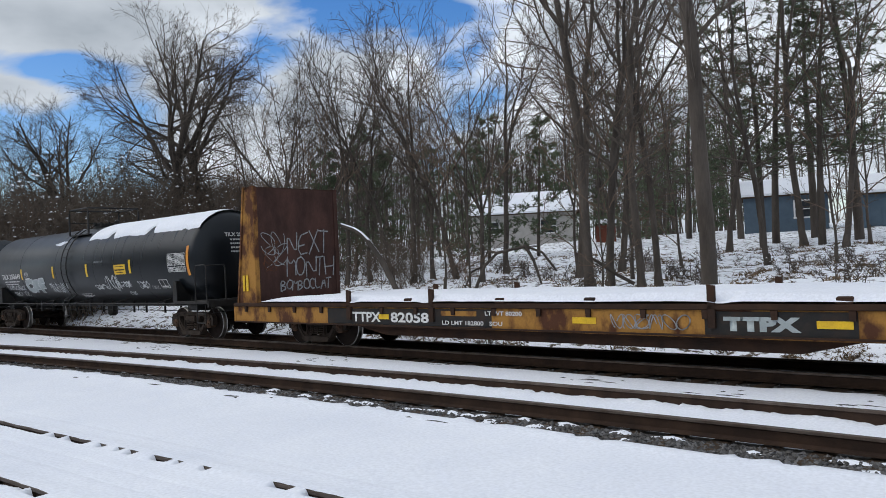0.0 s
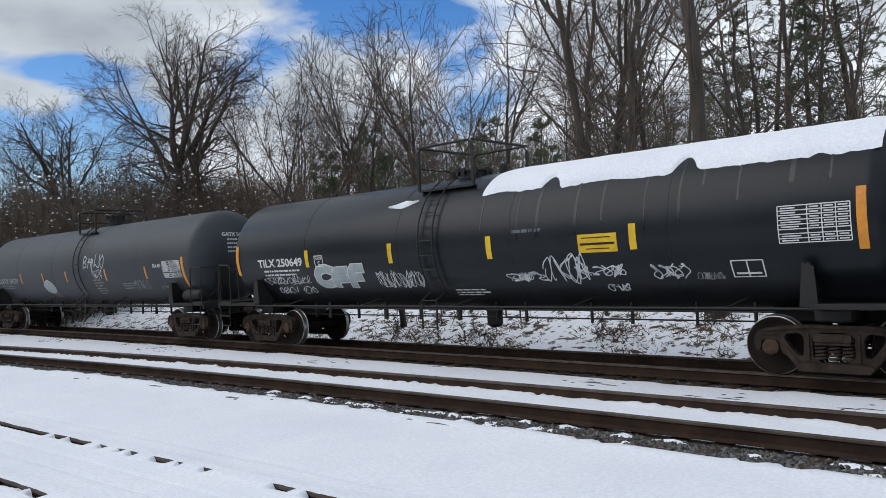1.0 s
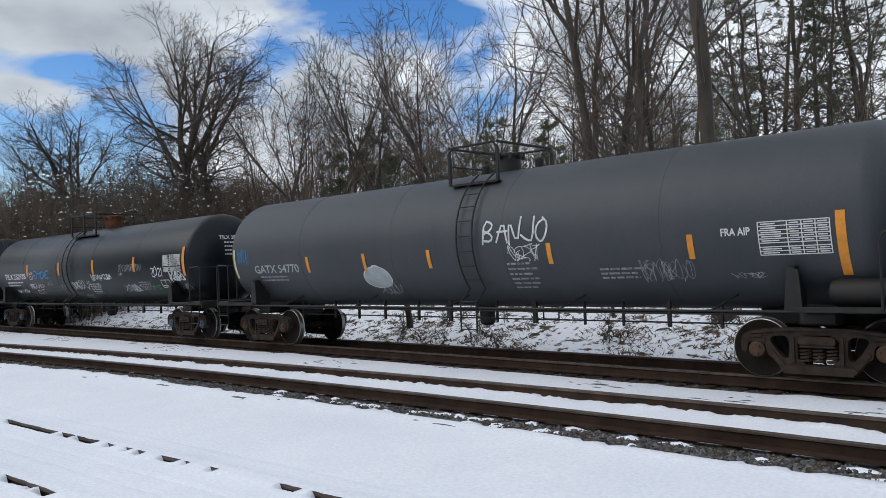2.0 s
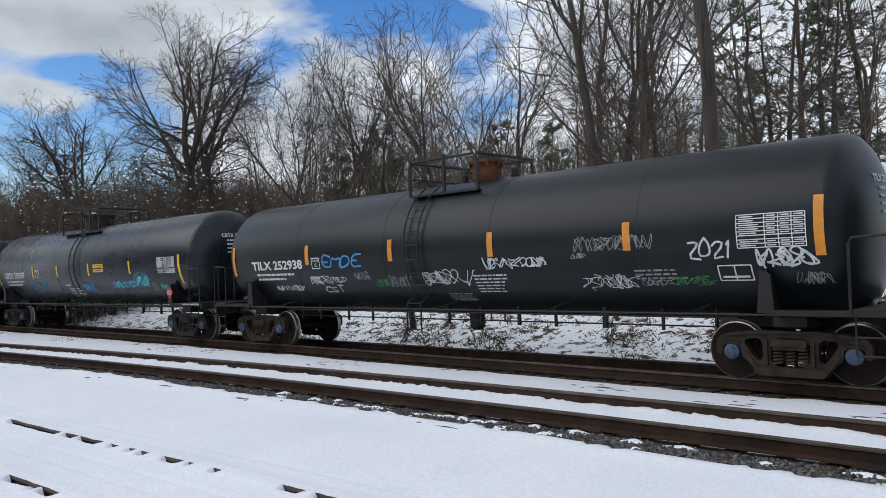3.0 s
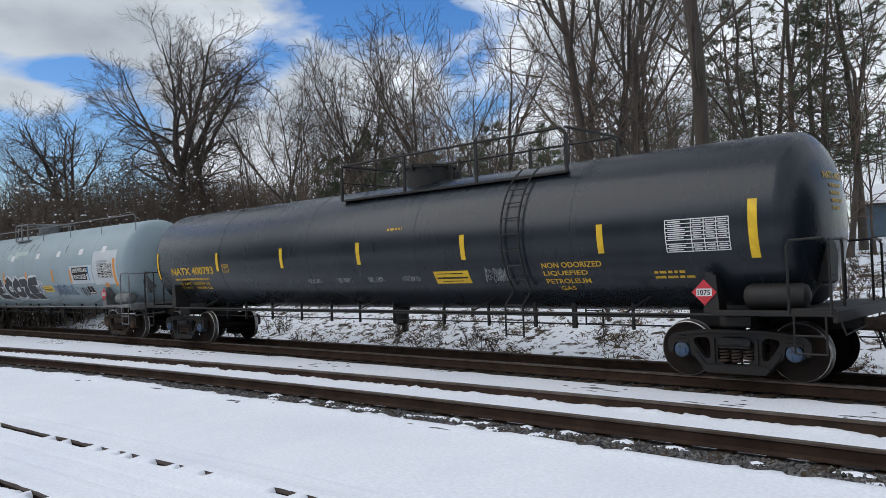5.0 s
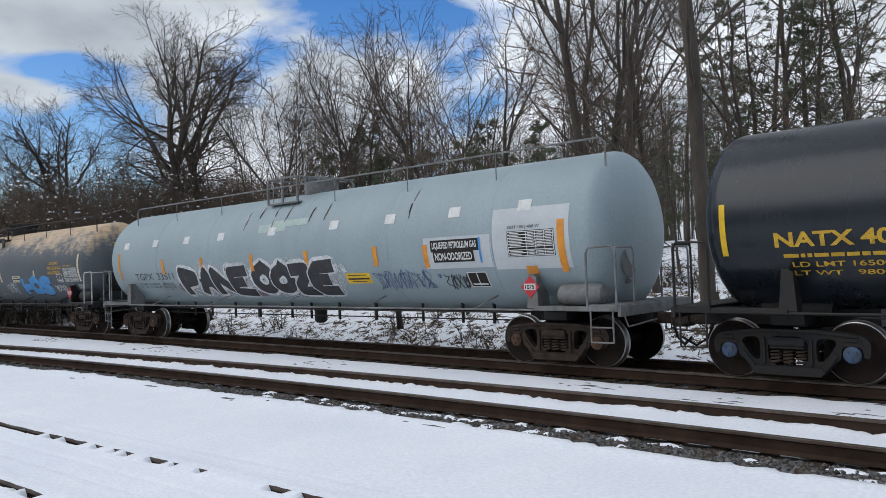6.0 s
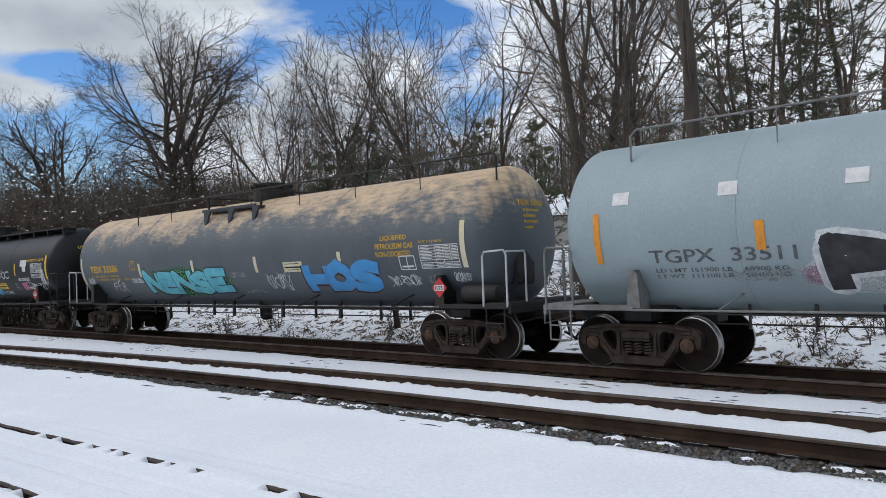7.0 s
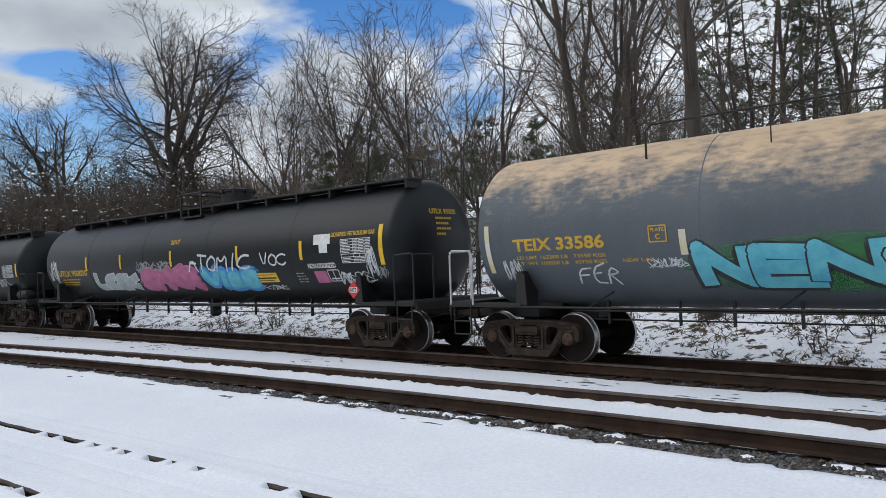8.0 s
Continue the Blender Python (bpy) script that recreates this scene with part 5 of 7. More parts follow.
flat = thing("flat_car", "rusty ochre bulkhead flat car with a snow-covered deck", "flat car", "freight train")
FLAT_F, FLAT_R = -1.37, -15.77
cars.append((flat, FLAT_F, FLAT_R))
for e in (-1, 1):
    truck(flat, e * 7.2)
X0, X1 = -10.1, 10.1
part("deck", Geo().box(0, 0, 1.05, X1 - X0, 2.96, .10, .01), DARKRUST, flat)
for sy in (-1, 1):
    y = sy * 1.44
    g = Geo().plate([(X0, 1.0), (X1, 1.0), (X1, .60), (5.3, .56), (X0, .60)], y, y - sy * .03)
    side = part("side_sill", g, OCHRE, flat, "ochre side sill streaked with rust")
    g = Geo().box(0, y + sy * .03, 1.05, X1 - X0, .06, .085, .01).box(0, y + sy * .012, .60, X1 - X0, .07, .03)
    part("deck_edge", g, DARKRUST, flat)
    for k in range(19):
        x = X0 + .55 + k * 1.06
        g = Geo().plate([(x - .05, 1.0), (x + .05, 1.0), (x + .04, .86), (x - .04, .86)], y + sy * .05, y)
        part("stake_pocket", g, DARKRUST, side)
g = Geo().plate([(-5.7, .62), (-4.4, .37), (4.5, .34), (5.7, .62)], -1.22, 1.22)
part("fish_belly", g, DARKRUST, flat)
g = Geo().box(0, 0, .82, 19.6, .5, .36, .02)
part("centre_sill", g, DARKRUST, flat)
for x in (-5.35, -2.72, 3.28, 7.6):
    for sy in (-1, 1):
        part("stake", Geo().plate([(x - .06, .72), (x + .06, .72), (x + .07, 1.38), (x - .05, 1.40)], sy * 1.50, sy * 1.44), DARKRUST, flat)
for x in (-3.4, 1.1, 5.2, -.9):
    part("lashing_winch", Geo().box(x, -1.42, 1.15, .22, .14, .11, .02), DARKRUST, flat)
for e in (-1, 1):
    g = Geo()
    coupler_geo(g, e * 10.05, e)
    part("coupler", g, TRUCK, flat, "rust-brown knuckle coupler")
    part("end_sill", Geo().box(e * 10.12, 0, .82, .08, 2.9, .46, .01), OCHRE, flat)
    g = Geo()
    g.box(e * 9.16, 0, 2.62, .05, 2.7, 3.08, .006)
    bulk = part("bulkhead", g, OXIDE, flat, "tall brown oxide boarded bulkhead")
    for sy in (-1, 1):
        y = sy * 1.40
        g = Geo().plate([(e * 10.0, 1.08), (e * 9.19, 1.08), (e * 9.19, 4.18), (e * 9.56, 4.18)], y, y - sy * .05)
        g.plate([(e * 10.02, 1.06), (e * 9.95, 1.06), (e * 9.52, 4.19), (e * 9.59, 4.19)], y + sy * .03, y - sy * .1)
        part("gusset", g, OCHRE, bulk, "worn ochre steel gusset")
        g = Geo().plate([(e * 9.22, 1.06), (e * 9.10, 1.06), (e * 9.10, 4.19), (e * 9.22, 4.19)], y + sy * .03, y - sy * .1)
        part("edge_post", g, OXIDE if sy > 0 else OCHRE, bulk)
        g = Geo().box(e * 9.50, y + sy * .03, 1.62, .10, .012, .42).box(e * 9.66, y + sy * .03, 1.62, .10, .012, .42)
        part("reflector", g, YELLOW, bulk, "yellow reflector strips")
    g = Geo().box(e * 9.36, 0, 4.15, .4, 2.8, .06).box(e * 9.62, 0, 2.4, .12, 2.7, .12).box(e * 9.5, 0, 3.2, .12, 2.7, .12)
    part("cross_beam", g, DARKRUST, bulk)

# snow lying on the deck
sx, sy_ = steps((-8.9, 9.0, .10)), steps((-1.50, 1.50, .10))
vs, fs = [], []
for x in sx:
    for y in sy_:
        edge = min(1, (1.505 - abs(y)) / .10, (x + 8.95) / 1.6, (9.05 - x) / 1.6)
        gap = 1 - .9 * sum(math.exp(-((x - p) / .16) ** 2) for p in (-5.2, -2.9, 3.45)) * (1 if y < -1.0 else 0)
        vs.append((x, y + .02 * noise.noise((x * 2, y, 0)), 1.101 + max(0, edge) ** .5 * max(.05, gap) * (.16 + .035 * fbm(x, y, .7) + .012 * noise.noise((x * 4, y * 4, 0)))))
n = len(sy_)
fs = [(i * n + j, (i + 1) * n + j, (i + 1) * n + j + 1, i * n + j + 1) for i in range(len(sx) - 1) for j in range(n - 1)]
part("deck_snow", mesh_of("deck_snow", vs, fs, SNOW, True), None, flat, "smooth snow on the deck")


# ---- lettering, reflectors and paint on the cars ----
def slices(me, axis, lo, hi, step):
    """Cuts a flat mesh across, so that it can follow a curved shell."""
    bm = bmesh.new()
    bm.from_mesh(me)
    a = lo + step
    while a < hi:
        co, no = [0, 0, 0], [0, 0, 0]
        co[axis], no[axis] = a, 1
        bmesh.ops.bisect_plane(bm, geom=bm.verts[:] + bm.edges[:] + bm.faces[:], plane_co=co, plane_no=no)
        a += step
    bm.to_mesh(me)
    bm.free()


def letters(body, offset=0.0, shear=0.0):
    """The outline of a line of writing as a flat mesh."""
    cu = bpy.data.curves.new("writing", "FONT")
    cu.body, cu.offset, cu.resolution_u, cu.shear = body, offset, 3, shear
    ob = bpy.data.objects.new("writing", cu)
    me = bpy.data.meshes.new_from_object(ob)
    bpy.data.objects.remove(ob)
    bpy.data.curves.remove(cu)
    return me


GLYPHS = {"A": "00 38 60/14 54", "B": "00 08 47 45 04/04 53 51 00", "C": "67 38 06 02 30 61", "D": "00 08 47 64 41 00", "E": "68 08 00 60/04 44",
          "F": "00 08 68/04 44", "G": "67 38 06 02 30 62 64 44", "H": "08 00/68 60/04 64", "I": "38 30", "J": "68 61 30 02", "K": "08 00/68 04 60",
          "L": "08 00 60", "M": "00 08 34 68 60", "N": "00 08 60 68", "O": "38 06 02 30 62 66 38", "P": "00 08 57 55 04", "R": "00 08 57 55 04/24 60",
          "S": "67 38 06 24 44 62 30 01", "T": "08 68/38 30", "U": "08 02 30 62 68", "V": "08 30 68", "W": "08 20 34 50 68", "X": "08 60/00 68",
          "Y": "08 34 68/34 30", "Z": "08 68 00 60", "0": "38 06 02 30 62 66 38", "1": "26 38 30", "2": "06 38 66 00 60", "7": "08 68 20"}


def hand(body, x0, x1, a0, a1, seed, slant=0.1, wild=0.06, soft=1, inset=0.0, gap=1.15):
    """The strokes of a word written freely by hand, letter by letter."""
    r = random.Random(seed)
    x0, x1, a0, a1 = x0 + inset, x1 - inset, a0 + inset, a1 - inset
    cw = (x1 - x0) / (len(body) - 1 + 1 / gap)
    out = []
    for k, ch in enumerate(body):
        w, h = cw / gap * r.uniform(.9, 1.12), (a1 - a0) * r.uniform(.86, 1.0)
        ox, oa = x0 + k * cw, a0 + r.uniform(0, .1) * (a1 - a0)
        strokes = []
        for st in GLYPHS.get(ch, "").split("/"):
            pts = []
            for q in st.split():
                u, v = int(q[0]) / 6 + r.gauss(0, wild), int(q[1]) / 8 + r.gauss(0, wild)
                pts.append((ox + w * u + slant * h * v, oa + h * v))
            for _ in range(soft):
                if len(pts) > 2:
                    pts = [pts[0]] + [(p[0] * (1 - f) + q[0] * f, p[1] * (1 - f) + q[1] * f) for p, q in zip(pts, pts[1:]) for f in (.27, .73)] + [pts[-1]]
            if len(pts) > 1:
                strokes.append(pts)
        out.append(strokes)
    return out


def brush(g, pts, w, lift=0.0, reach=.09, square=False):
    """One stroke of paint with round or square ends."""
    if square:
        # straight ends that run on past the stroke, and filled corners
        out = []
        for p, q in ((pts[0], pts[1]), (pts[-1], pts[-2])):
            l = math.hypot(p[0] - q[0], p[1] - q[1]) or 1e-6
            out.append((p[0] + (p[0] - q[0]) / l * w * .34, p[1] + (p[1] - q[1]) / l * w * .34))
        for (x0, a0), (x, a), (x1, a1) in zip(pts, pts[1:], pts[2:]):
            bend = (x - x0) * (x1 - x) + (a - a0) * (a1 - a)
            if bend > .8 * math.hypot(x - x0, a - a0) * math.hypot(x1 - x, a1 - a):
                continue
            o = len(g.v)
            g.v += [(x, a, lift - .0004)] + [(x + w * q * math.cos(t * .785), a + w * q * math.sin(t * .785), lift - .0004) for q in (.25, .5) for t in range(8)]
            g.f += [(o, o + 1 + t, o + 1 + (t + 1) % 8) for t in range(8)] + [(o + 1 + t, o + 9 + t, o + 9 + (t + 1) % 8, o + 1 + (t + 1) % 8) for t in range(8)]
        pts = [out[0]] + pts[1:-1] + [out[1]] if len(pts) > 2 else out
    fine = [pts[0]]
    for p, q in zip(pts, pts[1:]):
        n = max(1, math.ceil(math.hypot(q[0] - p[0], q[1] - p[1]) / reach))
        fine += [(p[0] + (q[0] - p[0]) * i / n, p[1] + (q[1] - p[1]) * i / n) for i in range(1, n + 1)]
    n, vs, ways = len(fine), [], []
    m = max(1, math.ceil(w / .09))
    for i, p in enumerate(fine):
        a, b = fine[max(0, i - 1)], fine[min(n - 1, i + 1)]
        l = math.hypot(b[0] - a[0], b[1] - a[1]) or 1e-6
        tx, ta = (b[0] - a[0]) / l, (b[1] - a[1]) / l
        ways.append((tx, ta))
        vs += [(p[0] + ta * w * f, p[1] - tx * w * f, lift) for f in [.5 - j / m for j in range(m + 1)]]
    fs = [((m + 1) * i + j, (m + 1) * (i + 1) + j, (m + 1) * (i + 1) + j + 1, (m + 1) * i + j + 1) for i in range(n - 1) for j in range(m)]
    for i, sign in () if square else ((0, -1), (n - 1, 1)):
        (tx, ta), (x, a) = ways[i], fine[i]
        o = len(vs)
        vs += [(x + w / 2 * (sign * tx * math.cos(t) + ta * math.sin(t)), a + w / 2 * (sign * ta * math.cos(t) - tx * math.sin(t)), lift) for t in (-1.57, -.8, 0, .8, 1.57)]
        fs.append((o, o + 1, o + 2, o + 3, o + 4))
    g.add(vs, fs)


class Shell:
    """Paint on the camera's side of a tank; x along the car, a the height along the shell from its middle."""

    def __init__(self, key):
        self.car, self.tank, self.R, self.zc = CARS[key]
        self.mid = {"t1": 2.55, "t2": 2.55, "c": 2.55, "g": 2.49, "n": 2.53, "tg": 2.54, "te": 2.53}.get(key, 2.49)

    def lay(self, x, a, out):
        """From the stencil plan, drawn for a slightly shorter and wider shell, to the place on this one."""
        z = self.mid + 1.48 * math.sin(a / 1.46)
        k = max(-.99, min(.99, (z - self.zc) / self.R))
        return x * 1.0155, -(self.R * slim(self.R) + out) * math.sqrt(1 - k * k), self.zc + (self.R + out) * k

    def put(self, name, me, material, out=.006, label=""):
        for v in me.vertices:
            v.co = self.lay(v.co.x, v.co.y, out + v.co.z)
        me.materials.clear()
        me.materials.append(material)
        me.update()
        return part(name, me, None, self.tank, label)

    def quad(self, g, x0, x1, a0, a1):
        n = max(1, math.ceil((a1 - a0) / .1))
        for i in range(n):
            b0, b1 = a0 + (a1 - a0) * i / n, a0 + (a1 - a0) * (i + 1) / n
            g.add([(x0, b0, 0), (x1, b0, 0), (x1, b1, 0), (x0, b1, 0)], [(0, 1, 2, 3)])
        return g

    def panel(self, name, x0, x1, a0, a1, material, label="", out=.006):
        g = self.quad(Geo(), x0, x1, a0, a1)
        return self.put(name, mesh_of(name, g.v, g.f), material, out, label)

    def bar(self, x, a0, a1, material, w=.12):
        return self.panel("reflector", x - w / 2, x + w / 2, a0, a1, material, "reflective strip", .010)

    def text(self, body, x0, x1, a0, a1, material, offset=.015, out=.006, name="lettering", label="", shear=0.0):
        me = letters(body, offset, shear)
        xs, ys = [v.co.x for v in me.vertices], [v.co.y for v in me.vertices]
        kx, ky = (x1 - x0) / (max(xs) - min(xs)), (a1 - a0) / (max(ys) - min(ys))
        mx, my = min(xs), min(ys)
        for v in me.vertices:
            v.co = (x0 + (v.co.x - mx) * kx, a0 + (v.co.y - my) * ky, 0)
        if a1 - a0 > .2:
            slices(me, 1, a0, a1, .11)
        return self.put(name, me, material, out, label)

    def lines(self, x0, x1, a, rows, material, h=.045, gap=.085, seed=1):
        """Small writing that cannot be read: broken bars."""
        r = random.Random(seed)
        g = Geo()
        for k in range(rows):
            x, end = x0, x0 + (x1 - x0) * r.uniform(.7, 1)
            while x < end:
                w = r.uniform(.05, .22)
                self.quad(g, x, min(x + w, end), a - k * gap - h, a - k * gap)
                x += w + .03
        return tagged(self.put("small_lettering", mesh_of("small_lettering", g.v, g.f), material), kind="stuff")

    def table(self, x0, x1, a0, a1, ink=None, ground=None, seed=3):
        """The ruled data panel: frame, rules and unreadable entries."""
        ink = ink or WHITE
        r = random.Random(seed)
        if ground:
            self.panel("panel_ground", x0 - .02, x1 + .02, a0 - .02, a1 + .02, ground, out=.009)
        g = Geo()
        t = .015
        for x in (x0, x0 + (x1 - x0) * .42, x0 + (x1 - x0) * .62, x0 + (x1 - x0) * .81, x1):
            self.quad(g, x - t / 2, x + t / 2, a0, a1)
        rows = 8
        for k in range(rows + 1):
            a = a0 + (a1 - a0) * k / rows
            self.quad(g, x0, x1, a - t / 2, a + t / 2)
        hh = (a1 - a0) / rows
        for k in range(rows):
            if k in (2,):
                continue
            a = a0 + hh * (k + .5)
            self.quad(g, x0 + .04, x0 + (x1 - x0) * r.uniform(.25, .38), a - hh * .14, a + hh * .14)
            for c in (.45, .65, .84):
                self.quad(g, x0 + (x1 - x0) * c, x0 + (x1 - x0) * (c + .13), a - hh * .14, a + hh * .14)
        return self.put("data_panel", mesh_of("data_panel", g.v, g.f), ink, .013, "ruled data panel")

    def frame_box(self, x0, x1, a0, a1, material, cells=1, t=.022):
        g = Geo()
        for k in range(cells + 1):
            x = x0 + (x1 - x0) * k / cells
            self.quad(g, x - t / 2, x + t / 2, a0, a1)
        for a in (a0, a1):
            self.quad(g, x0, x1, a - t / 2, a + t / 2)
        if cells == 1:
            self.text("PLATE", x0 + .03, x1 - .03, a1 - .09, a1 - .035, material, .02, .012)
            self.text("C", (x0 + x1) / 2 - .04, (x0 + x1) / 2 + .04, a0 + .04, a0 + .13, material, .03, .012)
        else:
            self.quad(g, x0 + .05, x1 - .05, a0 + .05, a0 + .09)
        return self.put("stencil_box", mesh_of("stencil_box", g.v, g.f), material, .012)

    def sign(self, x0, x1, a0, a1, material=None):
        """A yellow notice with writing too small to read."""
        p = self.panel("notice", x0, x1, a0, a1, material or YELLOW, "yellow notice with small dark print")
        g = Geo()
        for k, (f0, f1) in enumerate(((.1, .85), (.06, .94), (.2, .8))):
            a = a1 - (a1 - a0) * (.2 + .3 * k)
            self.quad(g, x0 + (x1 - x0) * f0, x0 + (x1 - x0) * f1, a - (.03 if k == 1 else .008), a + .01)
        self.put("print_bars", mesh_of("print_bars", g.v, g.f), TARBLACK, .009)
        return p

    def tag(self, x0, x1, a0, a1, material, seed, w=.03, letters_n=5):
        """A sprayed tag: looping strokes."""
        r = random.Random(seed)
        g = Geo()
        w *= .52
        letters_n = round(letters_n * 1.3) + 1
        cw = (x1 - x0) / letters_n
        for k in list(range(letters_n)) + [r.randrange(letters_n) for _ in range(letters_n // 2)]:
            cx, ca = x0 + cw * (k + .5), (a0 + a1) / 2
            hh = (a1 - a0) / 2 * r.uniform(.6, 1)
            n = 22
            f1, f2, p1, p2 = r.choice((1, 1, 1.5, 2)), r.choice((.5, 1, 1.5, 2)), r.random() * 6.28, r.random() * 6.28
            pts = []
            for i in range(n + 1):
                t = i / n
                pts.append((cx + cw * .7 * math.sin(6.283 * f1 * t + p1) * (0.6 + .4 * t) + cw * .5 * (t - .5), ca + hh * .92 * math.sin(6.283 * f2 * t + p2) * (1 - .3 * abs(math.sin(9 * t)))))
            for i in range(n):
                (xa, aa), (xb, ab) = pts[i], pts[i + 1]
                l = math.hypot(xb - xa, ab - aa) or 1
                nx_, na = -(ab - aa) / l * w / 2, (xb - xa) / l * w / 2
                ex, ea = (xb - xa) / l * w * .3, (ab - aa) / l * w * .3
                g.add([(xa - nx_ - ex, aa - na - ea, 0), (xb - nx_ + ex, ab - na + ea, 0), (xb + nx_ + ex, ab + na + ea, 0), (xa + nx_ - ex, aa + na - ea, 0)], [(0, 1, 2, 3)])
        return self.put("graffiti", mesh_of("graffiti", g.v, g.f), material, .007 + .0004 * (seed % 5), "sprayed graffiti tag")

    def haze(self, x0, x1, a0, a1, material, seed, layers=4):
        """Thin overspray with a soft, uneven edge: blots laid one on another."""
        for k in range(layers):
            g = Geo()
            f = 1 - .16 * k
            rings, n = 5, 28
            vs = [((x0 + x1) / 2, (a0 + a1) / 2, 0)]
            for i in range(1, rings + 1):
                for j in range(n):
                    t = 6.283 * j / n
                    w = f * i / rings * (1 + .22 * noise.noise((2 * math.cos(t), 2 * math.sin(t), seed + k * .7)))
                    vs.append(((x0 + x1) / 2 + (x1 - x0) / 2 * w * math.cos(t), (a0 + a1) / 2 + (a1 - a0) / 2 * w * math.sin(t), 0))
            fs = [(0, 1 + j, 1 + (j + 1) % n) for j in range(n)]
            fs += [(1 + i * n + j, 1 + (i + 1) * n + j, 1 + (i + 1) * n + (j + 1) % n, 1 + i * n + (j + 1) % n) for i in range(rings - 1) for j in range(n)]
            g.add(vs, fs)
            self.put("overspray", mesh_of("overspray", g.v, g.f), material, .0045 + .0004 * k, "thin mist of spray paint" if k == 0 else "")

    def scrawl(self, body, x0, x1, a0, a1, material, seed, w=.035, slant=.12, wild=.07, out=.012):
        """Letters sprayed in single lines."""
        g = Geo()
        for k, strokes in enumerate(hand(body, x0, x1, a0, a1, seed, slant, wild)):
            for j, pts in enumerate(strokes):
                brush(g, pts, w, .0005 * ((k + j) % 3))
        return self.put("graffiti", mesh_of("graffiti", g.v, g.f), material, out, "hand-sprayed graffiti letters")

    def piece(self, body, x0, x1, a0, a1, fill, line, seed, fat=.16, rim=.05, slant=.1, wild=.05, soft=2, glow=None, drop=None, gap=1.1, square=False, halo=.16):
        """A filled graffiti piece: fat strokes, each letter with its outline over the one before, and a spray halo under it."""
        word = hand(body, x0, x1, a0, a1, seed, slant, wild, soft, fat / 2, gap)
        for name, material, w, out, dx, da in (("graffiti_halo", glow, fat + rim * 2 + halo, .006, 0, 0), ("graffiti_shadow", drop, fat + rim, .0068, -.05, -.06),
                                               ("graffiti_outline", line, fat + rim * 2, .008, 0, 0), ("graffiti", fill, fat, .0092, 0, 0)):
            if not material:
                continue
            g = Geo()
            for k, strokes in enumerate(word):
                for j, pts in enumerate(strokes):
                    brush(g, [(x + dx, a + da) for x, a in pts], w, (.0025 * k if name in ("graffiti", "graffiti_outline") else 0) + .0002 * j, square=square and name != "graffiti_halo")
            self.put(name, mesh_of(name, g.v, g.f), material, out, "large painted graffiti letters" if name == "graffiti" else "")


def hazard(key, x, z, number, y=-1.425, size=.205):
    """A red and white hazard diamond on its bracket."""
    car = CARS[key][0]
    o = [(x, z - size), (x + size, z), (x, z + size), (x - size, z)]
    d = part("hazard_placard", Geo().plate(o, y, y + .012), HAZARD, car, "red hazard diamond with a white band")
    part("placard_band", Geo().plate([(x - size * .62, z - .06), (x + size * .62, z - .06), (x + size * .62, z + .06), (x - size * .62, z + .06)], y - .004, y), WHITE, d)
    if number:
        me = letters(number, .02)
        xs, ys = [v.co.x for v in me.vertices], [v.co.y for v in me.vertices]
        k = size * 1.0 / (max(xs) - min(xs))
        for v in me.vertices:
            v.co = (x - size * .5 + (v.co.x - min(xs)) * k, y - .008, z - .042 + (v.co.y - min(ys)) * .084 / (max(ys) - min(ys)))
        me.materials.append(TARBLACK)
        part("placard_number", me, None, d)


def flat_text(owner, body, origin, u, v, w, h, material, offset=.015, name="lettering", label="", shear=0.0):
    """Writing on a flat face: origin at its lower left, u along it, v up it."""
    me = letters(body, offset, shear)
    xs, ys = [p.co.x for p in me.vertices], [p.co.y for p in me.vertices]
    o, u, v = Vector(origin), Vector(u), Vector(v)
    for p in me.vertices:
        p.co = o + u * (p.co.x - min(xs)) * w / (max(xs) - min(xs)) + v * (p.co.y - min(ys)) * h / (max(ys) - min(ys))
    me.materials.append(material)
    return part(name, me, None, owner, label)


HAZARD = mat("red_placard", (0.55, 0.035, 0.045), (0.45, 0.03, 0.04), 0.5, 0, 5.0, 40.0, 0.02)
SPRAY = mat("white_spray_paint", (0.68, 0.70, 0.70), (0.42, 0.44, 0.45), 0.7, 0, 7.0, 60.0, 0.02)
SPRAYDIM = mat("worn_white_spray_paint", (0.34, 0.35, 0.35), (0.14, 0.145, 0.15), 0.7, 0, 9.0, 60.0, 0.02)
SPRAYBLUE = mat("blue_spray_paint", (0.055, 0.21, 0.40), (0.04, 0.13, 0.25), 0.6, 0, 6.0, 60.0, 0.02)
SPRAYSKY = mat("sky_blue_spray_paint", (0.06, 0.30, 0.62), (0.05, 0.24, 0.52), 0.6, 0, 3.0, 60.0, 0.02)
SPRAYTEAL = mat("teal_spray_paint", (0.15, 0.52, 0.58), (0.08, 0.36, 0.48), 0.6, 0, 3.0, 60.0, 0.02)
SPRAYPINK = mat("pink_spray_paint", (0.50, 0.15, 0.27), (0.38, 0.10, 0.20), 0.6, 0, 3.0, 60.0, 0.02)
SPRAYGREEN = mat("green_spray_paint", (0.06, 0.24, 0.09), (0.04, 0.15, 0.06), 0.7, 0, 3.0, 60.0, 0.02)
SPRAYSILVER = mat("silver_spray_paint", (0.42, 0.46, 0.46), (0.30, 0.34, 0.34), 0.5, 0.2, 3.0, 60.0, 0.02)
SPRAYBLACK = mat("black_spray_paint", (0.018, 0.018, 0.02), (0.045, 0.045, 0.05), 0.6, 0, 4.0, 60.0, 0.02)
SPRAYNAVY = mat("navy_spray_paint", (0.06, 0.09, 0.19), (0.12, 0.16, 0.24), 0.6, 0, 4.0, 60.0, 0.02)
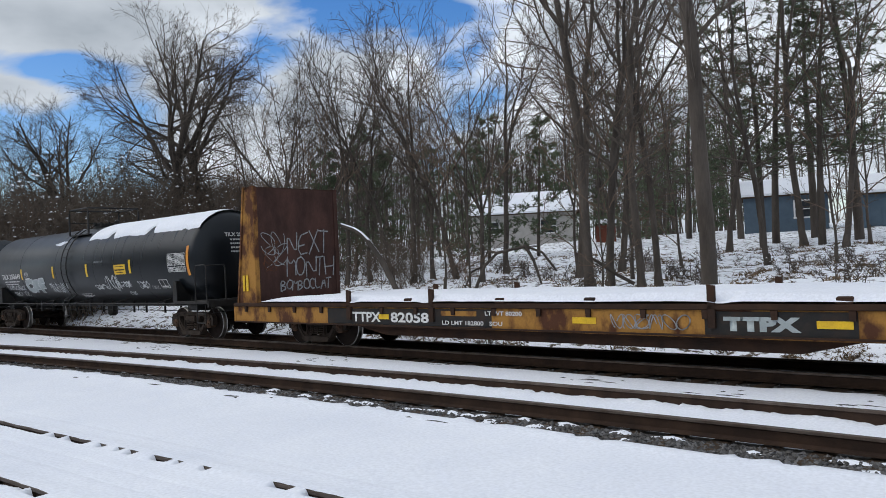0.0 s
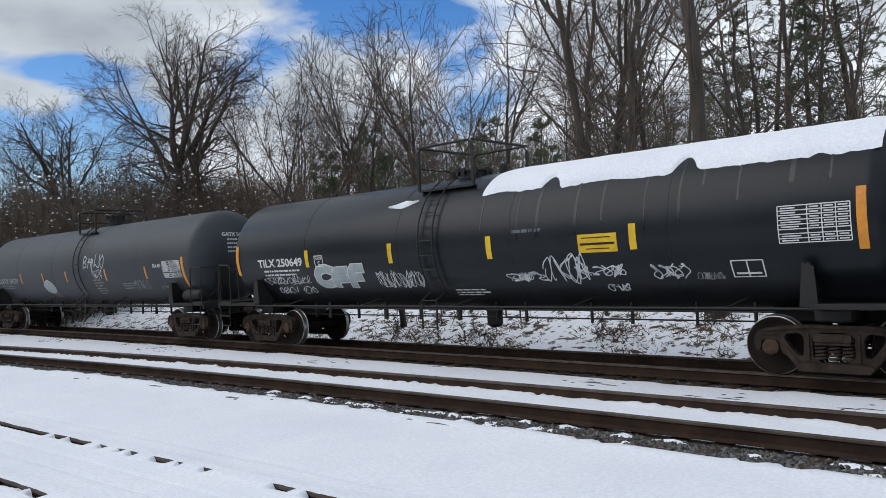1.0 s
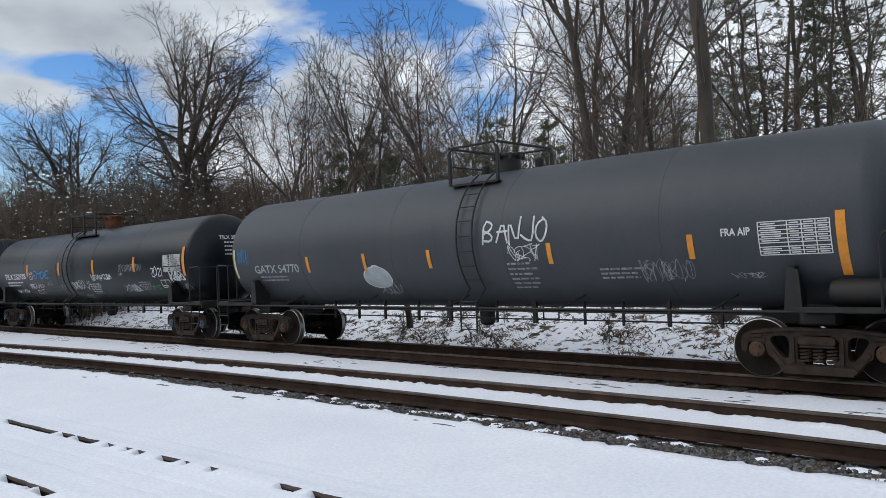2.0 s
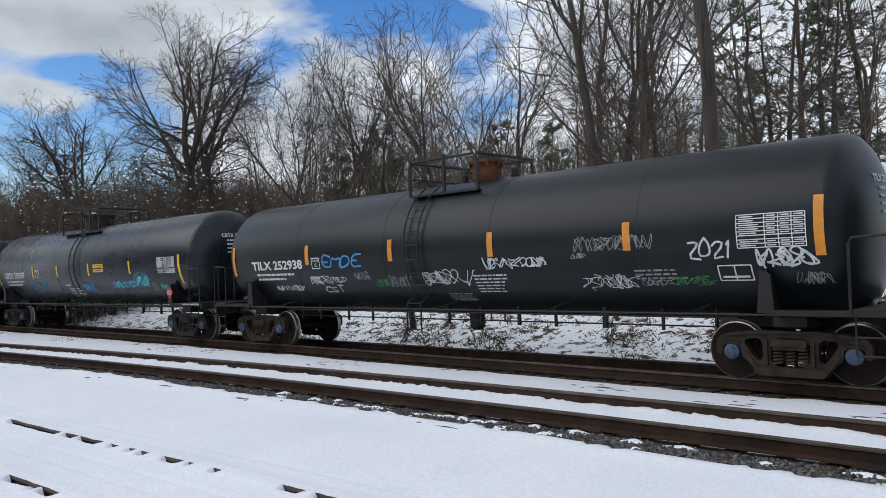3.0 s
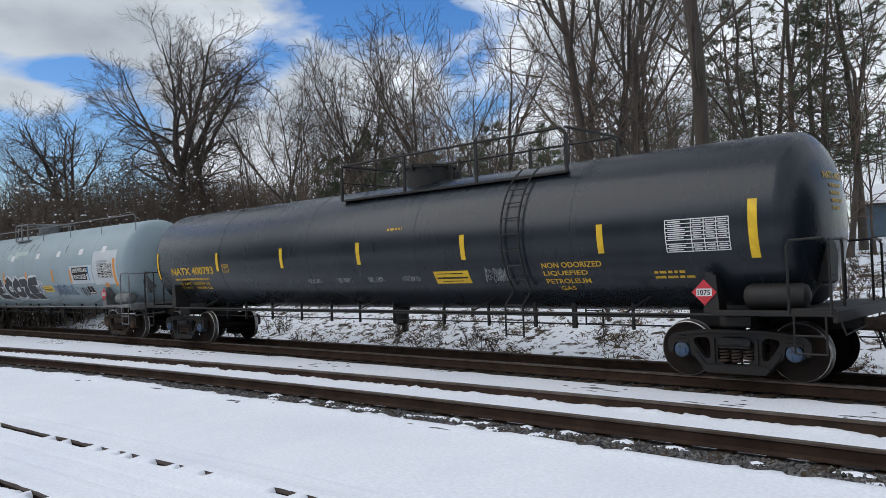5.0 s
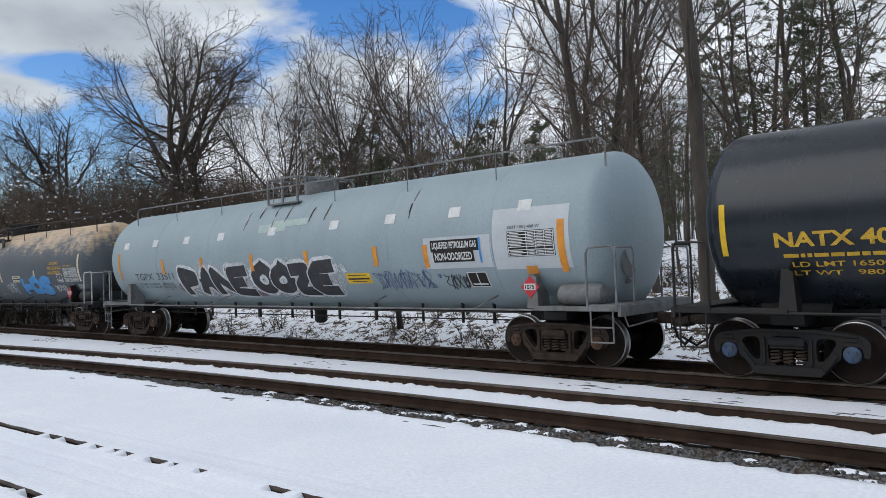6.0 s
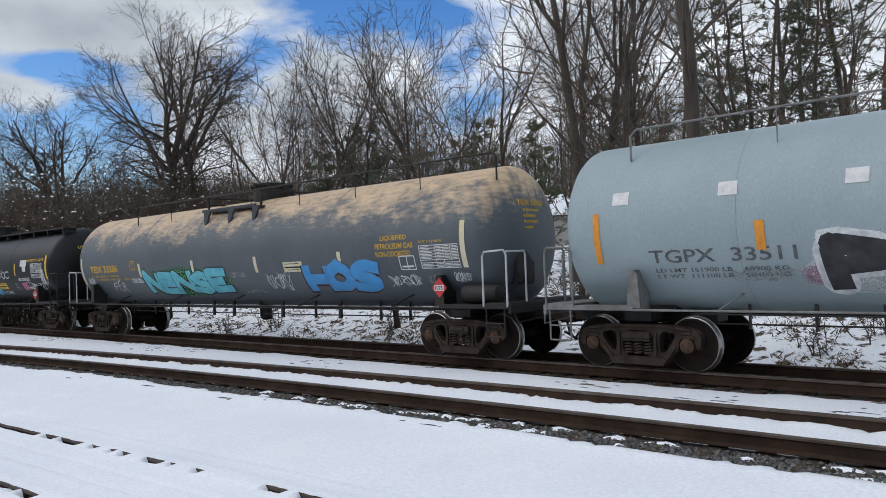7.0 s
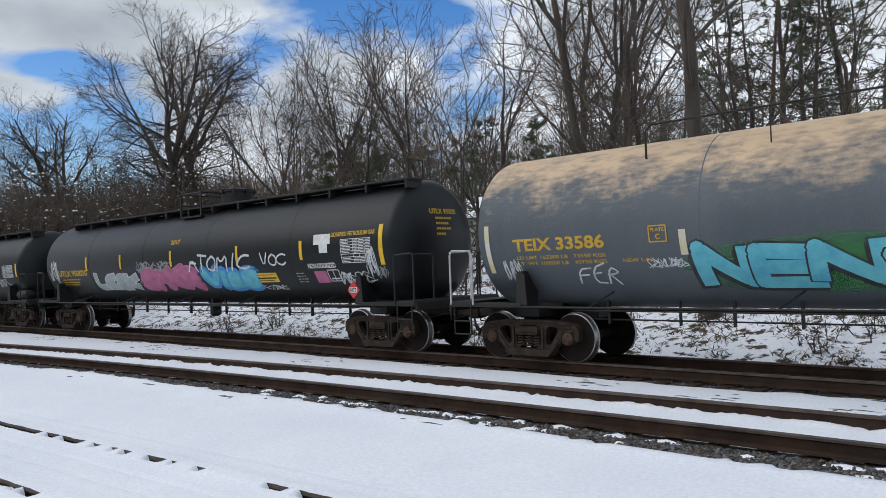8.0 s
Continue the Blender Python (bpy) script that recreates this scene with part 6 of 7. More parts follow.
def mist(name, col, alpha):
    """A thin mist of spray paint that lets the coat below show through."""
    m = mat(name, col, tuple(c * .8 for c in col), 0.7, 0, 5.0, 60.0, 0.0)
    m.node_tree.nodes["Principled BSDF"].inputs["Alpha"].default_value = alpha
    return m


MISTTEAL = mist("teal_paint_mist", (0.12, 0.42, 0.50), 0.17)
MISTWHITE = mist("white_paint_mist", (0.72, 0.73, 0.74), 0.30)
MISTGREEN = mist("green_paint_mist", (0.07, 0.30, 0.10), 0.30)
MISTPINK = mist("pink_paint_mist", (0.50, 0.16, 0.28), 0.22)
GOLD = mat("yellow_stencil_paint", (0.62, 0.38, 0.03), (0.45, 0.27, 0.03), 0.6, 0, 8.0, 60.0, 0.02)
STENCILBLACK = mat("faded_black_stencil", (0.06, 0.065, 0.07), (0.14, 0.15, 0.155), 0.7, 0, 9.0, 60.0, 0.02)
WET = mat("wet_black_paint", (0.0050, 0.0068, 0.0090), (0.008, 0.010, 0.012), 0.24, 0, 0.8, 45.0, 0.0, (0.35, 0.75), 6.0)
PATCH = mat("fresh_light_grey_paint", (0.52, 0.55, 0.56), (0.46, 0.49, 0.50), 0.55, 0, 2.0, 40.0, 0.03)
PALEBAR = mat("faded_reflector", (0.60, 0.52, 0.25), (0.62, 0.60, 0.54), 0.5, 0, 3.0, 60.0, 0.02)

# car with snow on its back
s = Shell("t1")
s.text("TILX 250649", -6.7, -4.85, -.50, -.28, WHITE, .03)
s.lines(-6.5, -5.0, -.58, 2, WHITE, .05, .11, 2)
s.frame_box(-4.35, -4.05, -.53, -.27, WHITE)
for x, a0, a1 in ((-7.62, -.70, .10), (-4.65, -.54, -.12), (-1.74, -.54, -.10), (1.02, -.55, -.10), (4.1, -.50, -.06), (7.56, -.66, .22)):
    s.bar(x, a0, a1, ORANGE if abs(x) > 7 else YELLOW, .13)
s.sign(3.03, 3.80, -.52, -.19)
s.table(6.45, 7.42, -.52, .02)
s.frame_box(5.68, 6.16, -1.08, -.77, WHITE, 2)
s.scrawl("OBKV 270", -6.2, -4.7, -1.35, -1.10, SPRAY, 3, .03)
s.tag(-6.6, -4.7, -1.05, -.72, SPRAY, 4, .028, 8)
s.piece("CFF", -4.45, -2.65, -1.22, -.50, SPRAYSILVER, SPRAY, 5, .2, .03, .05, .05, 1, None, None, 1.3, True)
s.tag(-2.3, -.9, -1.30, -.62, SPRAY, 7, .03, 7)
s.tag(1.3, 2.2, -1.12, -.82, SPRAY, 8, .03, 4)
s.tag(2.2, 3.1, -1.25, -.38, SPRAY, 9, .04, 3)
s.tag(2.9, 3.8, -1.05, -.72, SPRAY, 10, .04, 3)
s.tag(3.4, 3.8, -1.45, -1.15, SPRAY, 11, .03, 2)
s.tag(4.35, 5.0, -1.15, -.72, SPRAY, 12, .035, 3)
s.tag(5.1, 5.5, -1.15, -.95, SPRAYDIM, 13, .02, 4)
s.lines(-.2, .7, -1.28, 3, WHITE, .04, .09, 5)
s.lines(1.6, 2.3, -.02, 1, STENCILBLACK, .06, .1, 6)
# meltwater running down from the snow
rw = random.Random(31)
for k in range(11):
    x = 1.0 + k * .62 + rw.uniform(-.2, .2)
    s.panel("wet_streak", x, x + rw.uniform(.025, .08), rw.uniform(-.3, .5), .95, WET, "wet streak of meltwater" if k == 0 else "", .004)
# its snow: a blanket over the top with ragged edges
vs, fs = [], []
xs_, na = steps((.7, 7.9, .06)), 26
for x in xs_:
    lo = .98 - .08 * noise.noise((x * 1.3, 0, 0)) - .15 * max(0, noise.noise((x * .8 + 3, 1, 0))) + .62 * max(0, noise.noise((x * 1.9, 5, 0)) - .12) + .03 * noise.noise((x * 7, 2, 0))
    for j in range(na):
        f = j / (na - 1)
        a = lo + (2.9 - lo) * f
        th = .05 * min(1, f * 14, (1 - f) * 10) ** .6 * min(1, (x - .68) / .5, (7.95 - x) / .3) ** .5 + .002
        y, z = arc(s.R, s.zc, a * s.R / 1.46, th + .008 * noise.noise((x * 3, a * 3, 1)))
        vs.append((x, y, z))
fs = [(i * na + j, (i + 1) * na + j, (i + 1) * na + j + 1, i * na + j + 1) for i in range(len(xs_) - 1) for j in range(na - 1)]
part("snow_blanket", mesh_of("snow_blanket", vs, fs, SNOW, True), None, s.car, "thick snow with a melting ragged edge")
g = Geo()
for x0_, x1_, a_ in ((-2.0, -1.1, .92),):
    n = 12
    vs = []
    for i in range(n + 1):
        x = x0_ + (x1_ - x0_) * i / n
        for f, o in ((0, .002), (.5, .05), (1, .002)):
            y, z = arc(s.R, s.zc, a_ + .10 * i / n + (f - .5) * .22 * (1.05 - abs(2 * i / n - 1)), o)
            vs.append((x, y, z))
    g.add(vs, [(i * 3 + j, (i + 1) * 3 + j, (i + 1) * 3 + j + 1, i * 3 + j + 1) for i in range(n) for j in range(2)])
part("snow_patch", g, SNOW, s.car, smooth=True)

s = Shell("g")
s.text("GATX 54770", -6.86, -4.95, -.58, -.36, SPRAYSILVER, .015)
s.lines(-6.7, -5.2, -.66, 2, SPRAYDIM, .05, .10, 3)
for x in (-4.55, -2.46, -.42, 2.63, 5.34):
    s.bar(x, -.60, -.20, ORANGE, .10)
s.bar(-7.74, -.7, .1, PALEBAR, .08)
s.bar(7.56, -.95, .02, ORANGE, .13)
s.scrawl("BANJO", 1.1, 2.6, -.18, .32, SPRAY, 6, .04)
s.tag(1.7, 2.4, -.55, -.15, SPRAY, 21, .025, 2)
s.lines(1.6, 2.3, -.55, 6, SPRAYDIM, .04, .11, 4)
s.piece("O", -2.6, -1.75, -1.1, -.5, SPRAYSILVER, SPRAY, 7, .26, .03, 0)
s.tag(-2.3, -1.6, -1.35, -.9, SPRAYDIM, 22, .04, 3)
s.lines(3.6, 4.6, -.72, 3, SPRAYDIM, .04, .09, 5)
s.text("FRA AIP", 5.85, 6.3, -.26, -.14, WHITE, .02)
s.table(6.42, 7.42, -.58, -.08)
s.tag(4.4, 5.3, -1.1, -.5, SPRAYDIM, 23, .018, 6)
s.tag(5.9, 6.4, -1.0, -.85, SPRAYDIM, 24, .018, 3)
s.tag(-7.6, -7.1, -.4, .2, SPRAYBLUE, 25, .03, 3)

s = Shell("t2")
s.text("TILX 252938", -6.7, -4.5, -.52, -.28, WHITE, .03)
s.lines(-6.55, -4.9, -.62, 2, WHITE, .06, .13, 2)
s.frame_box(-4.1, -3.8, -.52, -.26, WHITE)
for x in (-4.28, -1.29, 1.56, 4.54):
    s.bar(x, -.42, .06, ORANGE, .14)
s.bar(-7.55, -.66, .14, ORANGE, .12)
s.bar(7.60, -.62, .26, ORANGE, .14)
s.scrawl("EMDE", -3.7, -2.3, -.50, -.24, SPRAYSKY, 8, .045)
s.tag(-5.9, -4.7, -1.2, -.95, SPRAY, 31, .03, 6)
s.tag(-4.3, -3.0, -1.0, -.68, SPRAY, 32, .035, 5)
s.scrawl("CST", -3.9, -3.2, -1.25, -1.02, SPRAY, 9)
s.tag(-2.6, -2.1, -.9, -.6, SPRAYDIM, 33, .02, 4)
s.tag(-2.0, -1.5, -1.1, -.8, SPRAYGREEN, 34, .025, 4)
s.tag(-1.5, -.8, -1.15, -.7, SPRAYDIM, 35, .02, 6)
s.tag(-.4, 1.0, -1.1, -.6, SPRAY, 36, .035, 5)
s.tag(1.35, 2.8, -.72, -.40, SPRAY, 37, .04, 8)
s.lines(1.0, 1.9, -.80, 6, SPRAY, .035, .085, 6)
s.lines(.1, .9, -1.3, 4, SPRAYDIM, .035, .08, 7)
s.tag(3.4, 3.7, -.55, -.4, SPRAYDIM, 38, .02, 3)
s.tag(3.5, 5.0, -.45, -.1, SPRAYDIM, 39, .022, 8)
s.tag(3.5, 4.6, -1.25, -.8, SPRAY, 40, .03, 4)
s.lines(4.6, 5.6, -.78, 3, SPRAYDIM, .035, .08, 8)
s.tag(4.7, 5.3, -1.15, -.95, SPRAYDIM, 41, .025, 5)
s.tag(5.3, 5.95, -1.15, -.9, SPRAYGREEN, 42, .025, 5)
s.scrawl("2021", 5.6, 6.35, -.62, -.30, SPRAY, 10, .035)
s.table(6.42, 7.42, -.46, .04)
s.tag(6.7, 7.5, -.85, -.42, SPRAY, 43, .06, 3)
s.frame_box(6.06, 6.58, -1.02, -.74, WHITE, 2)
s.tag(7.2, 7.7, -1.15, -.85, SPRAYDIM, 44, .02, 5)

s = Shell("c")
s.text("CBTX 739597", -6.9, -4.73, -.46, -.20, WHITE, .03)
s.lines(-6.8, -4.9, -.56, 2, WHITE, .06, .14, 2)
s.frame_box(-3.6, -3.25, -.42, -.14, WHITE)
for x in (-3.85, -1.51, 1.19, 4.26):
    s.bar(x, -.46, -.02, YELLOW, .12)
s.bar(-7.55, -.78, 0, YELLOW, .10)
s.bar(7.42, -.82, .08, YELLOW, .13)
s.sign(1.58, 2.36, -.34, -.06)
s.table(6.12, 7.16, -.46, .02)
s.tag(-4.6, -2.8, -1.05, -.6, SPRAYBLUE, 51, .05, 6)
s.tag(.4, 1.3, -1.15, -.7, SPRAYSKY, 52, .035, 5)
s.haze(2.75, 4.35, -1.02, -.66, MISTTEAL, 1)
s.haze(4.35, 5.5, -1.02, -.34, MISTTEAL, 2)
s.haze(.3, 1.0, -1.1, -.68, MISTTEAL, 3)
s.haze(5.95, 6.55, -1.1, -.84, MISTTEAL, 4)
s.tag(2.8, 4.3, -1.0, -.66, SPRAYTEAL, 53, .042, 3)
s.tag(4.5, 5.3, -.95, -.5, SPRAYTEAL, 54, .045, 2)
s.lines(5.4, 5.8, -.80, 4, SPRAYDIM, .035, .09, 3)
s.scrawl("RICO", 6.0, 6.5, -1.06, -.86, SPRAYTEAL, 11, .045)
s.tag(7.2, 7.6, -1.15, -.7, SPRAYDIM, 55, .02, 5)
s.lines(-1.1, -.5, -.78, 1, WHITE, .05, .1, 3)
s.lines(-.9, .2, -.95, 5, WHITE, .03, .085, 4)

s = Shell("n")
s.text("NATX 400793", -8.4, -6.1, -.50, -.27, GOLD, .03)
s.lines(-8.3, -6.4, -.60, 1, GOLD, .06, .11, 2)
s.text("LD LMT 165000 LB", -8.2, -6.5, -.82, -.73, GOLD, .015)
s.text("LT WT   98000 LB", -8.2, -6.5, -.97, -.88, GOLD, .015)
s.frame_box(-5.6, -5.3, -.45, -.25, GOLD)
for x in (-5.84, -2.86, .05, 3.18, 6.31):
    s.bar(x, -.42, .08, YELLOW, .12)
s.bar(-9.15, -.6, .2, YELLOW, .09)
s.bar(8.92, -.60, .30, YELLOW, .14)
s.sign(2.25, 3.2, -.95, -.65)
for k, w in enumerate(("NON ODORIZED", "LIQUEFIED", "PETROLEUM", "GAS")):
    s.text(w, 5.0 + (.25 if w == "GAS" else 0), 5.0 + .105 * len(w) + (.25 if w == "GAS" else 0), -.66 - k * .17, -.55 - k * .17, GOLD, .02)
s.table(7.52, 8.56, -.45, .06)
s.lines(7.2, 7.9, -.78, 2, GOLD, .05, .1, 4)
s.lines(1.0, 1.6, .34, 1, GOLD, .05, .1, 4)
for k in range(4):
    s.tag(-2.0 + k * 1.1, -1.5 + k * 1.1, -.9, -.7, SPRAYDIM, 60 + k, .018, 4)
s.tag(3.6, 4.2, -1.0, -.55, SPRAYDIM, 65, .02, 6)

MINT = mat("pale_mint_paint", (0.40, 0.48, 0.43), (0.33, 0.42, 0.40), 0.55, 0, 5.0, 40.0, 0.05)
s = Shell("tg")
s.text("TGPX  33511", -7.52, -5.2, -.72, -.49, STENCILBLACK, .012)
s.text("LD LMT 151900 LB    68900 KG", -7.46, -5.35, -.90, -.82, STENCILBLACK, .012)
s.text("LT WT  111100 LB    50400 KG", -7.46, -5.35, -1.02, -.94, STENCILBLACK, .012)
for x in (-5.69, -3.52, -1.10, 1.18, 3.6):
    s.bar(x, -.55, -.10, ORANGE, .14)
s.bar(-8.45, -.70, .18, ORANGE, .12)
s.bar(8.45, -.80, .18, ORANGE, .15)
for k, x in enumerate((-7.99, -6.16, -4.36, -2.57, -.24, 2.18, 4.05, 5.9, 7.63)):
    s.panel("white_square", x - .15, x + .15, .30 + .012 * k, .52 + .012 * k, WHITE, "square of fresh white paint", .009)
s.panel("paint_patch", 5.08, 6.86, -.66, 0, PATCH, "square patch of lighter paint", .004)
s.panel("paint_patch", 6.90, 8.62, -.72, .46, PATCH, "square patch of lighter paint", .004)
s.panel("paint_patch", -.85, .3, .44, .66, MINT, "brushed patch of pale mint paint", .005)
s.panel("paint_patch", -.3, 1.15, .56, .74, MINT, "brushed patch of pale mint paint", .0062)
rs = random.Random(6)
for k, x in enumerate((-1.55, -1.02, -.35, .18, 1.18, 1.75, 4.6)):
    for j in range(3):
        a = rs.uniform(.35, 1.1)
        s.panel("scuff", x - .012 + .02 * j, x + rs.uniform(.005, .02) + .02 * j, a, a + rs.uniform(.08, .4), (TARBLACK, TARBLACK, RUSTY)[j], "dark scrape along a seam", .0075 + .0005 * j)
s.bar(5.12, -.62, -.14, ORANGE, .13)
for body, a0, a1, x0, x1 in (("LIQUEFIED PETROLEUM GAS", -.26, -.10, 5.33, 6.50), ("NON-ODORIZED", -.48, -.32, 5.38, 6.36)):
    s.panel("label_ground", x0 - .05, x1 + .05, a0 - .04, a1 + .04, TARBLACK, out=.010)
    s.text(body, x0, x1, a0, a1, WHITE, .02, .014)
s.panel("blue_mark", 6.55, 6.60, -.55, -.05, SPRAYSKY, out=.012)
s.table(7.27, 8.29, -.45, 0, WHITE, TARBLACK)
s.text("DOT 105 J 400 W", 7.27, 8.0, .04, .12, STENCILBLACK, .02, .012)
s.panel("panel_ground", 6.12, 6.60, -1.12, -.76, TARBLACK)
s.frame_box(6.12, 6.60, -1.12, -.76, WHITE, 2)
s.panel("faded_mark", 7.6, 7.85, -.86, -.66, ORANGE)
s.sign(2.46, 3.28, -.98, -.70)
s.haze(-5.2, -1.0, -1.5, -.28, MISTWHITE, 5)
s.haze(-1.6, 2.5, -1.5, -.22, MISTWHITE, 6)
s.piece("PANE", -4.85, -1.25, -1.42, -.36, SPRAYBLACK, SPRAY, 12, .31, .045, -.06, .03, 0, SPRAY, None, 1.1, True, .1)
s.piece("OOZE", -1.3, 2.15, -1.42, -.30, SPRAYBLACK, SPRAY, 13, .33, .045, .08, .03, 1, SPRAY, None, 1.08, True, .1)
s.haze(-5.2, -4.4, -1.25, -.8, MISTPINK, 7, 2)
s.haze(-1.7, -.9, -1.45, -1.15, MISTPINK, 8, 2)
s.tag(1.9, 2.5, -.72, -.4, SPRAY, 71, .05, 3)
s.tag(3.4, 5.1, -1.3, -.55, SPRAYNAVY, 72, .035, 7)
s.tag(5.3, 5.4, -.9, -.75, SPRAYNAVY, 73, .015, 1)
s.tag(5.5, 6.1, -1.25, -.75, SPRAYBLACK, 74, .04, 3)
s.tag(-6.2, -5.0, -1.15, -.85, SPRAYDIM, 75, .02, 5)

# the worn sandy top of the next car is paint that has weathered off along its back
WORN = mat("slate_paint_worn_to_sand", (0.070, 0.084, 0.097), (0.100, 0.112, 0.122), 0.5, 0, 0.9, 45.0, 0.08, (0.35, 0.7), 3.0)
n, l = WORN.node_tree.nodes, WORN.node_tree.links
pb = n["Principled BSDF"]
old = pb.inputs["Base Color"].links[0].from_socket
tc, sep, nz = n.new("ShaderNodeTexCoord"), n.new("ShaderNodeSeparateXYZ"), n.new("ShaderNodeTexNoise")
mp = n.new("ShaderNodeMapping")
mp.inputs["Scale"].default_value = (.95, 2.0, .42)
l.new(tc.outputs["Object"], sep.inputs[0]); l.new(tc.outputs["Object"], mp.inputs[0]); l.new(mp.outputs[0], nz.inputs["Vector"])
nz.inputs["Scale"].default_value, nz.inputs["Detail"].default_value, nz.inputs["Roughness"].default_value = 1.3, 8.0, .62
ad = n.new("ShaderNodeMath"); ad.operation = "MULTIPLY_ADD"; ad.inputs[1].default_value = 2.2
l.new(nz.outputs["Fac"], ad.inputs[0]); l.new(sep.outputs["Z"], ad.inputs[2])
mr = n.new("ShaderNodeMapRange")
mr.inputs["From Min"].default_value, mr.inputs["From Max"].default_value, mr.inputs["To Max"].default_value = 4.08, 4.86, .97
l.new(ad.outputs[0], mr.inputs["Value"])
mx = n.new("ShaderNodeMix"); mx.data_type = "RGBA"
mx.inputs[7].default_value = (.60, .43, .265, 1)
# fine horizontal scuffs where the sand shows through
sc = n.new("ShaderNodeMapping"); sc.inputs["Scale"].default_value = (2.5, 3.0, 9.0)
sn = n.new("ShaderNodeTexNoise"); sn.inputs["Scale"].default_value, sn.inputs["Detail"].default_value = 1.6, 6.0
l.new(tc.outputs["Object"], sc.inputs[0]); l.new(sc.outputs[0], sn.inputs["Vector"])
sa_ = n.new("ShaderNodeMath"); sa_.operation = "MULTIPLY_ADD"; sa_.inputs[1].default_value, sa_.inputs[2].default_value = 1.5, -.78
l.new(sn.outputs["Fac"], sa_.inputs[0])
sm = n.new("ShaderNodeMath"); sm.operation = "ADD"; sm.use_clamp = True
l.new(mr.outputs[0], sm.inputs[0]); l.new(sa_.outputs[0], sm.inputs[1])
gate = n.new("ShaderNodeMath"); gate.operation = "MULTIPLY"
gr_ = n.new("ShaderNodeMapRange"); gr_.inputs["From Min"].default_value, gr_.inputs["From Max"].default_value = 3.75, 4.45
l.new(ad.outputs[0], gr_.inputs["Value"]); l.new(gr_.outputs[0], gate.inputs[0]); l.new(sm.outputs[0], gate.inputs[1])
l.new(gate.outputs[0], mx.inputs[0]); l.new(old, mx.inputs[6]); l.new(mx.outputs[2], pb.inputs["Base Color"])
s = Shell("te")
s.tank.data.materials[0] = WORN
s.text("TEIX 33586", -7.99, -6.05, -.42, -.18, GOLD, .03)
s.text("LD LMT 162200 LB   73550 KGS", -7.95, -6.05, -.58, -.51, GOLD, .015)
s.text("LT  WT 100800 LB   45750 KGS", -7.95, -6.05, -.70, -.63, GOLD, .015)
s.text("NEW 1-92", -5.75, -5.2, -.70, -.63, GOLD, .015)
s.frame_box(-5.2, -4.9, -.36, -.10, GOLD)
for x in (-4.63, -1.56, 1.47, 4.75):
    s.bar(x, -.60, -.18, PALEBAR, .12)
s.bar(-8.6, -.85, .1, PALEBAR, .11)
s.bar(8.48, -.66, .30, PALEBAR, .13)
s.haze(-4.7, .2, -1.42, -.34, MISTGREEN, 9)
s.piece("NENSE", -4.5, .1, -1.30, -.44, SPRAYTEAL, SPRAYBLACK, 14, .25, .03, -.06, .05, 0, None, SPRAYBLACK, 1.12, True)
s.piece("HOS", 3.3, 5.95, -1.32, -.40, SPRAYSKY, SPRAYNAVY, 15, .28, .02, .0, .015, 1, None, OXIDE, 1.12, True)
s.sign(2.62, 3.36, -.62, -.36, PALEBAR)
s.tag(1.8, 2.7, -1.25, -.55, SPRAY, 81, .028, 4)
for k, w in enumerate(("LIQUEFIED", "PETROLEUM GAS", "NON-ODORIZED")):
    x0 = 6.15 if k == 0 else 5.98
    s.text(w, x0, x0 + .088 * len(w), -.02 - k * .17, .10 - k * .17, GOLD, .02)
s.table(7.30, 8.35, -.65, -.16)
s.text("DOT 112 J 340 W", 7.30, 7.95, -.12, -.05, GOLD, .02)
s.frame_box(6.68, 7.12, -.66, -.36, WHITE, 2)
s.tag(6.2, 7.1, -1.15, -.75, SPRAY, 82, .03, 5)
s.tag(7.35, 7.8, -1.1, -.75, SPRAYDIM, 83, .02, 4)
s.tag(8.1, 8.5, -1.05, -.7, SPRAY, 84, .022, 4)
s.scrawl("FER", -6.7, -5.9, -1.15, -.78, SPRAY, 16, .035)
s.tag(-5.3, -4.6, -.85, -.62, SPRAY, 85, .03, 5)
s.tag(-8.3, -7.9, -1.1, -.5, SPRAY, 86, .03, 4)
s.tag(.2, .9, -.75, -.55, SPRAYDIM, 87, .022, 4)
s.tag(.5, 1.4, -1.3, -1.1, SPRAYDIM, 88, .025, 5)
for x in (-1.2, 0.0, 1.15):
    part("platform_stay", Geo().plate([(x - .03, 3.72), (x + .28, 3.72), (x + .03, 3.28), (x - .03, 3.28)], -1.16, -1.10), SLATE, s.car)
part("platform_apron", Geo().box(-.02, -1.14, 3.74, 2.6, .05, .075, .01), SLATE, s.car)

s = Shell("u")
s.text("UTLX 950030", -8.0, -5.75, -.50, -.28, GOLD, .03)
s.lines(-7.8, -6.4, -.60, 3, GOLD, .04, .10, 2)
for x in (-5.69, -3.25, -.13, 3.26, 5.96):
    s.bar(x, -.32, .14, YELLOW, .11)
s.bar(8.74, -.52, .38, YELLOW, .13)
s.piece("LEEK", -5.3, -2.3, -1.1, -.45, SPRAYSILVER, SPRAY, 17, .23, .025, .1, .06, 1, None, None, 1.15, True)
s.piece("SMKR", -2.2, 1.25, -1.1, -.36, SPRAYPINK, SPRAYNAVY, 18, .27, .012, .1, .06, 1, SPRAYPINK, None, 1.15, True)
s.piece("VIBS", 1.4, 3.95, -1.1, -.45, SPRAYTEAL, SPRAYSKY, 19, .25, .035, .1, .06, 1, SPRAYSKY, None, 1.15, True)
s.scrawl("ATOMIC", .8, 3.7, -.50, -.08, SPRAY, 20, .06, .2, .07, .026)
s.scrawl("VOC", 4.3, 5.3, -.44, -.10, SPRAY, 21, .045, .1, .07, .026)
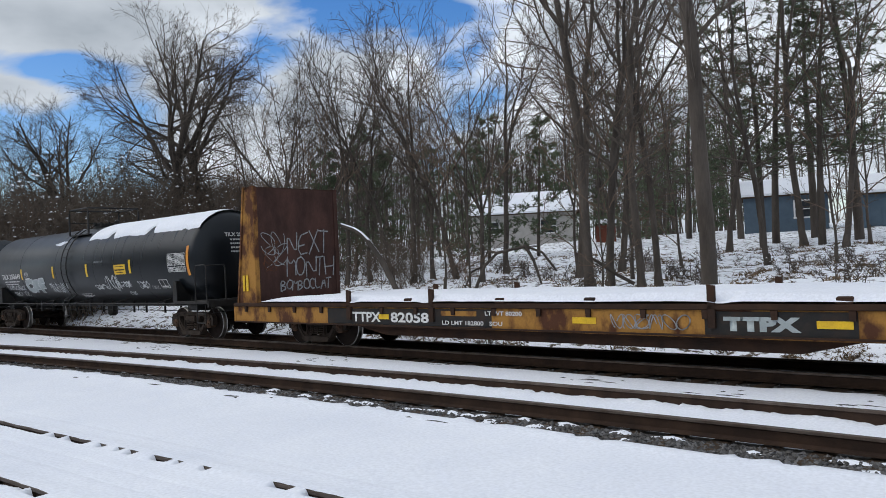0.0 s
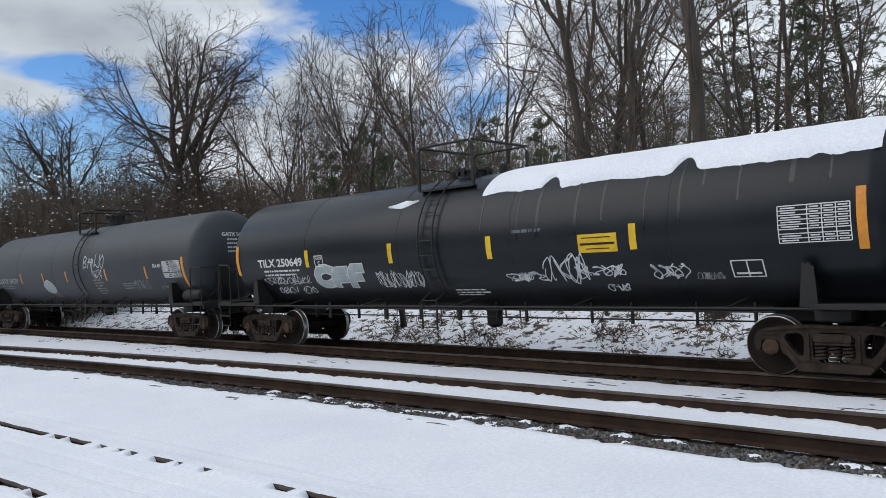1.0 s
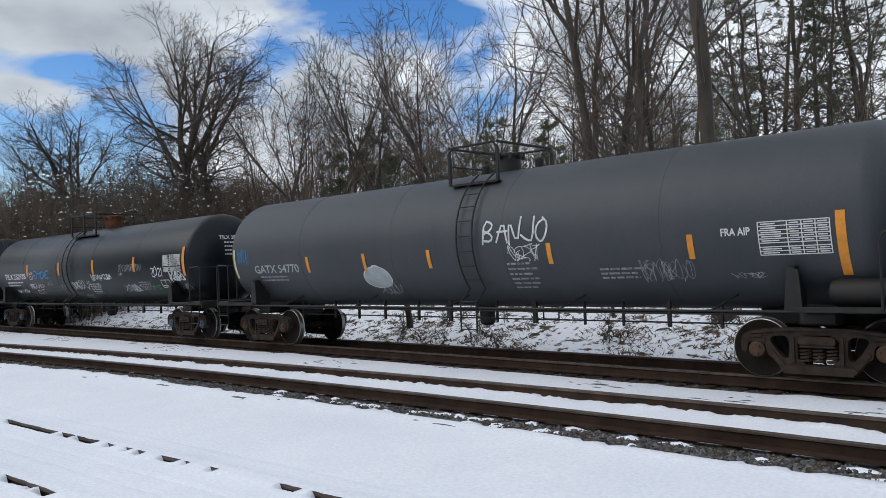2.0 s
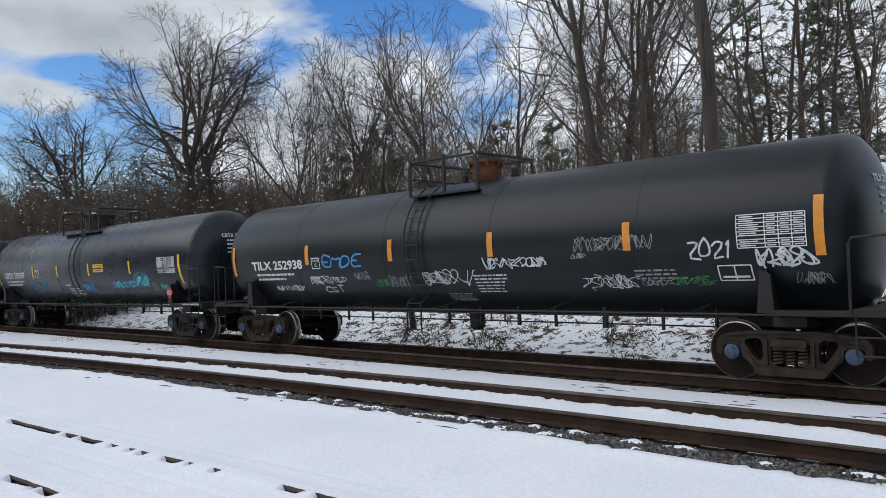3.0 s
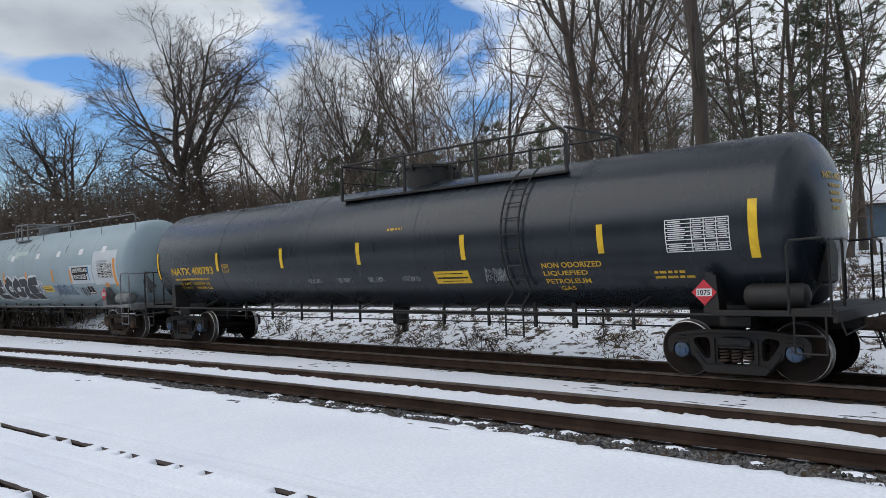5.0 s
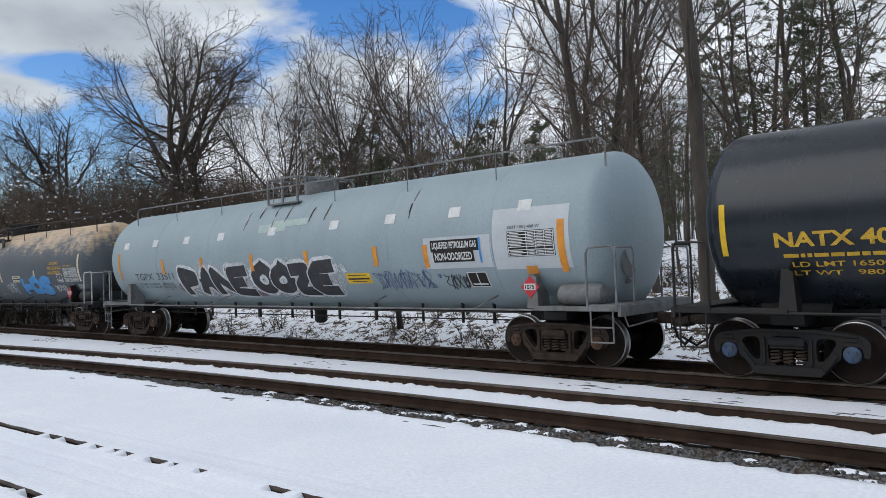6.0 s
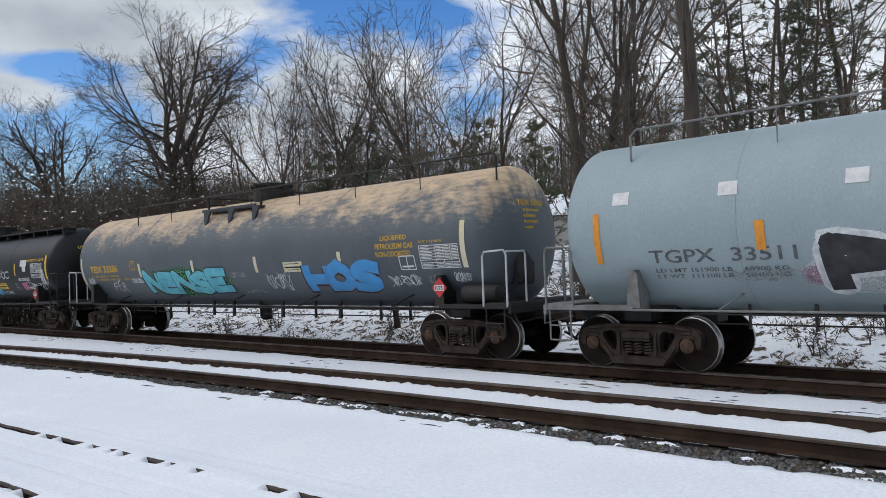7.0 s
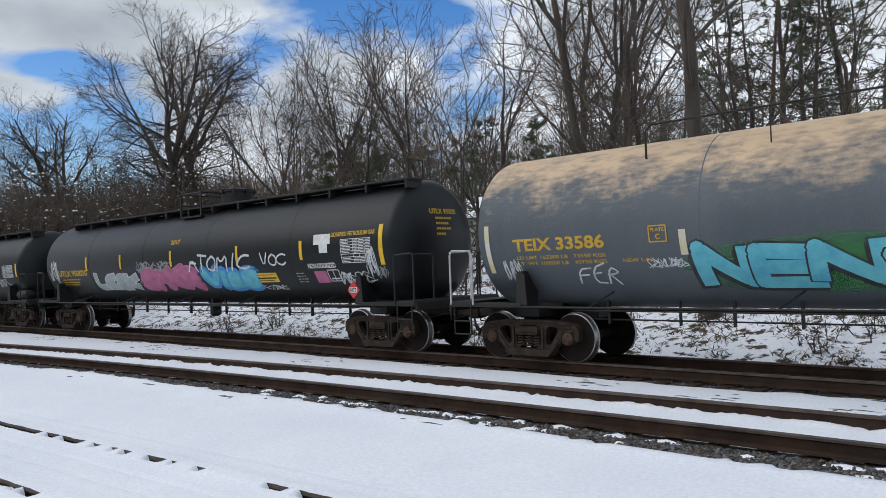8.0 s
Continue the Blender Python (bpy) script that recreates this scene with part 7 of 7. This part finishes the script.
s.tag(-2.2, -.2, -.5, -.1, SPRAYDIM, 91, .06, 4)
s.tag(-8.7, -8.1, -.8, .2, SPRAY, 92, .05, 3)
s.sign(3.8, 4.8, -.90, -.62)
s.tag(4.0, 4.9, -1.2, -.95, SPRAY, 93, .03, 4)
s.panel("torn_label", 6.45, 7.05, .02, .26, WHITE)
s.panel("torn_label", 6.65, 6.95, -.18, .02, WHITE)
s.text("LIQUEFIED PETROLEUM GAS", 7.08, 8.55, .16, .28, GOLD, .03)
s.table(7.43, 8.42, -.44, .10)
s.text("NON-ODORIZED", 6.15, 7.15, -.55, -.42, WHITE, .03)
s.panel("pink_label", 6.3, 6.75, -.95, -.62, SPRAYPINK)
s.frame_box(6.8, 7.2, -.90, -.60, WHITE, 2)
s.lines(5.6, 6.0, -.65, 4, SPRAYDIM, .03, .08, 3)
s.tag(7.2, 8.3, -1.05, -.6, SPRAY, 94, .04, 4)
s.tag(8.2, 8.5, -.9, 0, SPRAY, 95, .04, 2)
s.tag(8.5, 8.8, -.9, -.5, SPRAYDIM, 96, .03, 3)
s.text("2017", -.15, .35, .32, .46, GOLD, .03)
s = Shell("x")
for x in (6.0, 8.5):
    s.bar(x, -.4, .1, YELLOW, .12)
s.tag(6.3, 7.6, -.9, -.4, SPRAYSILVER, 97, .06, 4)
s.table(7.2, 8.2, -.42, .05)

hazard("c", 7.0, 1.47, "3475", size=.19)
flat_text(CARS["c"][0], "2 INCH HF COMP SHOES", (7.75, -1.436, 1.085), (1, 0, 0), (0, 0, 1), .95, .05, WHITE, .03)
hazard("n", 8.26, 1.42, "1075")
hazard("tg", 7.88, 1.50, "1075")
hazard("te", 7.97, 1.48, "1075")
hazard("u", 7.96, 1.42, "1075")

# lettering on the tank heads that face forward
for key, body, m in (("t1", "TILX 250649", WHITE), ("g", "GATX 54770", WHITE), ("t2", "TILX 252938", WHITE), ("c", "CBTX 739597", WHITE), ("n", "NATX 400793", GOLD), ("te", "TEIX 33586", GOLD), ("u", "UTLX 950030", GOLD)):
    car, tank, R, zc = CARS[key]
    half = max(v.co.x for v in tank.data.vertices) - .55
    head_x = lambda y, z: half + .55 * math.sqrt(max(0, 1 - (y * y / slim(R) ** 2 + (z - zc) ** 2) / R / R)) + .012
    me = letters(body, .03)
    xs, ys = [v.co.x for v in me.vertices], [v.co.y for v in me.vertices]
    for v in me.vertices:
        y = -.45 + (v.co.x - min(xs)) * .9 / (max(xs) - min(xs))
        z = zc + .62 + (v.co.y - min(ys)) * .12 / (max(ys) - min(ys))
        v.co = (head_x(y, z), y, z)
    me.materials.append(m)
    part("head_lettering", me, None, tank)
    g = Geo()
    for k in range(4):
        w = (.55, .42, .5, .3)[k]
        for i in range(6):
            y0, y1 = -.3 + w * i / 6, -.3 + w * (i + .75) / 6
            z0 = zc + .50 - k * .12
            g.add([(head_x(y0, z0), y0, z0), (head_x(y1, z0), y1, z0), (head_x(y1, z0 + .05), y1, z0 + .05), (head_x(y0, z0 + .05), y0, z0 + .05)], [(0, 1, 2, 3)])
    tagged(part("head_small_lettering", mesh_of("head_small_lettering", g.v, g.f, m), None, tank), kind="stuff")

# lettering on the flat car
ysf = -1.446
part("stencil_ground", Geo().box(-3.65, ysf + .002, .80, 5.0, .008, .36), TARBLACK, flat)
part("stencil_ground", Geo().box(4.25, ysf + .002, .79, 2.2, .008, .38), TARBLACK, flat)
X, Z = (1, 0, 0), (0, 0, 1)
yf2 = -1.453
flat_text(flat, "TTPX", (-5.25, yf2, .68), X, Z, .95, .22, WHITE, .03)
flat_text(flat, "82058", (-3.98, yf2, .68), X, Z, 1.15, .22, WHITE, .03)
flat_text(flat, "LD LMT 182800", (-2.45, yf2, .66), X, Z, 1.1, .085, WHITE, .02)
flat_text(flat, "LT WT 80200", (-1.3, yf2 - .006, .86), X, Z, .9, .085, WHITE, .02)
flat_text(flat, "SOU", (-1.2, yf2, .66), X, Z, .32, .085, WHITE, .02)
flat_text(flat, "TTPX", (3.45, yf2, .68), X, Z, 1.15, .22, SPRAYSILVER, .07)
for x, w in ((-4.2, .32), (.95, .48), (5.05, .48)):
    part("reflector", Geo().box(x, ysf - .006, .80, w, .012, .11), YELLOW, flat, "yellow reflector")
part("ochre_patch", Geo().box(-2.0, ysf - .004, .89, .95, .010, .10), OCHRE, flat)
XB = -9.16 + .034
for body, y0, z0, w, h in (("NEXT", -.36, 2.34, 1.4, .62), ("MONTH", -.42, 1.72, 1.6, .56), ("BOMBOCLAT", -.62, 1.36, 1.72, .30)):
    g = Geo()
    for k, strokes in enumerate(hand(body, y0, y0 + w, z0, z0 + h, len(body), .05, .05)):
        for j, pts in enumerate(strokes):
            brush(g, pts, .038, .0005 * ((k + j) % 3))
    g.v = [(XB + c, a, b) for a, b, c in g.v]
    part("graffiti", mesh_of("graffiti", g.v, g.f, SPRAYDIM), None, flat, "scratchy white graffiti")
def ribbon(pts, w, name, material, owner):
    g = Geo()
    for i in range(len(pts) - 1):
        a, b = Vector(pts[i]), Vector(pts[i + 1])
        nrm = Vector((1, 0, 0)).cross(b - a).normalized() * w / 2
        g.add([a - nrm, b - nrm, b + nrm, a + nrm], [(0, 1, 2, 3)])
    return part(name, mesh_of(name, g.v, g.f, material), None, owner)
r = random.Random(4)
for k in range(7):
    cy, cz = r.uniform(-1.0, -.45), r.uniform(2.2, 2.9)
    f, p = r.choice((1, 2)), r.random() * 6
    ribbon([(XB + .001 * k, cy + .22 * math.sin(f * t + p), cz + .3 * math.sin(t * 1.3 + p * 2)) for t in [i * .25 for i in range(24)]], .022, "graffiti", (SPRAYDIM, RUSTY)[k % 2], flat)
for k in range(6):
    x = 1.6 + k * .24
    g = Geo()
    pts = [(x + .12 * math.sin(t * (1.3 + k % 3) + k), ysf - .008 - .0004 * k, .80 + .12 * math.sin(t * (2.3 + k % 2) + k * 2)) for t in [i * .2 for i in range(24)]]
    for i in range(len(pts) - 1):
        a, b = Vector(pts[i]), Vector(pts[i + 1])
        nrm = Vector((0, 1, 0)).cross(b - a).normalized() * .009
        g.add([a - nrm, b - nrm, b + nrm, a + nrm], [(0, 1, 2, 3)])
    part("graffiti", mesh_of("graffiti", g.v, g.f, SPRAYDIM), None, flat)


# ---- what moves ----
def motions():
    times = [i * 0.25 for i in range(33)]
    for car, front, rear in cars:
        rows = []
        for t in times:
            xf, yf, _ = on_a(front + SPEED * t)
            xr, yr, _ = on_a(rear + SPEED * t)
            rows.append((t, pose((xf + xr) / 2, (yf + yr) / 2, 0, 0, 0, math.degrees(math.atan2(yf - yr, xf - xr)))))
        walk(car, rows)
    for w, x in axles:
        walk(w, [(i / 30, pose(x, 0, WHEEL_R, 0, math.degrees(SPEED * i / 30 / WHEEL_R), 0)) for i in range(241)])


motions()
